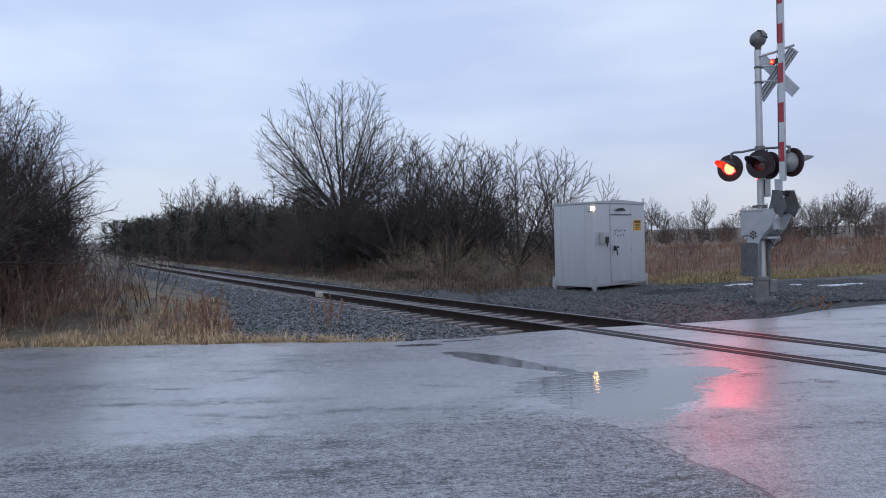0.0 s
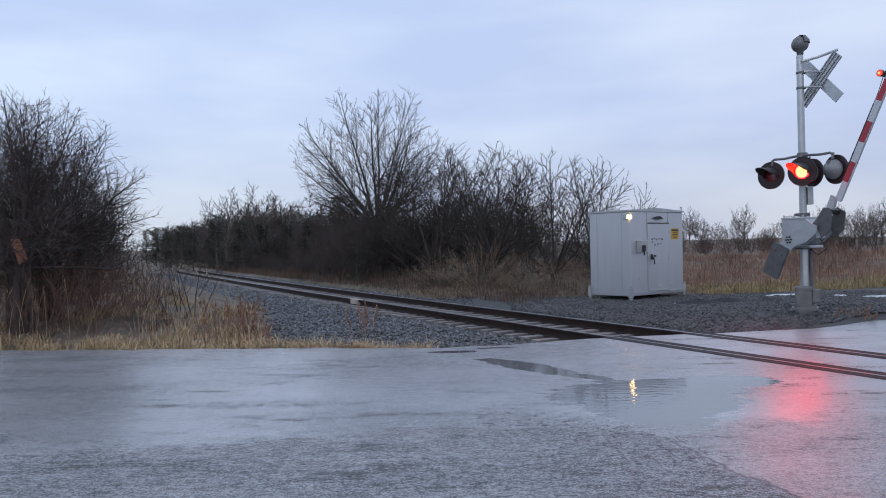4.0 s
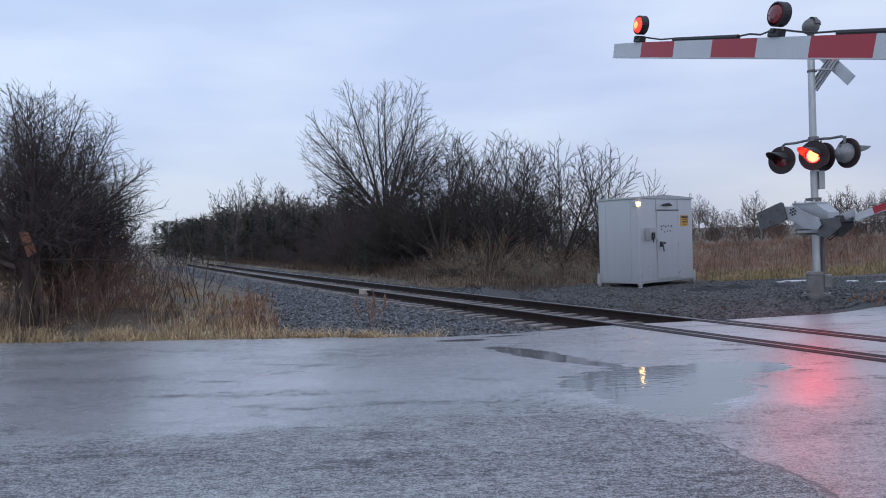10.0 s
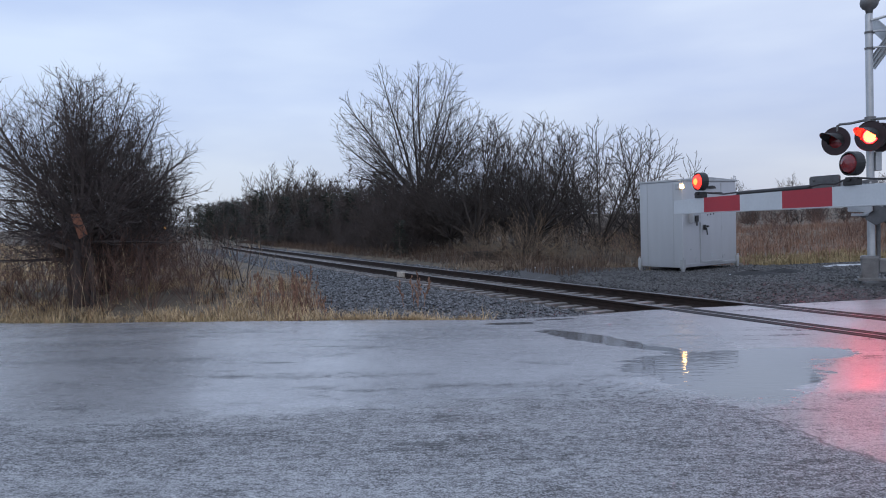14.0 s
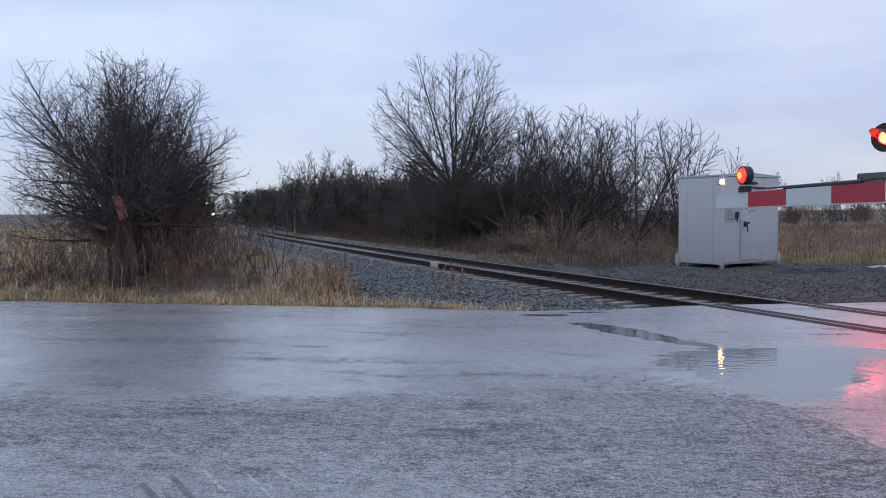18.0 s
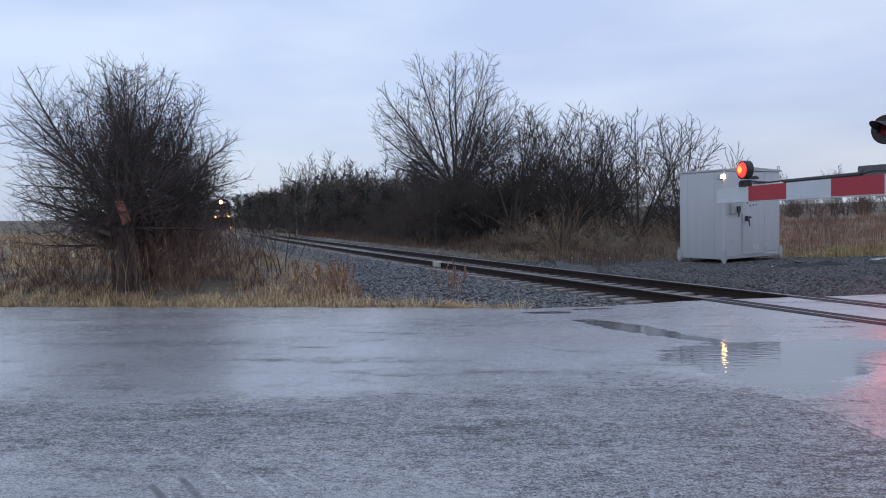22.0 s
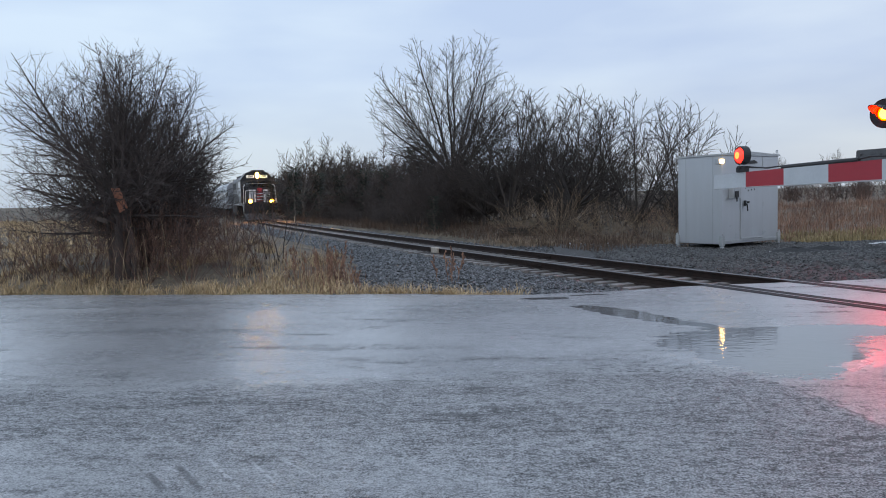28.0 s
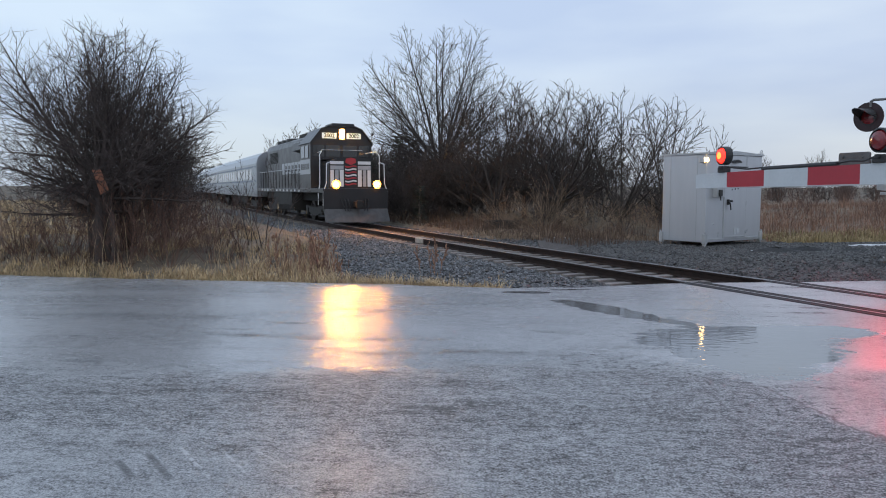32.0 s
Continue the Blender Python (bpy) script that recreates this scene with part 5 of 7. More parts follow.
def domed_tree(rng, centre, rx, rz, fork, limbs, tilt, trunk_r, twig_r, gaps=(0.36, 0.26, 0.2), lift=0.035, most=2.6):
    """A broad bare tree: limbs fan out of a low fork and branch three times, each branch as long as the dome of the crown allows."""
    segs = []
    R = np.array([rx, rx, rz])
    C = np.array([0, 0, centre])

    def room(p, d):
        a, b = (p - C) / R, d / R
        A, B, K = b @ b, a @ b, a @ a - 1
        disc = B * B - A * K
        return max(0.0, (-B + math.sqrt(disc)) / A) if disc > 0 else 0.0

    def branch(p, d, length, r, level):
        if level == 3:
            segs.append((*p, *(p + d * length), twig_r, 0.0))
            return
        n = max(2, int(length / (0.6 if level == 0 else 0.35)))
        pts, e = [p], d
        for k in range(n):
            e = e + rng.normal(0, 0.035 + 0.03 * level, 3) + np.array([0, 0, lift if level < 2 else 0.02])
            e = e / np.linalg.norm(e)
            pts.append(pts[-1] + e * (length / n))
        for k in range(n):
            r0, r1 = (max(twig_r * 1.1, r * (1 - 0.93 * f) ** 0.9) for f in (k / n, (k + 1) / n))
            segs.append((*pts[k], *pts[k + 1], r0, r1))
        f, side = (0.22 if level == 0 else 0.15) + rng.uniform(0, 0.06), rng.uniform(0, 6.28)
        while f < 1.0:
            i = min(n - 1, int(f * n))
            base = pts[i] + (pts[i + 1] - pts[i]) * (f * n - i)
            ax = (pts[i + 1] - pts[i]) / np.linalg.norm(pts[i + 1] - pts[i])
            side += 2.4 + rng.uniform(-0.5, 0.5)
            u = np.cross(ax, np.array([0.3, 0.2, 1.0]))
            u = u / np.linalg.norm(u)
            v = np.cross(ax, u)
            a = rng.uniform(0.4, 0.75)
            w = ax * math.cos(a) + (u * math.cos(side) + v * math.sin(side)) * math.sin(a)
            free = room(base, w)
            ln = (min(0.66 * free + 0.15, most), min(0.7 * free + 0.15, 0.95), rng.uniform(0.18, 0.42))[level] * rng.uniform(0.6, 1.0)
            branch(base, w, ln, max(twig_r, r * (1 - 0.8 * f) * 0.42), level + 1)
            f += gaps[level] * rng.uniform(0.7, 1.3) / length

    top = np.array([0, 0, fork])
    segs.append((0, 0, -0.3, 0, 0, fork, trunk_r * 1.2, trunk_r))
    for k in range(limbs):
        th = tilt * math.sqrt((k + 0.3) / limbs)
        a = 2.39996 * k + rng.uniform(-0.3, 0.3)
        d = np.array([math.cos(a) * math.sin(th), math.sin(a) * math.sin(th), math.cos(th)])
        branch(top, d, max(1.0, room(top, d)) * rng.uniform(0.9, 1.0), trunk_r * rng.uniform(0.38, 0.55), 0)
    return segs


def spray(rng, centre, rx, rz, limbs, low, high, tilt, stem_r, twig_r, gaps=(0.17, 0.12, 0.10), wig=(0.05, 0.09, 0.12), lift=0.02, uneven=0.2, whip=(0.12, 0.34)):
    """A wild shrub: straight limbs that spray out of a short thick stool between two heights, each branching three times, with a loose uneven outline."""
    segs, tips = [], []
    R, C = np.array([rx, rx, rz]), np.array([0, 0, centre])
    up = np.array([0, 0, 1.0])

    def room(p, d):
        a, b = (p - C) / R, d / R
        A, B, K = b @ b, a @ b, a @ a - 1
        disc = B * B - A * K
        return max(0.0, (-B + math.sqrt(disc)) / A) if disc > 0 else 0.0

    def branch(p, d, length, r, level):
        n = max(2, int(length / (0.35, 0.22, 0.16, 0.2)[level])) if level < 3 else 1
        pts, e = [p], d
        for k in range(n):
            e = e + rng.normal(0, wig[min(level, 2)], 3) + up * lift
            e = e / np.linalg.norm(e)
            pts.append(pts[-1] + e * (length / n))
        for k in range(n):
            r0, r1 = (max(twig_r, r * (1 - 0.9 * f)) for f in (k / n, (k + 1) / n))
            segs.append((*pts[k], *pts[k + 1], r0, 0.0 if level > 0 and k == n - 1 else r1))
        if level == 3:
            tips.append(pts[-1])
            return
        f, side = (0.16, 0.12, 0.2)[level] + rng.uniform(0, 0.08), rng.uniform(0, 6.28)
        while f < 1.0:
            i = min(n - 1, int(f * n))
            base = pts[i] + (pts[i + 1] - pts[i]) * (f * n - i)
            ax = (pts[i + 1] - pts[i]) / np.linalg.norm(pts[i + 1] - pts[i])
            side += 2.4 + rng.uniform(-0.6, 0.6)
            u = np.cross(ax, np.array([0.3, 0.2, 1.0]))
            u = u / np.linalg.norm(u)
            v = np.cross(ax, u)
            a = rng.uniform(0.35, 0.85)
            w = ax * math.cos(a) + (u * math.cos(side) + v * math.sin(side)) * math.sin(a)
            free = room(base, w) * (1 + rng.uniform(-uneven, uneven)) + 0.12
            ln = (min(0.6 * free, 1.7), min(0.6 * free, 0.65), rng.uniform(*whip))[level] * rng.uniform(0.55, 1.0)
            branch(base, w, max(ln, 0.1), max(twig_r, r * (1 - 0.8 * f) * 0.5), level + 1)
            f += gaps[level] * rng.uniform(0.7, 1.3) / length

    for k in range(limbs):
        th = tilt * ((k + 0.4) / limbs) ** 0.7
        a = 2.39996 * k + rng.uniform(-0.35, 0.35)
        d = np.array([math.cos(a) * math.sin(th), math.sin(a) * math.sin(th), math.cos(th)])
        q = 0.16 * math.sqrt(rng.random())
        base = np.array([q * math.cos(a), q * math.sin(a), rng.uniform(low, high)])
        segs.append((*(base * np.array([0.7, 0.7, 0]) - up * 0.2), *base, stem_r * 0.9, stem_r * 0.6))
        branch(base, d, max(0.6, room(base, d) * (1 + rng.uniform(-uneven, 0.6 * uneven))), stem_r * rng.uniform(0.45, 0.8), 0)
    return segs, tips


def tuft_mesh(tips, rng, size, share):
    """Small diamond tufts at a share of the tips."""
    vs, fs = [], []
    for t in tips:
        if rng.random() > share:
            continue
        s, o = size * rng.uniform(0.6, 1.3), len(vs)
        for d in ((1, 0, 0), (-0.5, 0.87, 0), (-0.5, -0.87, 0), (0, 0, 1.6), (0, 0, -1.0)):
            vs.append((t[0] + d[0] * s * 0.6, t[1] + d[1] * s * 0.6, t[2] + d[2] * s))
        for a, b in ((0, 1), (1, 2), (2, 0)):
            fs += [(o + a, o + b, o + 3), (o + b, o + a, o + 4)]
    return vs, fs


def plant(name, label, category, mat, segs, tips=None, share=0.0, tuft=0.02, rng=None, group="", twig_mat=None, cut=0.012, tuft_mat=None):
    """One tree or bush: trunk and limbs, the crown of twigs, and tufts, at the origin."""
    segs = np.array(segs)
    ob = empty(name, pose(0, 0, 0), label, category, group)
    thick = segs[:, 6] > cut
    if thick.any():
        v, f = prisms(segs[thick])
        mesh_object("trunk", v, f, mat, ob)
    if (~thick).any():
        v, f = prisms(segs[~thick])
        mesh_object("crown", v, f, twig_mat or mat, ob)
    if tips is not None and share > 0:
        v, f = tuft_mesh(tips, rng, tuft, share)
        if v:
            tagged(mesh_object("seed_tuft", v, f, tuft_mat or M_BUD, ob), kind="stuff")
    return ob


def height_at(x, y):
    return float(ground_height(np.array([x]), np.array([y]))[0])


def place(ob, spots, first=True):
    """The plant itself at the first spot and copies at the others. spots: x, y, turn, scale."""
    for k, (x, y, turn, sc) in enumerate(spots):
        m = pose(x, y, height_at(x, y) - 0.02, 0, 0, turn)
        if k == 0 and first:
            ob.matrix_basis = m @ Matrix.Scale(sc, 4)
        else:
            c = copy_thing(ob, m)
            c.scale = (sc, sc, sc)


FAR_TREES = [(-20.3, 68.1, 30, 0.97), (-17.4, 69.1, 160, 1.03), (-15.4, 70.1, 200, 0.90), (-13.2, 68.1, 100, 0.80), (-11.2, 66.1, 40, 0.74)]


def build_plants():
    rng = np.random.default_rng(21)
    pick = random.Random(9)
    # the tall tree that fans out over the thicket
    s = domed_tree(rng, 6.3, 4.75, 4.25, 2.5, 26, radians(72), 0.20, 0.0075, (0.36, 0.24, 0.18), 0.014, 2.9)
    place(plant("bare_tree", "tall bare deciduous tree with a wide domed crown", "tree", M_LIMB, s, cut=0.03), [(-3.5, 40.0, 75, 1.0)])
    # the crooked open crowns beside the signal house
    kinds = []
    for k in range(3):
        s = domed_tree(rng, 3.35, 2.6, 2.35, (0.7, 1.0, 0.5)[k], 13, radians(74), 0.12, 0.0085, (0.33, 0.225, 0.17), 0.02, 2.1)
        kinds.append(plant("bare_tree", "crooked bare tree with an open rounded crown", "tree", M_LIMB, s, group="trees along the track", cut=0.02))
    spots = [(-0.4, 32.5, 0, 1.12), (2.2, 29.9, 40, 1.06), (4.5, 28.6, 80, 1.0), (6.2, 28.6, 130, 0.95), (1.0, 34.6, 200, 1.14), (-1.6, 35.5, 310, 1.08), (7.4, 30.5, 60, 0.62), (3.4, 33.0, 20, 1.04)]
    for k in range(3):
        place(kinds[k], spots[k::3])
    # the dense thicket along the far side of the line
    brush = []
    for k in range(4):
        stems = [((0, 0, -0.15), (0, 0, 1))] + [((0.3 * math.cos(q), 0.3 * math.sin(q), 0.3), (0.5 * math.cos(q), 0.5 * math.sin(q), 1)) for q in (0.2 + k, 1.5 + k, 2.7 + k, 4.0 + k, 5.2 + k)]
        s, t = grown(rng, dome(rng, 430, 1.75, 0.1, 1.8, 3.6, 0.7), stems, 0.2, 0.29, keep=0.7, up=0.08, noise=0.2, tip=0.0095, power=2.4, twigs=5, twig=(0.25, 0.7), spread=0.8, joined=True)
        brush.append(plant("bare_bush", "dense dark leafless bush in the thicket", "bush", M_TWIG, s, group="thicket along the track"))
    spots = [[] for _ in brush]
    for k in range(2):
        stems = [((0, 0, -0.15), (0, 0, 1))] + [((0.3 * math.cos(q), 0.3 * math.sin(q), 0.3), (0.5 * math.cos(q), 0.5 * math.sin(q), 1)) for q in (0.2 + k, 1.7 + k, 3.2 + k, 4.7 + k)]
        s, t = grown(rng, dome(rng, 190, 1.8, 0.1, 1.8, 3.6, 0.7), stems, 0.3, 0.42, keep=0.7, up=0.08, noise=0.2, tip=0.020, power=2.4, twigs=6, twig=(0.3, 0.85), spread=0.8, joined=True)
        brush.append(plant("bare_bush", "dark leafless bush far along the track", "bush", M_TWIG, s, group="thicket along the track"))
        spots.append([])
    for d0, sc0, s0, s1, gap in ((4.5, 0.36, 24, 70, 1.1), (5.6, 0.55, 26, 100, 1.6), (6.9, 0.85, 18, 130, 1.6), (8.6, 1.1, 15, 160, 1.8), (10.6, 1.3, 14, 180, 2.1), (13.0, 1.45, 18, 190, 2.8)):
        s = s0
        while s < s1:
            x, y, _ = on_track(s, d0 + pick.uniform(-0.7, 0.7))
            spots[pick.randrange(4) if s < 42 else 4 + pick.randrange(2)].append((x, y, pick.uniform(0, 360), sc0 * pick.uniform(0.8, 1.15) * float(np.interp(s, [13, 17, 24, 45, 80], [0.35, 0.40, 0.77, 1.0, 1.28]))))
            s += gap * (1 + s / 80) * pick.uniform(0.8, 1.2)
    for k, (x, y, sc) in enumerate(((-3.0, 37.6, 1.1), (-4.3, 37.0, 1.05), (-2.0, 36.4, 0.95), (-5.4, 38.6, 1.15), (-3.7, 36.0, 0.9))):
        spots[k % 4].append((x, y, 70 * k, sc))
    for b, sp in zip(brush, spots):
        place(b, sp)
    # the big shrub by the road and the darker growth behind it
    s, t = spray(np.random.default_rng(12), 2.4, 2.5, 2.6, 38, 0.9, 2.0, radians(96), 0.072, 0.0045)
    place(plant("bare_shrub", "large tangled leafless shrub with dark fine twigs", "shrub", M_TWIG, s, cut=0.016), [(-8.40, 14.35, 0, 1.0)])
    s, t = spray(np.random.default_rng(15), 2.3, 2.1, 2.6, 26, 0.3, 1.6, radians(78), 0.035, 0.0055, (0.17, 0.14, 0.13), uneven=0.3)
    back = plant("bare_shrub", "dense dark leafless shrub behind the road verge", "shrub", M_TWIG, s, cut=0.016)
    place(back, [(-8.8, 16.0, 120, 0.98), (-8.45, 15.3, 220, 0.76), (-9.3, 17.2, 170, 0.9), (-8.7, 17.8, 10, 0.7)])
    s, t = fan(rng, 2.3, 0.0, 24, radians(40), (5, 3), 0.013, 0.0032, wig=0.06, lift=0.05, reach=0.32, angle=0.45)
    shoots = plant("bare_shrub", "dense reddish brown shoots beneath the shrub", "shrub", M_TWIG_RED, s, group="red brush by the road")
    place(shoots, [(-7.7, 14.6, 0, 0.75), (-7.2, 15.4, 70, 0.6), (-6.8, 16.1, 140, 0.55), (-8.1, 15.2, 210, 0.9), (-9.2, 14.8, 100, 0.65), (-6.5, 17.0, 250, 0.7), (-8.9, 15.6, 280, 0.8)])
    s, t = fan(rng, 2.3, 0.0, 20, radians(48), (5, 3), 0.02, 0.003, wig=0.07, lift=0.05, reach=0.35, angle=0.5)
    red = plant("bare_shrub", "thin reddish leafless shrub in dry grass", "shrub", M_TWIG_RED, s, group="red brush by the road")
    spots = [(-6.6, 15.2, 0, 0.6), (-8.3, 17.4, 50, 0.75), (-9.6, 20.5, 90, 0.75), (-11.0, 22.8, 140, 0.8), (-7.2, 14.5, 200, 0.62), (-9.4, 14.4, 300, 0.85), (-10.6, 14.9, 75, 0.75), (-6.1, 14.4, 33, 0.55), (-7.7, 13.9, 140, 0.75), (-8.8, 14.0, 200, 0.75), (-9.9, 14.2, 20, 0.7), (-11.3, 14.8, 110, 0.7), (-8.9, 18.3, 260, 0.9), (-6.8, 13.9, 260, 0.65)]
    place(red, spots)
    s, t = fan(np.random.default_rng(6), 2.4, 0.0, 4, radians(34), (5, 3), 0.034, 0.005, wig=0.09, lift=0.03, reach=0.36, angle=0.65)
    place(plant("sapling", "dark leafless sapling in the verge", "sapling", M_TWIG, s, cut=1.0), [(-5.8, 16.7, 0, 1.0), (-6.25, 17.2, 130, 0.85), (-6.6, 16.2, 250, 0.7)])
    # far crowns and evergreens
    s = domed_tree(rng, 5.2, 2.5, 3.2, 1.8, 12, radians(52), 0.15, 0.015, (0.42, 0.32, 0.24), 0.01)
    far = plant("bare_tree", "distant pale bare tree with an upright crown", "tree", M_BARK, s, group="distant trees", cut=0.03, twig_mat=M_TRUNK)
    place(far, FAR_TREES)
    wispy = []
    for k in range(2):
        stems = [((0.1 * q, 0, -0.1), (0.4 * q, 0.2, 1)) for q in (-1, 0, 1)]
        s, t = grown(rng, dome(rng, 300, 2.3, 0.8, 2.8, 5.3, 0.6), stems, 0.32, 0.5, keep=0.9, up=0.1, noise=0.18, tip=0.018, power=2.3, twigs=3, twig=(0.4, 0.95), spread=0.5)
        wispy.append(plant("bare_tree", "distant low bare tree along the field", "tree", M_BARK, s, group="distant trees", cut=0.03))
        place(wispy[k], [(52.0 + 20 * k, 95.0 + 6 * k, 40 * k, 0.9)])
    con = build_conifer(rng)
    spots = []
    for k in range(26):
        q = pick.uniform(38, 110)
        x, y, _ = on_track(q, pick.uniform(12.5, 18.0))
        spots.append((x, y, pick.uniform(0, 360), pick.uniform(0.5, 0.66)))
    place(con, spots, first=False)
    place(con, [(-18.2, 58.5, 0, 0.85), (-21.0, 61.0, 60, 0.7), (-16.4, 59.5, 20, 0.75), (-11.8, 56.0, 100, 0.75), (-6.9, 50.0, 200, 0.95), (-24.5, 68.0, 10, 0.75), (-27.0, 72.0, 80, 0.7), (-14.2, 58.0, 150, 0.7), (-30.5, 80.0, 220, 0.8), (-34.0, 86.0, 120, 0.8), (-38.0, 96.0, 30, 0.9), (-42.5, 104.0, 70, 0.9), (-9.4, 52.0, 60, 0.75), (-4.0, 34.2, 10, 0.33)])
    # the tan bush left of the signal house
    s, t = fan(rng, 2.2, 0.0, 40, radians(64), (6, 3), 0.016, 0.004, wig=0.07, lift=0.0, reach=0.3, angle=0.4)
    place(plant("bare_shrub", "tan arching leafless shrub at the thicket's edge", "shrub", M_TAN, s), [(1.5, 28.2, 0, 1.0), (0.0, 29.6, 60, 0.8), (3.2, 26.9, 100, 0.75), (4.3, 26.0, 10, 0.6), (5.6, 27.0, 200, 0.7)])
    # brush field and far tree line behind the signal
    spots = []
    for k in range(120):
        x = pick.uniform(9, 52)
        spots.append((x, pick.uniform(30, 62) + 0.1 * x, pick.uniform(0, 360), pick.uniform(0.55, 0.85)))
    place(red, spots, first=False)
    for k in range(100):
        a = radians(pick.uniform(15, 58))
        d = pick.uniform(75, 130)
        place(wispy[k % 2] if k % 4 else far, [(d * math.sin(a), d * math.cos(a), pick.uniform(0, 360), pick.uniform(0.5, 0.8) * d / 115)], first=False)
    for k in range(56):
        a = radians(pick.uniform(15, 58))
        d = pick.uniform(62, 74)
        place(brush[4 + k % 2], [(d * math.sin(a), d * math.cos(a), pick.uniform(0, 360), pick.uniform(0.36, 0.52))], first=False)
    place(far, [(33.0, 60.0, 20, 0.55), (37.5, 58.0, 90, 0.62), (42.5, 58.0, 150, 0.6), (27.5, 66.0, 150, 0.42)], first=False)


def build_conifer(rng):
    ob = empty("evergreen_tree", pose(0, 0, 0), "dark green conifer among bare trees", "tree", "evergreens")
    segs = [(0, 0, -0.2, 0, 0, 5.6, 0.12, 0.02)]
    vs, fs = [], []
    for k in range(46):
        z = 0.5 + 5.0 * k / 46
        ln = 1.75 * math.sqrt(max(0.0, 1 - (z / 5.9) ** 2.2)) * (0.75 + 0.3 * math.sin(2.7 * z)) + 0.12
        for j in range(6):
            a = rng.uniform(0, 6.283)
            d = np.array([math.cos(a), math.sin(a), rng.uniform(-0.15, 0.2)])
            b = np.array([0, 0, z]) + d * ln * rng.uniform(0.7, 1.1)
            segs.append((0, 0, z, *b, 0.02, 0.0))
            for q in range(9):
                c = np.array([0, 0, z]) + (b - np.array([0, 0, z])) * rng.uniform(0.25, 1.0)
                e = d * 0.18 + rng.normal(0, 0.09, 3)
                w = np.array([-d[1], d[0], 0.2]) * 0.05
                o = len(vs)
                vs += [tuple(c - w), tuple(c + w), tuple(c + e)]
                fs.append((o, o + 1, o + 2))
    v, f = prisms(segs)
    mesh_object("trunk", v, f, M_BARK, ob)
    tagged(mesh_object("needles", vs, fs, M_NEEDLE, ob), kind="stuff")
    return ob


M_TAN = material("tan_dry_stems", (0.26, 0.19, 0.13), 0.85, 0.0, (0.15, 0.11, 0.08), 3, 30, 0.0, island=0.4)
build_plants()


def blades(rng, x, y, z, h, w, bend=0.5, seg=2):
    """Bent grass blades as thin strips; arrays of roots and heights."""
    n = len(x)
    a = rng.uniform(0, 6.283, n)
    lean = rng.uniform(0.1, 1.0, n) * bend
    dx, dy = np.cos(a), np.sin(a)
    px_, py_ = -dy, dx
    rows = []
    for k in range(seg + 1):
        f = k / seg
        off = lean * h * f * f
        zz = h * f * (1 - 0.3 * lean * f)
        ww = w * (1 - f) ** 0.7 * 0.5
        cx, cy, cz = x + dx * off, y + dy * off, z + zz
        if k < seg:
            rows += [np.stack([cx - px_ * ww, cy - py_ * ww, cz], 1), np.stack([cx + px_ * ww, cy + py_ * ww, cz], 1)]
        else:
            rows.append(np.stack([cx, cy, cz], 1))
    m = 2 * seg + 1
    V = np.stack(rows, 1).reshape(-1, 3)
    base = np.arange(n) * m
    faces = []
    for k in range(seg - 1):
        faces.append(np.stack([base + 2 * k, base + 2 * k + 1, base + 2 * k + 3, base + 2 * k + 2], 1))
    F = [f.tolist() for f in faces]
    tri = np.stack([base + 2 * seg - 2, base + 2 * seg - 1, base + 2 * seg], 1).tolist()
    return V, [q for f in F for q in f] + tri


def grass_patch(name, label, mat, rng, n, region, h, w, bend=0.6, seg=2):
    x, y = region(rng, n)
    z = ground_height(x, y) - 0.01
    hh = rng.uniform(h[0], h[1], len(x)) * (0.75 + 0.5 * np.sin(x * 1.7 + 0.6) * np.sin(y * 1.3))
    hh = np.maximum(hh * (0.8 + 0.35 * np.sin(x * 0.63 + 2.0 * np.sin(y * 0.31)) * np.sin(y * 0.9 + 1.0)), h[0] * 0.5)
    v, f = blades(rng, x, y, z, hh, w, bend, seg)
    tagged(mesh_object(name, v, f, mat), label, "grass", kind="stuff")


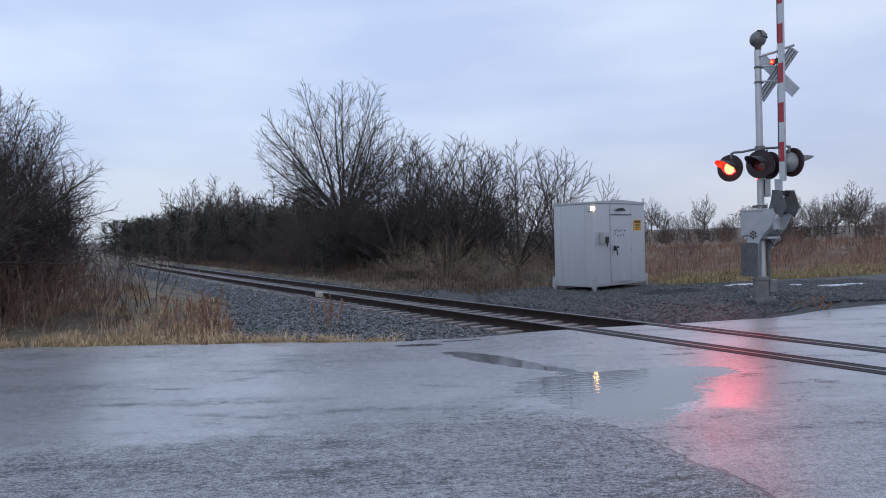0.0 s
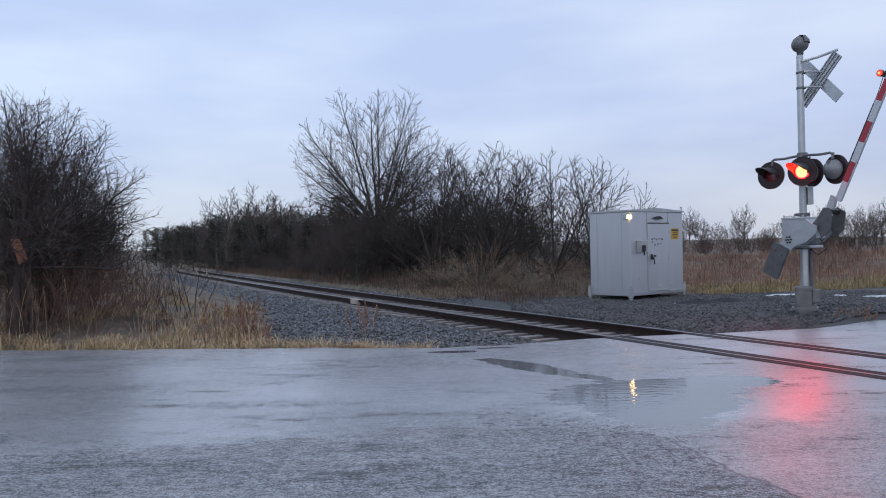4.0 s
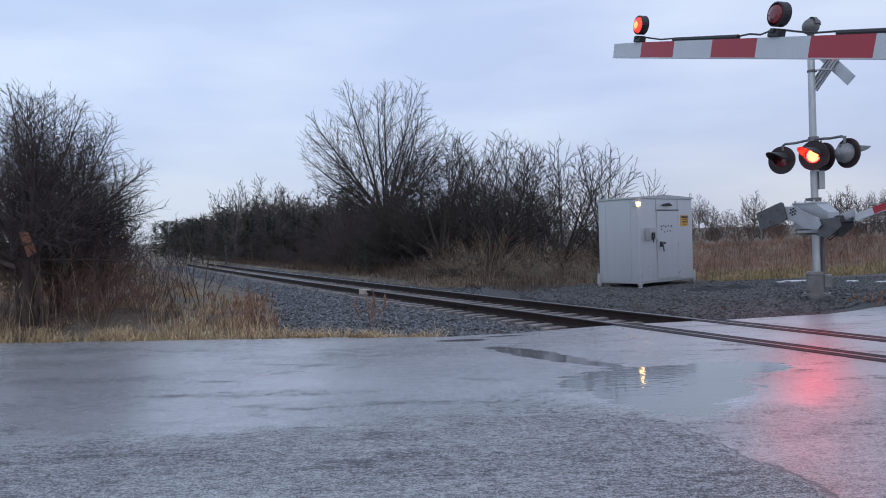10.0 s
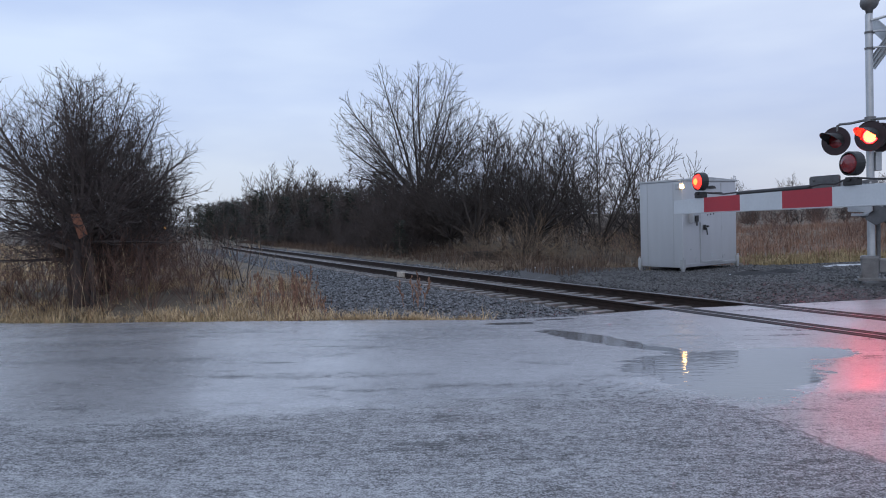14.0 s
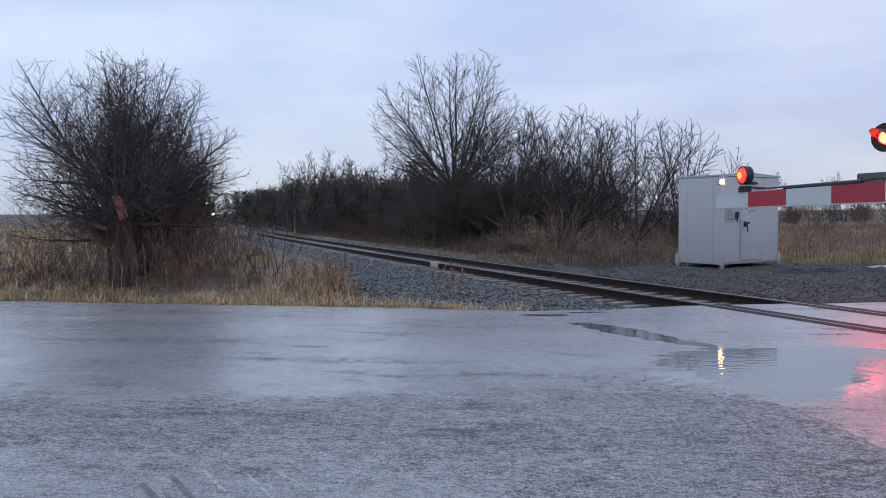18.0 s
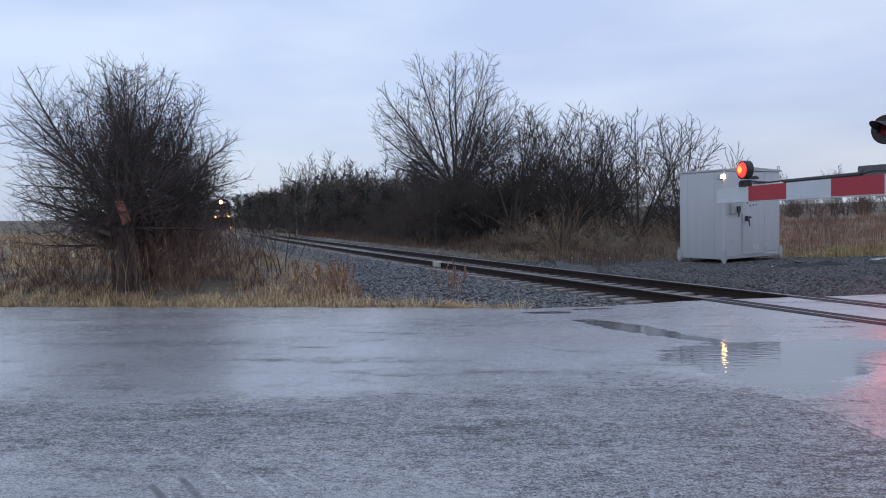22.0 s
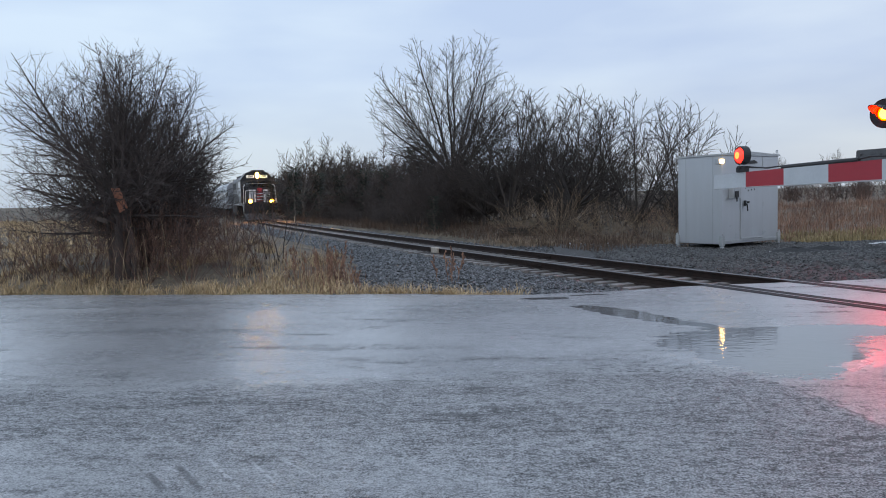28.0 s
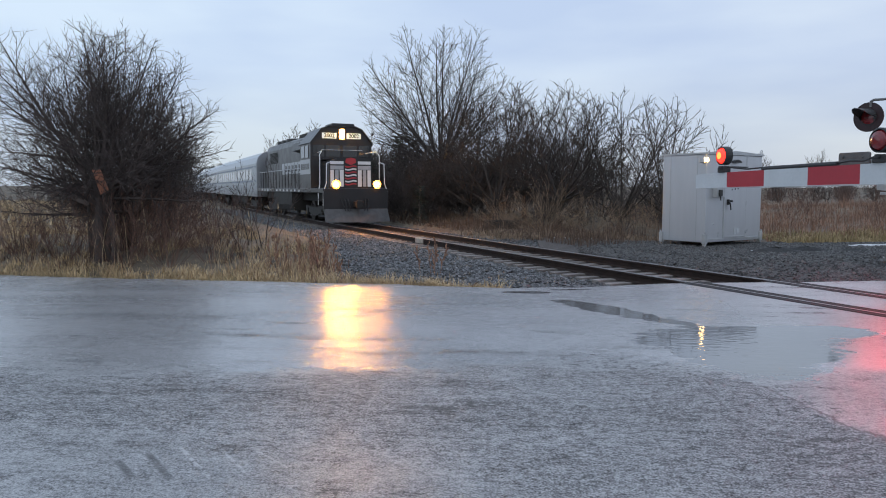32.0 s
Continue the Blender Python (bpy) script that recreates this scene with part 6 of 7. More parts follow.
def build_grass():
    rng = np.random.default_rng(31)

    def verge(r, n):
        x = r.uniform(-16, -0.2, n)
        c = 0.5 + 0.5 * np.sin(x * 2.3) * np.sin(x * 5.1 + 1)
        y = road_far(x) + 0.06 + np.abs(r.normal(0, 1.0, n)) * np.where(x > -3.0, 0.10 + 0.12 * c, 0.55)
        return x, y

    def bank(r, n):
        x = r.uniform(-17, -2.8, n)
        y = road_far(x) + r.uniform(0.3, 9.5, n)
        s, d = off_track(x, y)
        k = (d < verge_line(y) - 0.1) & (np.sin(x * 2.1) + np.sin(y * 1.7 + x) + r.normal(0, 0.7, n) > -0.2)
        return x[k], y[k]

    def green_edge(r, n):
        x = r.uniform(-18, -5, n)
        return x, road_far(x) + np.abs(r.normal(0.05, 0.45, n))

    def field(r, n):
        x = r.uniform(6, 46, n)
        y = 23.2 + 0.28 * (x - 8) + r.uniform(0, 26, n) ** 1.0
        return x, y

    def lawn(r, n):
        x = r.uniform(8.4, 34, n)
        return x, 22.4 + 0.27 * (x - 8) + r.uniform(0, 4.0, n)

    def edge_clump(r, n):
        c = r.integers(0, 9, n)
        cx = np.array([-4.1, -4.0, -3.7, -4.2, -3.9, -3.5, -4.3, -3.8, -2.9])[c]
        cy = np.array([13.4, 14.0, 13.1, 14.6, 14.3, 12.8, 15.0, 13.6, 12.6])[c]
        return cx + r.normal(0, 0.24, n), np.maximum(cy + r.normal(0, 0.3, n), road_far(cx) + 0.15)

    def line_side(r, n):
        s = r.uniform(9, 70, n)
        d = r.uniform(2.5, 6.5, n)
        p = np.interp(s, TS, TPHI)
        return np.interp(s, TS, TX) + d * np.cos(p), np.interp(s, TS, TY) - d * np.sin(p)

    def far_field(r, n):
        x = r.uniform(-70, -12, n)
        y = r.uniform(16, 70, n)
        s, d = off_track(x, y)
        k = d < -6
        return x[k], y[k]

    def tussocks(name, label, mat, centres, count, spread, h, w, bend, tall=None):
        """Separate clumps of blades with bare ground between them."""
        cx, cy = centres
        m = rng.integers(count[0], count[1], len(cx))
        size = rng.uniform(0.55, 1.25, len(cx))
        i = np.repeat(np.arange(len(cx)), m)
        x, y = cx[i] + rng.normal(0, spread, len(i)) * size[i], cy[i] + rng.normal(0, spread, len(i)) * size[i]
        y = np.maximum(y, road_far(x) + 0.05)
        v, f = blades(rng, x, y, ground_height(x, y) - 0.01, rng.uniform(h[0], h[1], len(i)) * size[i], w, bend, 3)
        tagged(mesh_object(name, v, f, mat), label, "grass", kind="stuff")

    def stalks(name, label, mat, x, y, h, lean, r, heads=0.0):
        """Single long dry stems, bowed over at the top."""
        segs = []
        for k in range(len(x)):
            a = rng.uniform(0, 6.283)
            p, bow = np.array([x[k], y[k], height_at(x[k], y[k]) - 0.05]), lean * rng.uniform(0.2, 1.0)
            n = 6
            for j in range(n):
                q = bow * ((j + 0.5) / n) ** 1.5
                e = np.array([math.cos(a) * math.sin(q), math.sin(a) * math.sin(q), math.cos(q)]) * h[k] / n
                segs.append((*p, *(p + e), r * (1 - 0.7 * j / n), r * (1 - 0.7 * (j + 1) / n)))
                p = p + e
            if rng.random() < heads:
                segs.append((*p, *(p + e * 0.9), r * 2.6, 0.0))
        v, f = prisms(segs)
        tagged(mesh_object(name, v, f, mat), label, "grass", kind="stuff")

    grass_patch("dry_grass", "pale straw grass along the asphalt edge", M_GRASS, rng, 15000, verge, (0.03, 0.13), 0.013, 1.2)
    tussocks("dry_tussocks", "clumps of pale straw grass along the asphalt edge", M_GRASS, verge(rng, 330), (12, 40), 0.09, (0.07, 0.28), 0.014, 1.5)
    tussocks("bank_tussocks", "clumps of bent dead grass on the bank", M_GRASS, bank(rng, 560), (14, 40), 0.10, (0.10, 0.34), 0.014, 1.5)
    tussocks("brown_tussocks", "dark brown clumps of dead weeds on the bank", M_DUFF, bank(rng, 170), (14, 40), 0.10, (0.12, 0.42), 0.014, 1.1)
    grass_patch("tall_dry_grass", "tall pale dead grass on the bank", M_GRASS, rng, 9000, bank, (0.08, 0.34), 0.012, 1.0, 3)
    grass_patch("brown_weeds", "rust brown dead weeds on the bank", M_WEED, rng, 4500, bank, (0.15, 0.55), 0.010, 0.9, 3)
    x = rng.uniform(-1.5, 6.2, 150)
    tussocks("fringe_grass", "tan and brown grass fringe at the thicket's foot", M_TAN, (x, yard_far(x) + rng.normal(0.7, 0.9, 150)), (10, 30), 0.16, (0.08, 0.36), 0.02, 1.4)
    x, y = bank(rng, 420)
    stalks("dry_stalks", "long pale dry stems standing in the weeds", M_STRAW, x, y, rng.uniform(0.5, 1.15, len(x)), 0.9, 0.0055, 0.35)
    x = np.array([-7.8, -7.3, -7.0, -9.7, -10.3, -6.3])
    stalks("long_reeds", "tall bowed straw-coloured reeds before the shrub", M_STRAW, x, road_far(x) + rng.uniform(0.35, 0.9, len(x)), rng.uniform(1.1, 1.8, len(x)), 0.6, 0.005)
    grass_patch("green_grass", "short green grass at the road edge", M_GREEN, rng, 9000, green_edge, (0.04, 0.12), 0.010, 0.8)
    grass_patch("field_weeds", "rust brown weeds over the field", M_WEED, rng, 34000, field, (0.2, 1.0), 0.022, 0.85, 3)
    grass_patch("rust_grass", "tall rust-coloured grass beside the ballast", M_WEED, rng, 240, edge_clump, (0.25, 0.8), 0.013, 0.45, 3)
    grass_patch("straw_tuft", "tall straw-coloured grass beside the ballast", M_GRASS, rng, 650, edge_clump, (0.12, 0.5), 0.013, 0.8, 3)
    grass_patch("field_grass", "yellow green grass at the field's edge", M_LAWN, rng, 26000, lawn, (0.12, 0.5), 0.03, 0.7)
    grass_patch("trackside_grass", "brown dead grass beneath the thicket", M_DUFF, rng, 22000, line_side, (0.15, 0.7), 0.02, 0.6)
    grass_patch("far_grass", "dry grass over the far field", M_GRASS, rng, 30000, far_field, (0.2, 0.5), 0.06, 0.9)


M_STRAW = material("dry_straw_stems", (0.44, 0.34, 0.22), 0.8, 0.0, (0.26, 0.19, 0.12), 3, 30, 0.0, island=0.4)
M_DUFF = material("dark_dead_weeds", (0.13, 0.085, 0.06), 0.85, 0.0, (0.06, 0.04, 0.03), 2, 30, 0.0, island=0.5)
M_LAWN = material("yellow_green_grass", (0.38, 0.29, 0.16), 0.85, 0.0, (0.20, 0.16, 0.08), 1, 20, 0.0, island=0.35)
build_grass()


# ---- small things by the line ----
def build_small_things():
    rng = np.random.default_rng(77)
    # the weathered board caught in the big shrub
    th = empty("wooden_board", pose(-7.98, 13.6, 1.77, 8, -17, -20), "weathered orange-brown board hung in the shrub", "board")
    bm = bmesh.new()
    extruded(bm, [(-0.11, -0.24), (0.12, -0.22), (0.11, 0.20), (-0.08, 0.26)], -0.012, 0.012)
    part("plank", bm, M_BOARD_RED, th)
    bm = bmesh.new()
    rod(bm, (0.0, 0.0, 0.22), (-0.10, 0.55, 0.42), 0.006, n=6)
    part("wire", bm, M_RUBBER, th)
    bm = bmesh.new()
    for dx, dy, r, h, lx in ((0.0, 0.0, 0.11, 2.1, 0.03), (0.15, 0.06, 0.08, 1.7, 0.14), (-0.13, 0.08, 0.07, 1.9, -0.18), (0.30, -0.03, 0.06, 0.95, 0.05)):
        at = Vector((dx, dy, -0.3))
        for j in range(6):
            to = Vector((dx + lx * (j + 1) / 6 + rng.normal(0, 0.02), dy + rng.normal(0, 0.02), -0.3 + (h + 0.3) * (j + 1) / 6))
            rod(bm, at, to, r * (1 - 0.09 * j), r * (1 - 0.09 * (j + 1)), 9)
            at = to
    ob = part("broken_tree", bm, M_TWIG)
    ob.matrix_basis = pose(-8.4, 14.2, height_at(-8.4, 14.2))
    tagged(ob, "dark broken stump with several stems inside the shrub", "tree")
    # old ties piled beyond the track
    for k, (dx, dz, turn) in enumerate(((0, 0, 8), (0.25, 0.0, 14), (0.1, 0.19, 2))):
        bm = bmesh.new()
        box(bm, -0.75, 0.75, -0.11, 0.11, 0.0, 0.18, 0.02)
        ob = part("old_tie", bm, M_UNDERWOOD)
        x, y = -0.15 + 0.3 * dx, 29.6 + dx
        ob.matrix_basis = pose(x, y, height_at(x, y) + dz, 0, 0, turn)
        tagged(ob, "dark discarded railway tie on the ground", "railway tie", "discarded ties")
    # rust-red weed stalks in the ballast
    for k, (x, y, h) in enumerate(((-1.60, 14.7, 0.75), (-3.35, 13.6, 0.55), (-3.9, 14.8, 0.8), (-4.3, 15.6, 0.9), (-4.0, 14.2, 0.7), (-4.7, 14.4, 0.8), (8.6, 14.75, 0.35), (8.35, 14.65, 0.25))):
        s, t = fan(rng, h, 0.0, 5, radians(16 if h > 0.4 else 60), (9, 4), 0.010, 0.0048, wig=0.05, lift=0.06, reach=0.16, angle=0.5)
        ob = plant("dead_weed", "dry rust-brown weed stalk in the gravel", "weed", M_WEED, s, t, 0.8, 0.024, rng, "dead weeds", tuft_mat=M_WEED)
        ob.matrix_basis = pose(x, y, max(height_at(x, y), -0.06), 0, 0, 40 * k)
    # remnants of snow
    for k, (x, y, r) in enumerate(((10.4, 21.9, 0.30), (11.0, 21.95, 0.36), (11.8, 21.2, 0.22), (12.6, 20.6, 0.38), (13.4, 20.9, 0.3), (9.9, 21.6, 0.12), (1.9, 24.2, 0.06), (2.3, 23.9, 0.05), (2.8, 24.0, 0.05), (1.6, 24.3, 0.04), (6.3, 19.3, 0.06))):
        bm = bmesh.new()
        n = 14
        z = float(yard_height(np.array([x]), np.array([y]))[0]) if x > 1.2 else -0.10
        ring = []
        for j in range(n):
            a = 2 * math.pi * j / n
            q = r * rng.uniform(0.45, 1.1)
            ring.append(bm.verts.new((1.5 * q * math.cos(a), 0.55 * q * math.sin(a), -0.03)))
        mid = [bm.verts.new((v.co.x * 0.6, v.co.y * 0.6, 0.012 + rng.uniform(0, 0.012))) for v in ring]
        for j in range(n):
            bm.faces.new((ring[j], ring[(j + 1) % n], mid[(j + 1) % n], mid[j]))
        bm.faces.new(mid)
        ob = part("snow_patch", bm, M_SNOW)
        ob.matrix_basis = pose(x, y, z + 0.02)
        tagged(ob, "thin dirty remnant of snow on gravel", "snow patch", "snow remnants")
    # low dark heaps of spoil beside the signal house
    for x, y, rx, ry, h in HEAPS:
        n, m = 22, 6
        vs, fs = [], []
        for a in range(m):
            f = a / (m - 1)
            for b in range(n):
                q = 2 * math.pi * b / n
                w = f * (1 + 0.18 * math.sin(2 * q + x) + rng.uniform(-0.08, 0.08))
                vs.append((rx * w * math.cos(q), ry * w * math.sin(q), h * (math.cos(min(1.0, f) * math.pi) * 0.5 + 0.5) * rng.uniform(0.8, 1.1) - 0.06 * f))
        for a in range(m - 1):
            for b in range(n):
                fs.append((a * n + b, a * n + (b + 1) % n, (a + 1) * n + (b + 1) % n, (a + 1) * n + b))
        ob = mesh_object("spoil_mound", vs, fs, M_SPOIL, smooth=True)
        ob.matrix_basis = pose(x, y, float(yard_height(np.array([x]), np.array([y]))[0]) + 0.0)
        tagged(ob, "low black heap of wet spoil on gravel", "spoil heap", "spoil heaps")
    # bolted joints on the rails
    for s0, side in ((13.7, -1), (7.4, -1), (9.4, 1)):
        x, y, p = on_track(s0, 0.7525 * side)
        th = empty("rail_joint", pose(x, y, 0, 0, 0, -math.degrees(p)), "bolted steel joint bar on the rail", "rail joint", "rail joints")
        for q in (-1, 1):
            bm = bmesh.new()
            box(bm, 0.02 * q - 0.012, 0.02 * q + 0.012, -0.42, 0.42, -0.14, -0.05, 0.006)
            part("joint_bar", bm, M_RAIL, th)
            for j in range(6):
                bm = bmesh.new()
                rod(bm, (0.03 * q, -0.35 + 0.14 * j, -0.095), (0.06 * q, -0.35 + 0.14 * j, -0.095), 0.018, n=6)
                part("bolt", bm, M_RAIL, th)
    # pale insulated clamp on the near rail
    x, y, p = on_track(13.6, -0.7525)
    bm = bmesh.new()
    box(bm, -0.10, 0.10, -0.28, 0.28, -0.16, 0.012, 0.02)
    ob = part("rail_clamp", bm, M_CLAMP)
    ob.matrix_basis = pose(x, y, 0.0, 0, 0, -math.degrees(p))
    tagged(ob, "pale worn clamp box on the near rail", "rail clamp")


HEAPS = ((6.9, 19.3, 1.05, 1.5, 0.13), (8.0, 20.1, 0.8, 1.0, 0.11), (9.3, 20.2, 0.9, 0.8, 0.05))
M_SPOIL = material("wet_black_spoil", (0.032, 0.032, 0.034), 0.75, 0.0, (0.014, 0.014, 0.015), 5, 28, 0.8, spec=0.25)
M_UNDERWOOD = material("rotten_dark_wood", (0.05, 0.042, 0.036), 0.8, 0.0, (0.02, 0.017, 0.015), 4, 40, 0.4)
M_BOARD_RED = material("orange_weathered_wood", (0.40, 0.17, 0.10), 0.8, 0.0, (0.24, 0.10, 0.07), 9, 60, 0.2)
M_CLAMP = material("pale_weathered_plastic", (0.50, 0.44, 0.38), 0.7, 0.0, (0.30, 0.26, 0.22), 7, 60, 0.2)
build_small_things()


# ---- the train ----
M_TRAIN_BLACK = material("glossy_black_enamel", (0.022, 0.022, 0.025), 0.35, 0.0, (0.014, 0.014, 0.015), 2, 40, 0.03)
M_TRAIN_GREY = material("silver_grey_enamel", (0.42, 0.44, 0.47), 0.4, 0.1, (0.32, 0.34, 0.37), 2, 40, 0.03)
M_TRAIN_WHITE = material("white_enamel", (0.74, 0.75, 0.77), 0.4, 0.0, (0.66, 0.67, 0.69), 2, 40, 0.02)
M_TRAIN_RED = material("red_enamel", (0.42, 0.04, 0.05), 0.4, 0.0, (0.36, 0.03, 0.04), 2, 40, 0.02)
M_STAINLESS = material("stainless_steel", (0.46, 0.48, 0.51), 0.36, 0.85, (0.36, 0.38, 0.41), 1.5, 30, 0.03)
M_BLUE_BAND = material("grey_blue_enamel", (0.16, 0.20, 0.27), 0.4, 0.0, (0.13, 0.17, 0.23), 2, 40, 0.02)
M_UNDER = material("sooty_iron", (0.035, 0.033, 0.032), 0.7, 0.3, (0.02, 0.019, 0.018), 5, 60, 0.2)
M_PLOW = material("worn_grey_iron", (0.10, 0.10, 0.105), 0.6, 0.3, (0.06, 0.06, 0.062), 5, 60, 0.2)
M_GLASS = material("dark_window_glass", (0.015, 0.018, 0.02), 0.06, 0.0, (0.012, 0.014, 0.016), 2, 30, 0.0, coat=0.6)
M_WHEEL = material("dark_wheel_steel", (0.09, 0.08, 0.075), 0.5, 0.8, (0.05, 0.045, 0.04), 5, 50, 0.1)
M_HEADLAMP = material("burning_headlamp", (1.0, 0.85, 0.6), 0.3, 0.0, None, 5, 40, 0.0, glow=2000.0, glow_colour=(1.0, 0.42, 0.08))
M_DITCH = material("burning_ditch_lamp", (1.0, 0.8, 0.5), 0.3, 0.0, None, 5, 40, 0.0, glow=600.0, glow_colour=(1.0, 0.31, 0.038))
# orange glow for surfaces added round the lamps as their glare halo
M_LAMP_HALO = material("glowing_lamp_halo", (0.9, 0.6, 0.2), 0.3, 0.0, None, 5, 40, 0.0, glow=9.0, glow_colour=(1.0, 0.36, 0.04))
M_BOARD = material("lit_number_board", (0.85, 0.83, 0.76), 0.4, 0.0, (0.8, 0.78, 0.7), 3, 40, 0.0, glow=0.55, glow_colour=(1.0, 0.92, 0.8))


def lettering(text, size, mat, parent, m):
    """Raised letters in the built-in face, as one mesh."""
    cu = bpy.data.curves.new("lettering", "FONT")
    cu.body, cu.size, cu.extrude, cu.align_x, cu.align_y = text, size, 0.004, "CENTER", "CENTER"
    cu.offset = size * 0.03
    tmp = bpy.data.objects.new("lettering", cu)
    scene.collection.objects.link(tmp)
    me = bpy.data.meshes.new_from_object(tmp.evaluated_get(bpy.context.evaluated_depsgraph_get()))
    scene.collection.objects.unlink(tmp)
    bpy.data.objects.remove(tmp)
    me.materials.clear()
    me.materials.append(mat)
    ob = new("lettering", me)
    ob.parent, ob.matrix_basis = parent, m
    return ob


def wheelset(parent, y, r):
    bm = bmesh.new()
    ax = Matrix.Rotation(radians(90), 4, "Y")
    for sx in (-1, 1):
        mm = Matrix.Translation((0.7525 * sx, 0, 0)) @ ax
        lathe(bm, [(0.0, -0.05), (r * 0.35, -0.06), (r * 0.8, -0.03), (r * 0.86, -0.065), (r, -0.065), (r, 0.06), (r * 0.86, 0.065), (r * 0.8, 0.02), (r * 0.35, 0.07), (0.0, 0.08)], 28, mm)
        for k in range(5):
            a = 2 * math.pi * k / 5
            rod(bm, (0.80 * sx, 0.55 * r * math.cos(a), 0.55 * r * math.sin(a)), (0.84 * sx, 0.55 * r * math.cos(a), 0.55 * r * math.sin(a)), 0.05, n=6)
    rod(bm, (-0.75, 0, 0), (0.75, 0, 0), 0.09, n=12)
    ob = part("wheelset", bm, M_WHEEL, parent, "pair of dark steel wheels on an axle")
    ob.matrix_basis = pose(0, y, r)
    return ob


def truck(parent, y, base, r):
    """A bogie: side frames, springs and two wheelsets."""
    sets = []
    for sx in (-1, 1):
        bm = bmesh.new()
        m = Matrix.Translation((1.02 * sx, y, 0)) @ Matrix.Rotation(radians(90), 4, "Z")
        h = base / 2
        vs = extruded(bm, [(-h - 0.45, 0.55), (-h + 0.3, 0.45), (-0.5, 0.32), (0.5, 0.32), (h - 0.3, 0.45), (h + 0.45, 0.55), (h + 0.4, 0.78), (0.6, 0.72), (-0.6, 0.72), (-h - 0.4, 0.78)], -0.07, 0.07)
        for o in (-h, h):
            vs += box(bm, o - 0.17, o + 0.17, -0.12, 0.12, 0.36, 0.66, 0.02)
        for o in (-0.35, 0.0, 0.35):
            vs += rod(bm, (o, 0.02, 0.34), (o, 0.02, 0.66), 0.09, n=10)
        bmesh.ops.transform(bm, matrix=m, verts=bm.verts[:])
        part("side_frame", bm, M_UNDER, parent)
    for o in (-base / 2, base / 2):
        sets.append((wheelset(parent, y + o, r), y + o, r))
    return sets


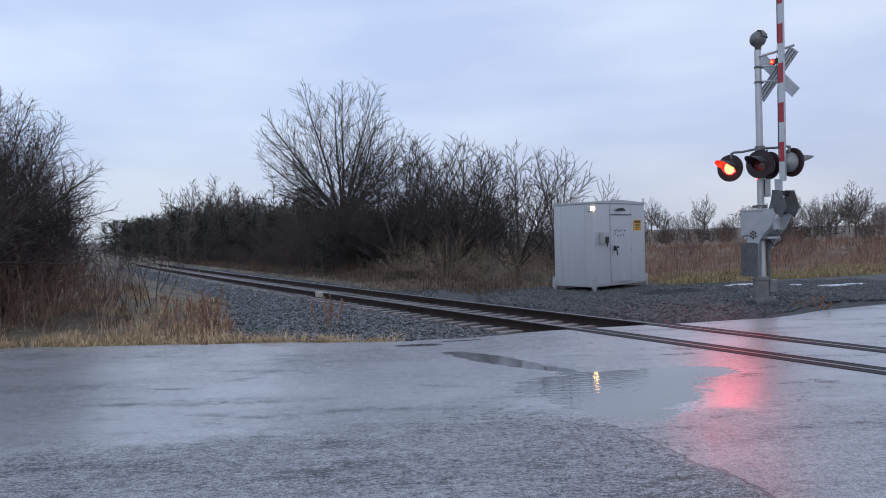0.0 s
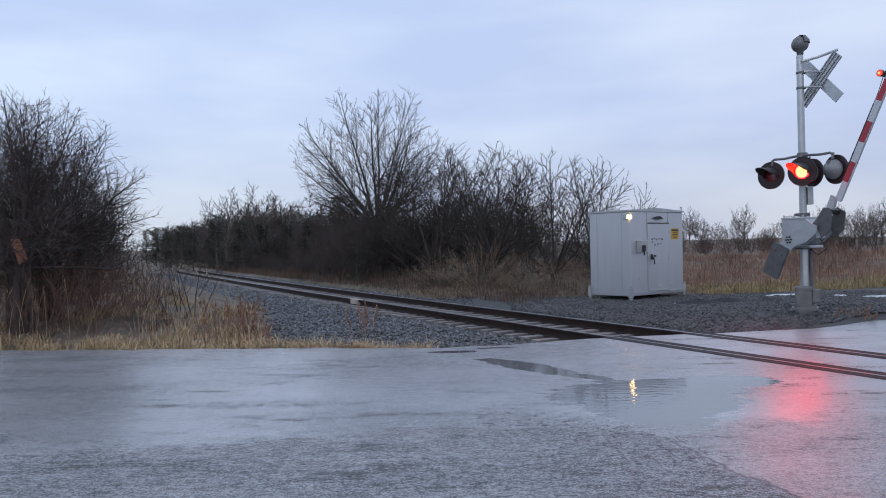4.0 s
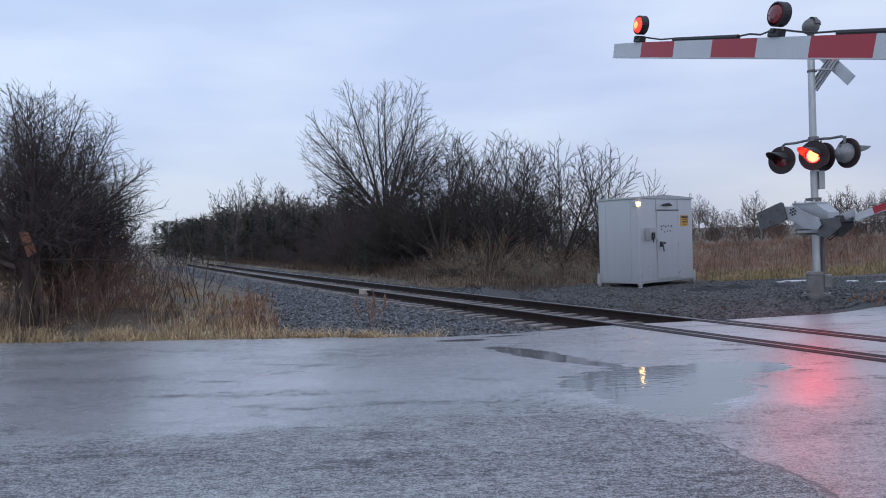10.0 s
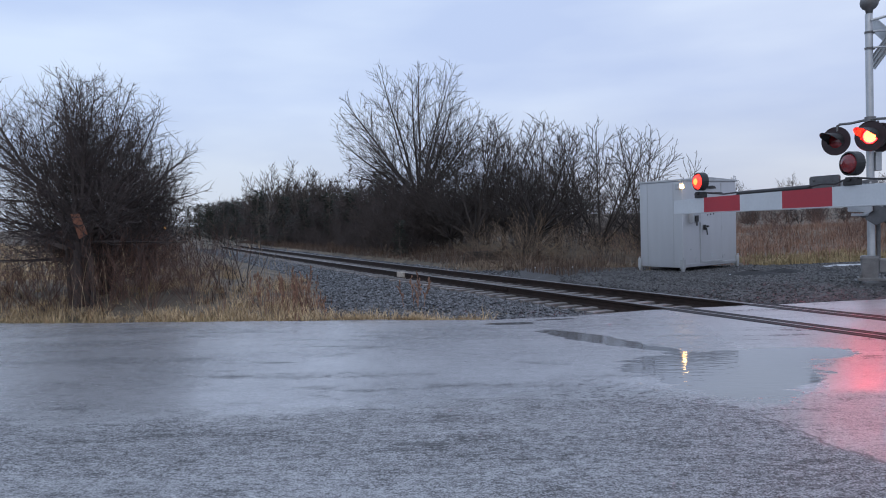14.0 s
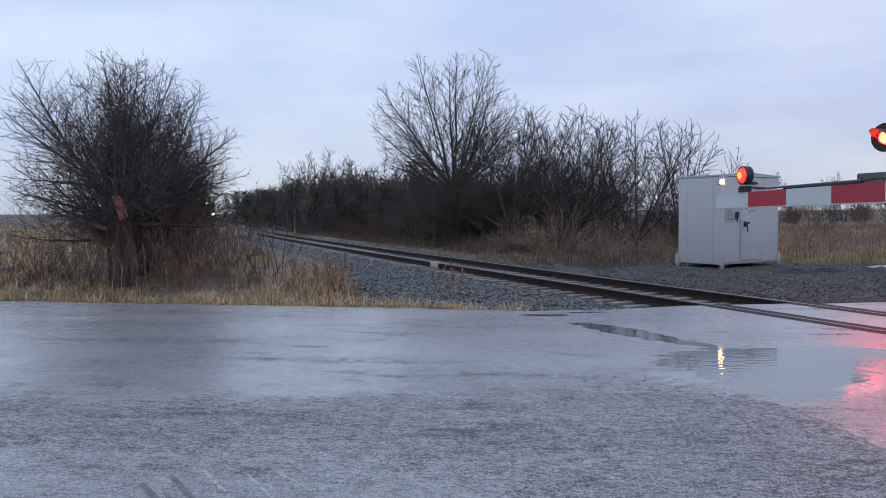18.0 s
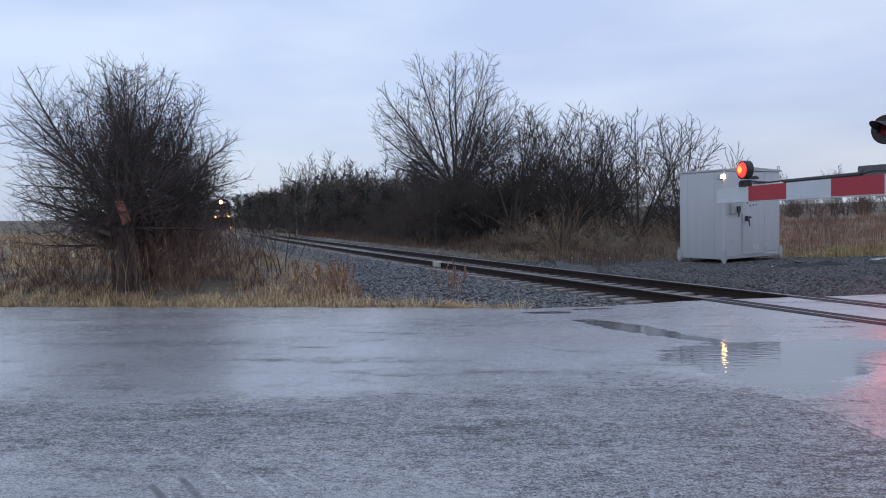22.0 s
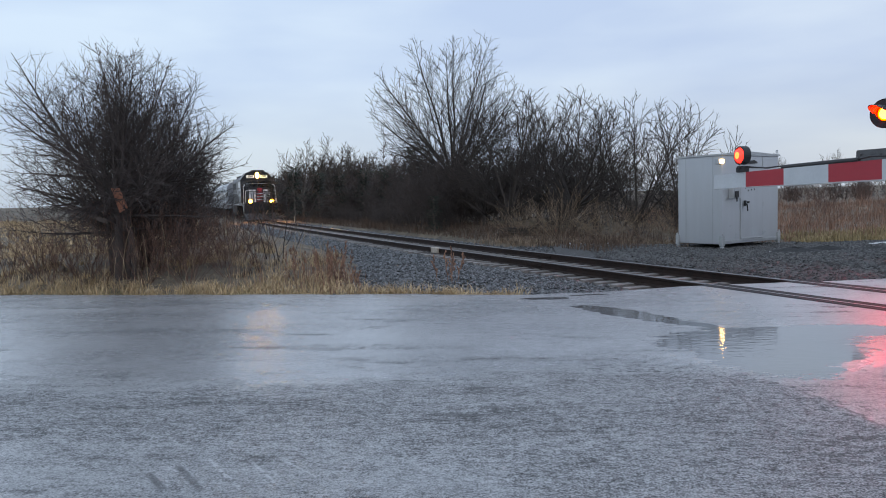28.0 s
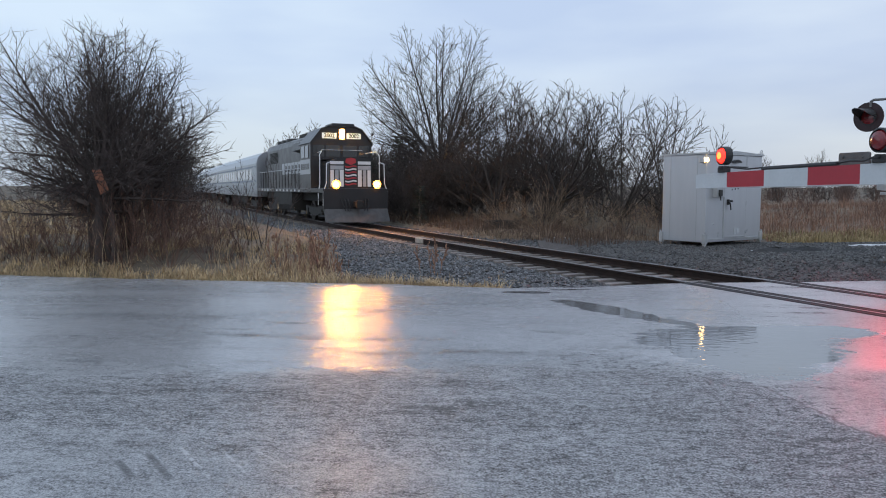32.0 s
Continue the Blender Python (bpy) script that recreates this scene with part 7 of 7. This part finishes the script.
def build_locomotive():
    th = empty("locomotive", pose(0, 0, 0), "black and silver diesel locomotive with burning headlamps", "locomotive")
    P = lambda name, bm, mat, label="", parent=th, smooth=False: part(name, bm, mat, parent, label, smooth)
    # frame, deck and end plates
    bm = bmesh.new()
    box(bm, -1.52, 1.52, -17.6, -0.25, 1.42, 1.62, 0.02)
    P("deck", bm, M_TRAIN_BLACK)
    bm = bmesh.new()
    box(bm, -0.9, 0.9, -17.2, -0.6, 1.0, 1.42, 0.03)
    P("frame", bm, M_UNDER)
    bm = bmesh.new()
    extruded(bm, [(-1.5, 0.62), (1.5, 0.62), (1.52, 1.60), (-1.52, 1.60)], -0.32, -0.24)
    P("pilot_plate", bm, M_TRAIN_BLACK)
    bm = bmesh.new()
    vs = [bm.verts.new(p) for p in ((-1.48, -0.22, 0.70), (0, -0.10, 0.70), (1.48, -0.22, 0.70), (-1.50, 0.10, 0.12), (0, 0.34, 0.12), (1.50, 0.10, 0.12), (-1.48, -0.30, 0.70), (0, -0.20, 0.70), (1.48, -0.30, 0.70), (-1.50, 0.02, 0.12), (0, 0.26, 0.12), (1.50, 0.02, 0.12))]
    for q in ((0, 3, 4, 1), (1, 4, 5, 2), (6, 7, 10, 9), (7, 8, 11, 10), (0, 1, 7, 6), (1, 2, 8, 7), (3, 9, 10, 4), (4, 10, 11, 5), (0, 6, 9, 3), (2, 5, 11, 8)):
        bm.faces.new([vs[i] for i in q])
    bmesh.ops.recalc_face_normals(bm, faces=bm.faces[:])
    P("snow_plow", bm, M_PLOW, "worn grey snow plow blade")
    bm = bmesh.new()
    box(bm, -0.16, 0.16, -0.3, 0.28, 0.78, 1.04, 0.03)
    box(bm, -0.13, 0.17, 0.28, 0.42, 0.72, 1.08, 0.04)
    P("coupler", bm, M_UNDER)
    for x in (-0.55, -0.4, 0.4, 0.55, 0.7):
        bm = bmesh.new()
        bent(bm, [Vector((x, -0.24, 1.15)), Vector((x, -0.08, 1.05)), Vector((x * 0.9, 0.02, 0.78)), Vector((x * 0.8, 0.0, 0.62))], 0.022, 6)
        P("air_hose", bm, M_RUBBER)
    # low nose
    bm = bmesh.new()
    extruded(bm, [(-1.02, 1.62), (1.02, 1.62), (1.02, 2.70), (0.92, 2.90), (0.55, 2.98), (-0.55, 2.98), (-0.92, 2.90), (-1.02, 2.70)], -2.55, -1.05)
    nose = P("nose", bm, M_TRAIN_BLACK)
    for sx in (-1, 1):
        for k, (a, b, z0, z1, mat) in enumerate(((0.34, 0.96, 2.72, 2.86, M_TRAIN_WHITE), (0.34, 0.96, 2.48, 2.66, M_TRAIN_GREY), (0.34, 0.52, 1.70, 2.46, M_TRAIN_WHITE), (0.58, 0.74, 1.70, 2.46, M_TRAIN_GREY), (0.80, 0.96, 1.70, 2.46, M_TRAIN_WHITE))):
            bm = bmesh.new()
            box(bm, min(a * sx, b * sx), max(a * sx, b * sx), -1.046, -1.040, z0, z1)
            P("painted_stripe", bm, mat, parent=nose)
    for k in range(7):
        bm = bmesh.new()
        z = 1.78 + 0.135 * k
        n = 8
        top = [bm.verts.new((-0.27 + 0.54 * i / n, -1.038, z + 0.066 + 0.025 * math.sin(i * 0.8))) for i in range(n + 1)]
        low = [bm.verts.new((-0.27 + 0.54 * i / n, -1.038, z + 0.025 * math.sin(i * 0.8))) for i in range(n + 1)]
        for i in range(n):
            bm.faces.new((low[i], low[i + 1], top[i + 1], top[i]))
        P("painted_stripe", bm, M_TRAIN_RED if k % 2 == 0 else M_TRAIN_WHITE, parent=nose)
    bm = bmesh.new()
    extruded(bm, [(-0.26, 2.80), (0.0, 2.68), (0.26, 2.80), (0.22, 2.98), (0.0, 3.03), (-0.22, 2.98)], -1.05, -1.02)
    P("herald", bm, M_TRAIN_RED, "red herald plate", parent=nose)
    # cab
    cab_out = [(-1.50, 1.62), (1.50, 1.62), (1.50, 3.78), (0.98, 4.42), (0.62, 4.55), (-0.62, 4.55), (-0.98, 4.42), (-1.50, 3.78)]
    bm = bmesh.new()
    extruded(bm, cab_out, -4.75, -2.55)
    cab = P("cab", bm, M_TRAIN_BLACK)
    bm = bmesh.new()
    extruded(bm, [(-1.56, 3.76), (-1.0, 4.45), (-0.63, 4.59), (0.63, 4.59), (1.0, 4.45), (1.56, 3.76), (1.53, 3.74), (0.98, 4.425), (0.62, 4.555), (-0.62, 4.555), (-0.98, 4.425), (-1.53, 3.74)], -4.85, -2.42)
    P("cab_roof", bm, M_TRAIN_BLACK)
    bm = bmesh.new()
    box(bm, -0.70, 0.42, -3.9, -2.7, 4.585, 4.72, 0.03)
    P("roof_unit", bm, M_TRAIN_BLACK)
    # front windows and their frames
    for x0, x1 in ((-1.38, -0.86), (-0.76, -0.06), (0.06, 0.76), (0.86, 1.38)):
        bm = bmesh.new()
        box(bm, x0, x1, -2.55, -2.535, 3.12, 3.66, 0.004)
        P("window", bm, M_GLASS, "dark cab window", parent=cab)
    bm = bmesh.new()
    box(bm, -1.0, 1.0, -2.546, -2.44, 3.42, 3.45, 0.004)
    P("sun_visor", bm, M_TRAIN_GREY, parent=cab)
    bm = bmesh.new()
    for z in (3.0,):
        box(bm, -1.02, 1.02, -2.60, -1.9, 2.965, 2.995, 0.004)
    P("nose_cap", bm, M_TRAIN_BLACK)
    # number boards, either side of the headlamp
    for x in (-0.60, 0.60):
        bm = bmesh.new()
        box(bm, x - 0.35, x + 0.35, -2.55, -2.50, 3.98, 4.24, 0.02)
        nb = P("number_board", bm, M_BOARD, "lit white number board", parent=cab)
        lettering("2002", 0.26, M_BLACK, nb, Matrix.Translation((x, -2.494, 4.11)) @ Matrix.Rotation(radians(180), 4, "Z") @ Matrix.Rotation(radians(90), 4, "X"))
    bm = bmesh.new()
    box(bm, -0.16, 0.16, -2.55, -2.46, 3.92, 4.46, 0.05)
    hl = P("headlamp", bm, M_TRAIN_BLACK, parent=cab)
    # added glow plate behind the lenses, widens the headlamp glare
    bm = bmesh.new()
    box(bm, -0.135, 0.135, -2.462, -2.454, 3.95, 4.43, 0.003)
    P("halo_plate", bm, M_LAMP_HALO, "glowing plate standing in for the headlamp halo", parent=hl)
    for z in (4.08, 4.31):
        bm = bmesh.new()
        lathe(bm, [(0.0, 0.0), (0.095, 0.0), (0.095, -0.02), (0.0, -0.03)], 20, Matrix.Translation((0, -2.43, z)) @ Matrix.Rotation(radians(-90), 4, "X"))
        P("headlamp_lens", bm, M_HEADLAMP, "burning headlamp lens", parent=hl)
    for sx in (-1, 1):
        bm = bmesh.new()
        lathe(bm, [(0.0, -0.16), (0.09, -0.14), (0.14, 0.0), (0.145, 0.02), (0.125, 0.02), (0.12, 0.0)], 20, Matrix.Translation((0.95 * sx, -0.16, 1.80)) @ Matrix.Rotation(radians(-90), 4, "X"))
        rod(bm, (0.95 * sx, -0.22, 1.60), (0.95 * sx, -0.22, 1.72), 0.03)
        dl = P("ditch_lamp", bm, M_TRAIN_BLACK)
        bm = bmesh.new()
        lathe(bm, [(0.118, 0.0), (0.185, 0.035), (0.195, 0.03), (0.14, -0.01)], 24, Matrix.Translation((0.95 * sx, -0.15, 1.80)) @ Matrix.Rotation(radians(-90), 4, "X"))
        P("halo_rim", bm, M_LAMP_HALO, "glowing orange rim standing in for the lamp halo", parent=dl)
        bm = bmesh.new()
        lathe(bm, [(0.0, 0.02), (0.08, 0.012), (0.118, 0.0)], 20, Matrix.Translation((0.95 * sx, -0.155, 1.80)) @ Matrix.Rotation(radians(-90), 4, "X"))
        P("ditch_lamp_lens", bm, M_DITCH, "burning ditch lamp lens", parent=dl)
    # cab sides
    for sx in (-1, 1):
        x = 1.50 * sx
        bm = bmesh.new()
        box(bm, min(x, x + 0.012 * sx), max(x, x + 0.012 * sx), -4.70, -2.62, 2.30, 3.0, 0.0)
        P("side_panel", bm, M_TRAIN_GREY, "silver grey side panel", parent=cab)
        for y0, y1 in ((-4.45, -3.75), (-3.62, -2.95)):
            bm = bmesh.new()
            box(bm, min(x, x + 0.02 * sx), max(x, x + 0.02 * sx), y0, y1, 3.08, 3.66, 0.004)
            P("window", bm, M_GLASS, "dark cab window", parent=cab)
        for k, (y0, y1, z0) in enumerate(((-4.5, -4.15, 2.52), (-4.05, -3.7, 2.52), (-3.6, -3.3, 2.52), (-3.2, -2.85, 2.52))):
            bm = bmesh.new()
            box(bm, min(x + 0.013 * sx, x + 0.017 * sx), max(x + 0.013 * sx, x + 0.017 * sx), y0, y1, z0, z0 + 0.28)
            P("painted_bar", bm, M_TRAIN_BLACK, parent=cab)
    # long hood with doors, vents and fans
    bm = bmesh.new()
    extruded(bm, [(-0.92, 1.62), (0.92, 1.62), (0.92, 3.95), (0.80, 4.25), (0.5, 4.38), (-0.5, 4.38), (-0.80, 4.25), (-0.92, 3.95)], -17.0, -4.76)
    hood = P("long_hood", bm, M_TRAIN_BLACK)
    for sx in (-1, 1):
        x = 0.92 * sx
        for k in range(13):
            y = -5.2 - 0.88 * k
            bm = bmesh.new()
            box(bm, min(x, x + 0.02 * sx), max(x, x + 0.02 * sx), y - 0.80, y, 1.75, 3.05, 0.004)
            dr = P("hood_door", bm, M_TRAIN_BLACK, parent=hood)
            if k < 8:
                bm = bmesh.new()
                box(bm, min(x + 0.021 * sx, x + 0.024 * sx), max(x + 0.021 * sx, x + 0.024 * sx), y - 0.80, y, 2.42, 3.05)
                P("painted_band", bm, M_TRAIN_GREY, parent=dr)
            if k in (1, 2, 3, 4, 5, 6):
                bm = bmesh.new()
                box(bm, min(x + 0.0245 * sx, x + 0.028 * sx), max(x + 0.0245 * sx, x + 0.028 * sx), y - 0.66, y - 0.16, 2.56, 2.90)
                P("painted_bar", bm, M_TRAIN_BLACK, parent=dr)
        for y0, y1 in ((-7.2, -5.2), (-15.8, -13.4)):
            bm = bmesh.new()
            for j in range(9):
                box(bm, min(x, x + 0.05 * sx), max(x, x + 0.05 * sx), y0, y1, 3.15 + 0.075 * j, 3.19 + 0.075 * j)
            P("louvre", bm, M_UNDER, parent=hood)
        bm = bmesh.new()
        extruded(bm, [(0.9 * sx, 3.5), (1.28 * sx, 3.6), (1.25 * sx, 3.98), (0.9 * sx, 4.1)], -7.6, -5.0)
        P("blower_duct", bm, M_TRAIN_BLACK, parent=hood)
    for y in (-6.0, -12.2, -13.6, -15.0):
        bm = bmesh.new()
        lathe(bm, [(0.62, 4.36), (0.62, 4.52), (0.54, 4.56), (0.15, 4.57), (0.0, 4.57)], 24, Matrix.Translation((0, y, 0)))
        P("roof_fan", bm, M_TRAIN_BLACK, parent=hood)
    bm = bmesh.new()
    box(bm, -0.3, 0.3, -10.2, -8.6, 4.36, 4.66, 0.04)
    P("exhaust_stack", bm, M_UNDER, parent=hood)
    bm = bmesh.new()
    for k, x in enumerate((-0.12, 0.0, 0.12)):
        rod(bm, (x, -4.3, 4.70), (x, -3.75 - 0.1 * k, 4.70), 0.03, 0.065, 10)
    box(bm, -0.16, 0.16, -4.1, -4.0, 4.585, 4.67, 0.01)
    P("horn", bm, M_UNDER)
    # walkway edge marks and handrails
    for sx in (-1, 1):
        for k in range(14):
            bm = bmesh.new()
            y = -5.2 - 0.85 * k
            rod(bm, (1.47 * sx, y, 1.62), (1.47 * sx, y, 2.62), 0.018, n=6)
            P("stanchion", bm, M_TRAIN_BLACK)
        bm = bmesh.new()
        bent(bm, [Vector((1.47 * sx, -4.9, 2.62)), Vector((1.47 * sx, -16.4, 2.62))], 0.018, 6)
        P("handrail", bm, M_TRAIN_GREY)
        for k in range(12):
            bm = bmesh.new()
            y = -4.9 - 0.95 * k
            box(bm, min(1.52 * sx, 1.535 * sx), max(1.52 * sx, 1.535 * sx), y - 0.28, y, 1.46, 1.56)
            P("edge_mark", bm, M_TRAIN_WHITE)
        # white front corner rails
        x = 1.50 * sx
        bm = bmesh.new()
        bent(bm, [Vector((x, -0.30, 0.85)), Vector((x, -0.26, 1.45)), Vector((x - 0.14 * sx, -0.26, 1.85)), Vector((x - 0.16 * sx, -0.26, 2.72)), Vector((x - 0.35 * sx, -0.28, 2.80)), Vector((x - 0.42 * sx, -0.30, 2.74))], 0.021, 8)
        P("grab_rail", bm, M_TRAIN_WHITE, "white end handrail")
        bm = bmesh.new()
        bent(bm, [Vector((x, -1.20, 0.85)), Vector((x, -1.16, 1.45)), Vector((x - 0.08 * sx, -1.16, 1.85)), Vector((x - 0.08 * sx, -1.16, 3.15)), Vector((x - 0.20 * sx, -1.25, 3.32)), Vector((x - 0.34 * sx, -2.5, 3.30))], 0.021, 8)
        P("grab_rail", bm, M_TRAIN_WHITE, "white cab handrail")
        for k, z in enumerate((0.50, 0.80, 1.10)):
            bm = bmesh.new()
            box(bm, min(1.10 * sx, 1.52 * sx), max(1.10 * sx, 1.52 * sx), -1.15, -0.40, z, z + 0.03)
            P("step", bm, M_UNDER)
        bm = bmesh.new()
        extruded(bm, [(-1.22, 0.45), (-0.32, 0.45), (-0.32, 1.42), (-1.22, 1.42)], 0.0, 0.03)
        bmesh.ops.transform(bm, matrix=Matrix.Translation((1.08 * sx, 0, 0)) @ Matrix.Rotation(radians(90), 4, "Z"), verts=bm.verts[:])
        P("step_well", bm, M_UNDER)
    bm = bmesh.new()
    extruded(bm, [(-1.35, 0.45), (1.35, 0.45), (1.5, 0.75), (1.5, 1.40), (-1.5, 1.40), (-1.5, 0.75)], -11.4, -6.8)
    P("fuel_tank", bm, M_UNDER)
    for sx in (-1, 1):
        bm = bmesh.new()
        rod(bm, (1.2 * sx, -12.6, 1.15), (1.2 * sx, -11.5, 1.15), 0.2, n=14)
        P("air_reservoir", bm, M_UNDER)
    sets = truck(th, -3.6, 2.74, 0.508) + truck(th, -14.0, 2.74, 0.508)
    return th, sets


def build_coach():
    th = empty("passenger_coach", pose(0, 0, 0), "stainless steel passenger coach with dark windows", "train car", "coaches")
    L0 = 25.9
    side = [(-1.5, 1.05), (-1.52, 1.6), (-1.52, 3.30), (-1.40, 3.72), (-1.05, 4.02), (-0.55, 4.16), (0, 4.20)]
    out = side + [(-x, z) for x, z in side[-2::-1]]
    bm = bmesh.new()
    extruded(bm, out, -L0, 0)
    part("shell", bm, M_STAINLESS, th)
    for sx in (-1, 1):
        x = 1.52 * sx
        for k in range(14):
            y = -2.2 - 1.6 * k
            bm = bmesh.new()
            box(bm, min(x, x + 0.012 * sx), max(x, x + 0.012 * sx), y - 1.2, y, 2.22, 2.95, 0.003)
            part("window", bm, M_GLASS, th, "dark coach window")
        for z0, z1 in ((2.04, 2.16), (3.02, 3.14)):
            bm = bmesh.new()
            box(bm, min(x, x + 0.010 * sx), max(x, x + 0.010 * sx), -L0 + 0.3, -0.3, z0, z1)
            part("belt_band", bm, M_BLUE_BAND, th)
        for j in range(6):
            bm = bmesh.new()
            z = 1.2 + 0.135 * j
            rod(bm, (x, -L0 + 0.3, z), (x, -0.3, z), 0.035, n=6)
            part("flute", bm, M_STAINLESS, th)
        bm = bmesh.new()
        box(bm, min(x, x + 0.015 * sx), max(x, x + 0.015 * sx), -1.6, -0.75, 1.25, 3.1, 0.01)
        part("door", bm, M_STAINLESS, th)
    bm = bmesh.new()
    box(bm, -1.1, 1.1, -17, -8, 0.45, 1.05, 0.05)
    part("underframe_box", bm, M_UNDER, th)
    bm = bmesh.new()
    box(bm, -0.55, 0.55, 0.0, 0.35, 1.15, 3.5, 0.04)
    part("gangway", bm, M_UNDER, th)
    truck(th, -4.2, 2.6, 0.457)
    truck(th, -L0 + 4.2, 2.6, 0.457)
    return th


loco, loco_wheels = build_locomotive()
coach = build_coach()
cars = [(coach, 18.6), (copy_thing(coach, pose(0, 0, 0)), 45.4), (copy_thing(coach, pose(0, 0, 0)), 72.2)]


# ---- what moves ----
def train_s(t):
    u = 32.0 - t
    return 24.07 + 8.828 * u + 0.00374 * u * u


def flash_rows(base, lit_first, spans, axis="Z"):
    """Half turns of a lens at each change between lit and dark."""
    ang = 0.0 if lit_first else 180.0
    rows = [(0.0, base @ Matrix.Rotation(radians(ang), 4, axis))]
    for t in spans:
        start, whole = t - 1.0 / FPS, round(t)
        if start < whole < start + 3.0 / FPS:
            start = whole if t >= whole else whole - 3.0 / FPS
        for k in range(4):
            rows.append((start + k / FPS, base @ Matrix.Rotation(radians(ang + 60.0 * k), 4, axis)))
        ang += 180.0
    rows.append((32.0, base @ Matrix.Rotation(radians(ang), 4, axis)))
    return rows


def motions():
    on = [0.75 + 1.215 * k for k in range(26)]
    changes = [0.067] + sorted([t for t in on if t < 31.9] + [t + 0.59 for t in on if t + 0.59 < 31.9])
    walk(far_lens["A"], flash_rows(Matrix.Identity(4), True, changes))
    walk(far_lens["B"], flash_rows(Matrix.Identity(4), False, changes))
    for ln, m in near_arm_lens + far_arm_lens:
        walk(ln, flash_rows(m, True, changes))
    far_angle = [(0.0, 90), (1.55, 90), (2.0, 87), (2.5, 81.5), (3.0, 75.2), (3.5, 69.8), (4.5, 58.5), (6.0, 43), (7.5, 33), (9.0, 24), (10.5, 14.5), (12.0, 6.0), (13.0, 2.5), (14.2, 0.0), (32.0, 0.0)]
    near_angle = [(0.0, 90), (1.55, 90), (3.0, 73), (4.5, 56), (6.0, 41), (7.5, 29), (9.0, 19.8), (10.0, 13.91), (10.5, 11.1), (11.0, 8.47), (11.5, 5.9), (12.0, 3.7), (12.5, 1.95), (13.0, 0.9), (13.7, -0.2), (14.4, -0.76), (32.0, -0.76)]
    walk(far_arm, [(t, far_base @ Matrix.Rotation(radians(-a), 4, "Y") @ Matrix.Translation((0, 0, -0.34))) for t, a in far_angle])
    walk(near_arm, [(t, near_base @ Matrix.Rotation(radians(-a), 4, "Y")) for t, a in near_angle])
    for ob, back in [(loco, 0.0)] + cars:
        rows = []
        for k in range(33):
            t = 1.0 * k
            s = train_s(t) - 1.2 + back
            x, y, p = on_track(s)
            rows.append((t, pose(x, y, 0.006, 0, 0, 180 - math.degrees(p))))
        walk(ob, rows)
    s32 = train_s(32.0)
    for ob, y, r in loco_wheels:
        rows = []
        for k in range(0, 481):
            t = k / 15.0
            rows.append((t, Matrix.Translation((0, y, r)) @ Matrix.Rotation(-(s32 - train_s(t)) / r , 4, "X")))
        walk(ob, rows)


motions()
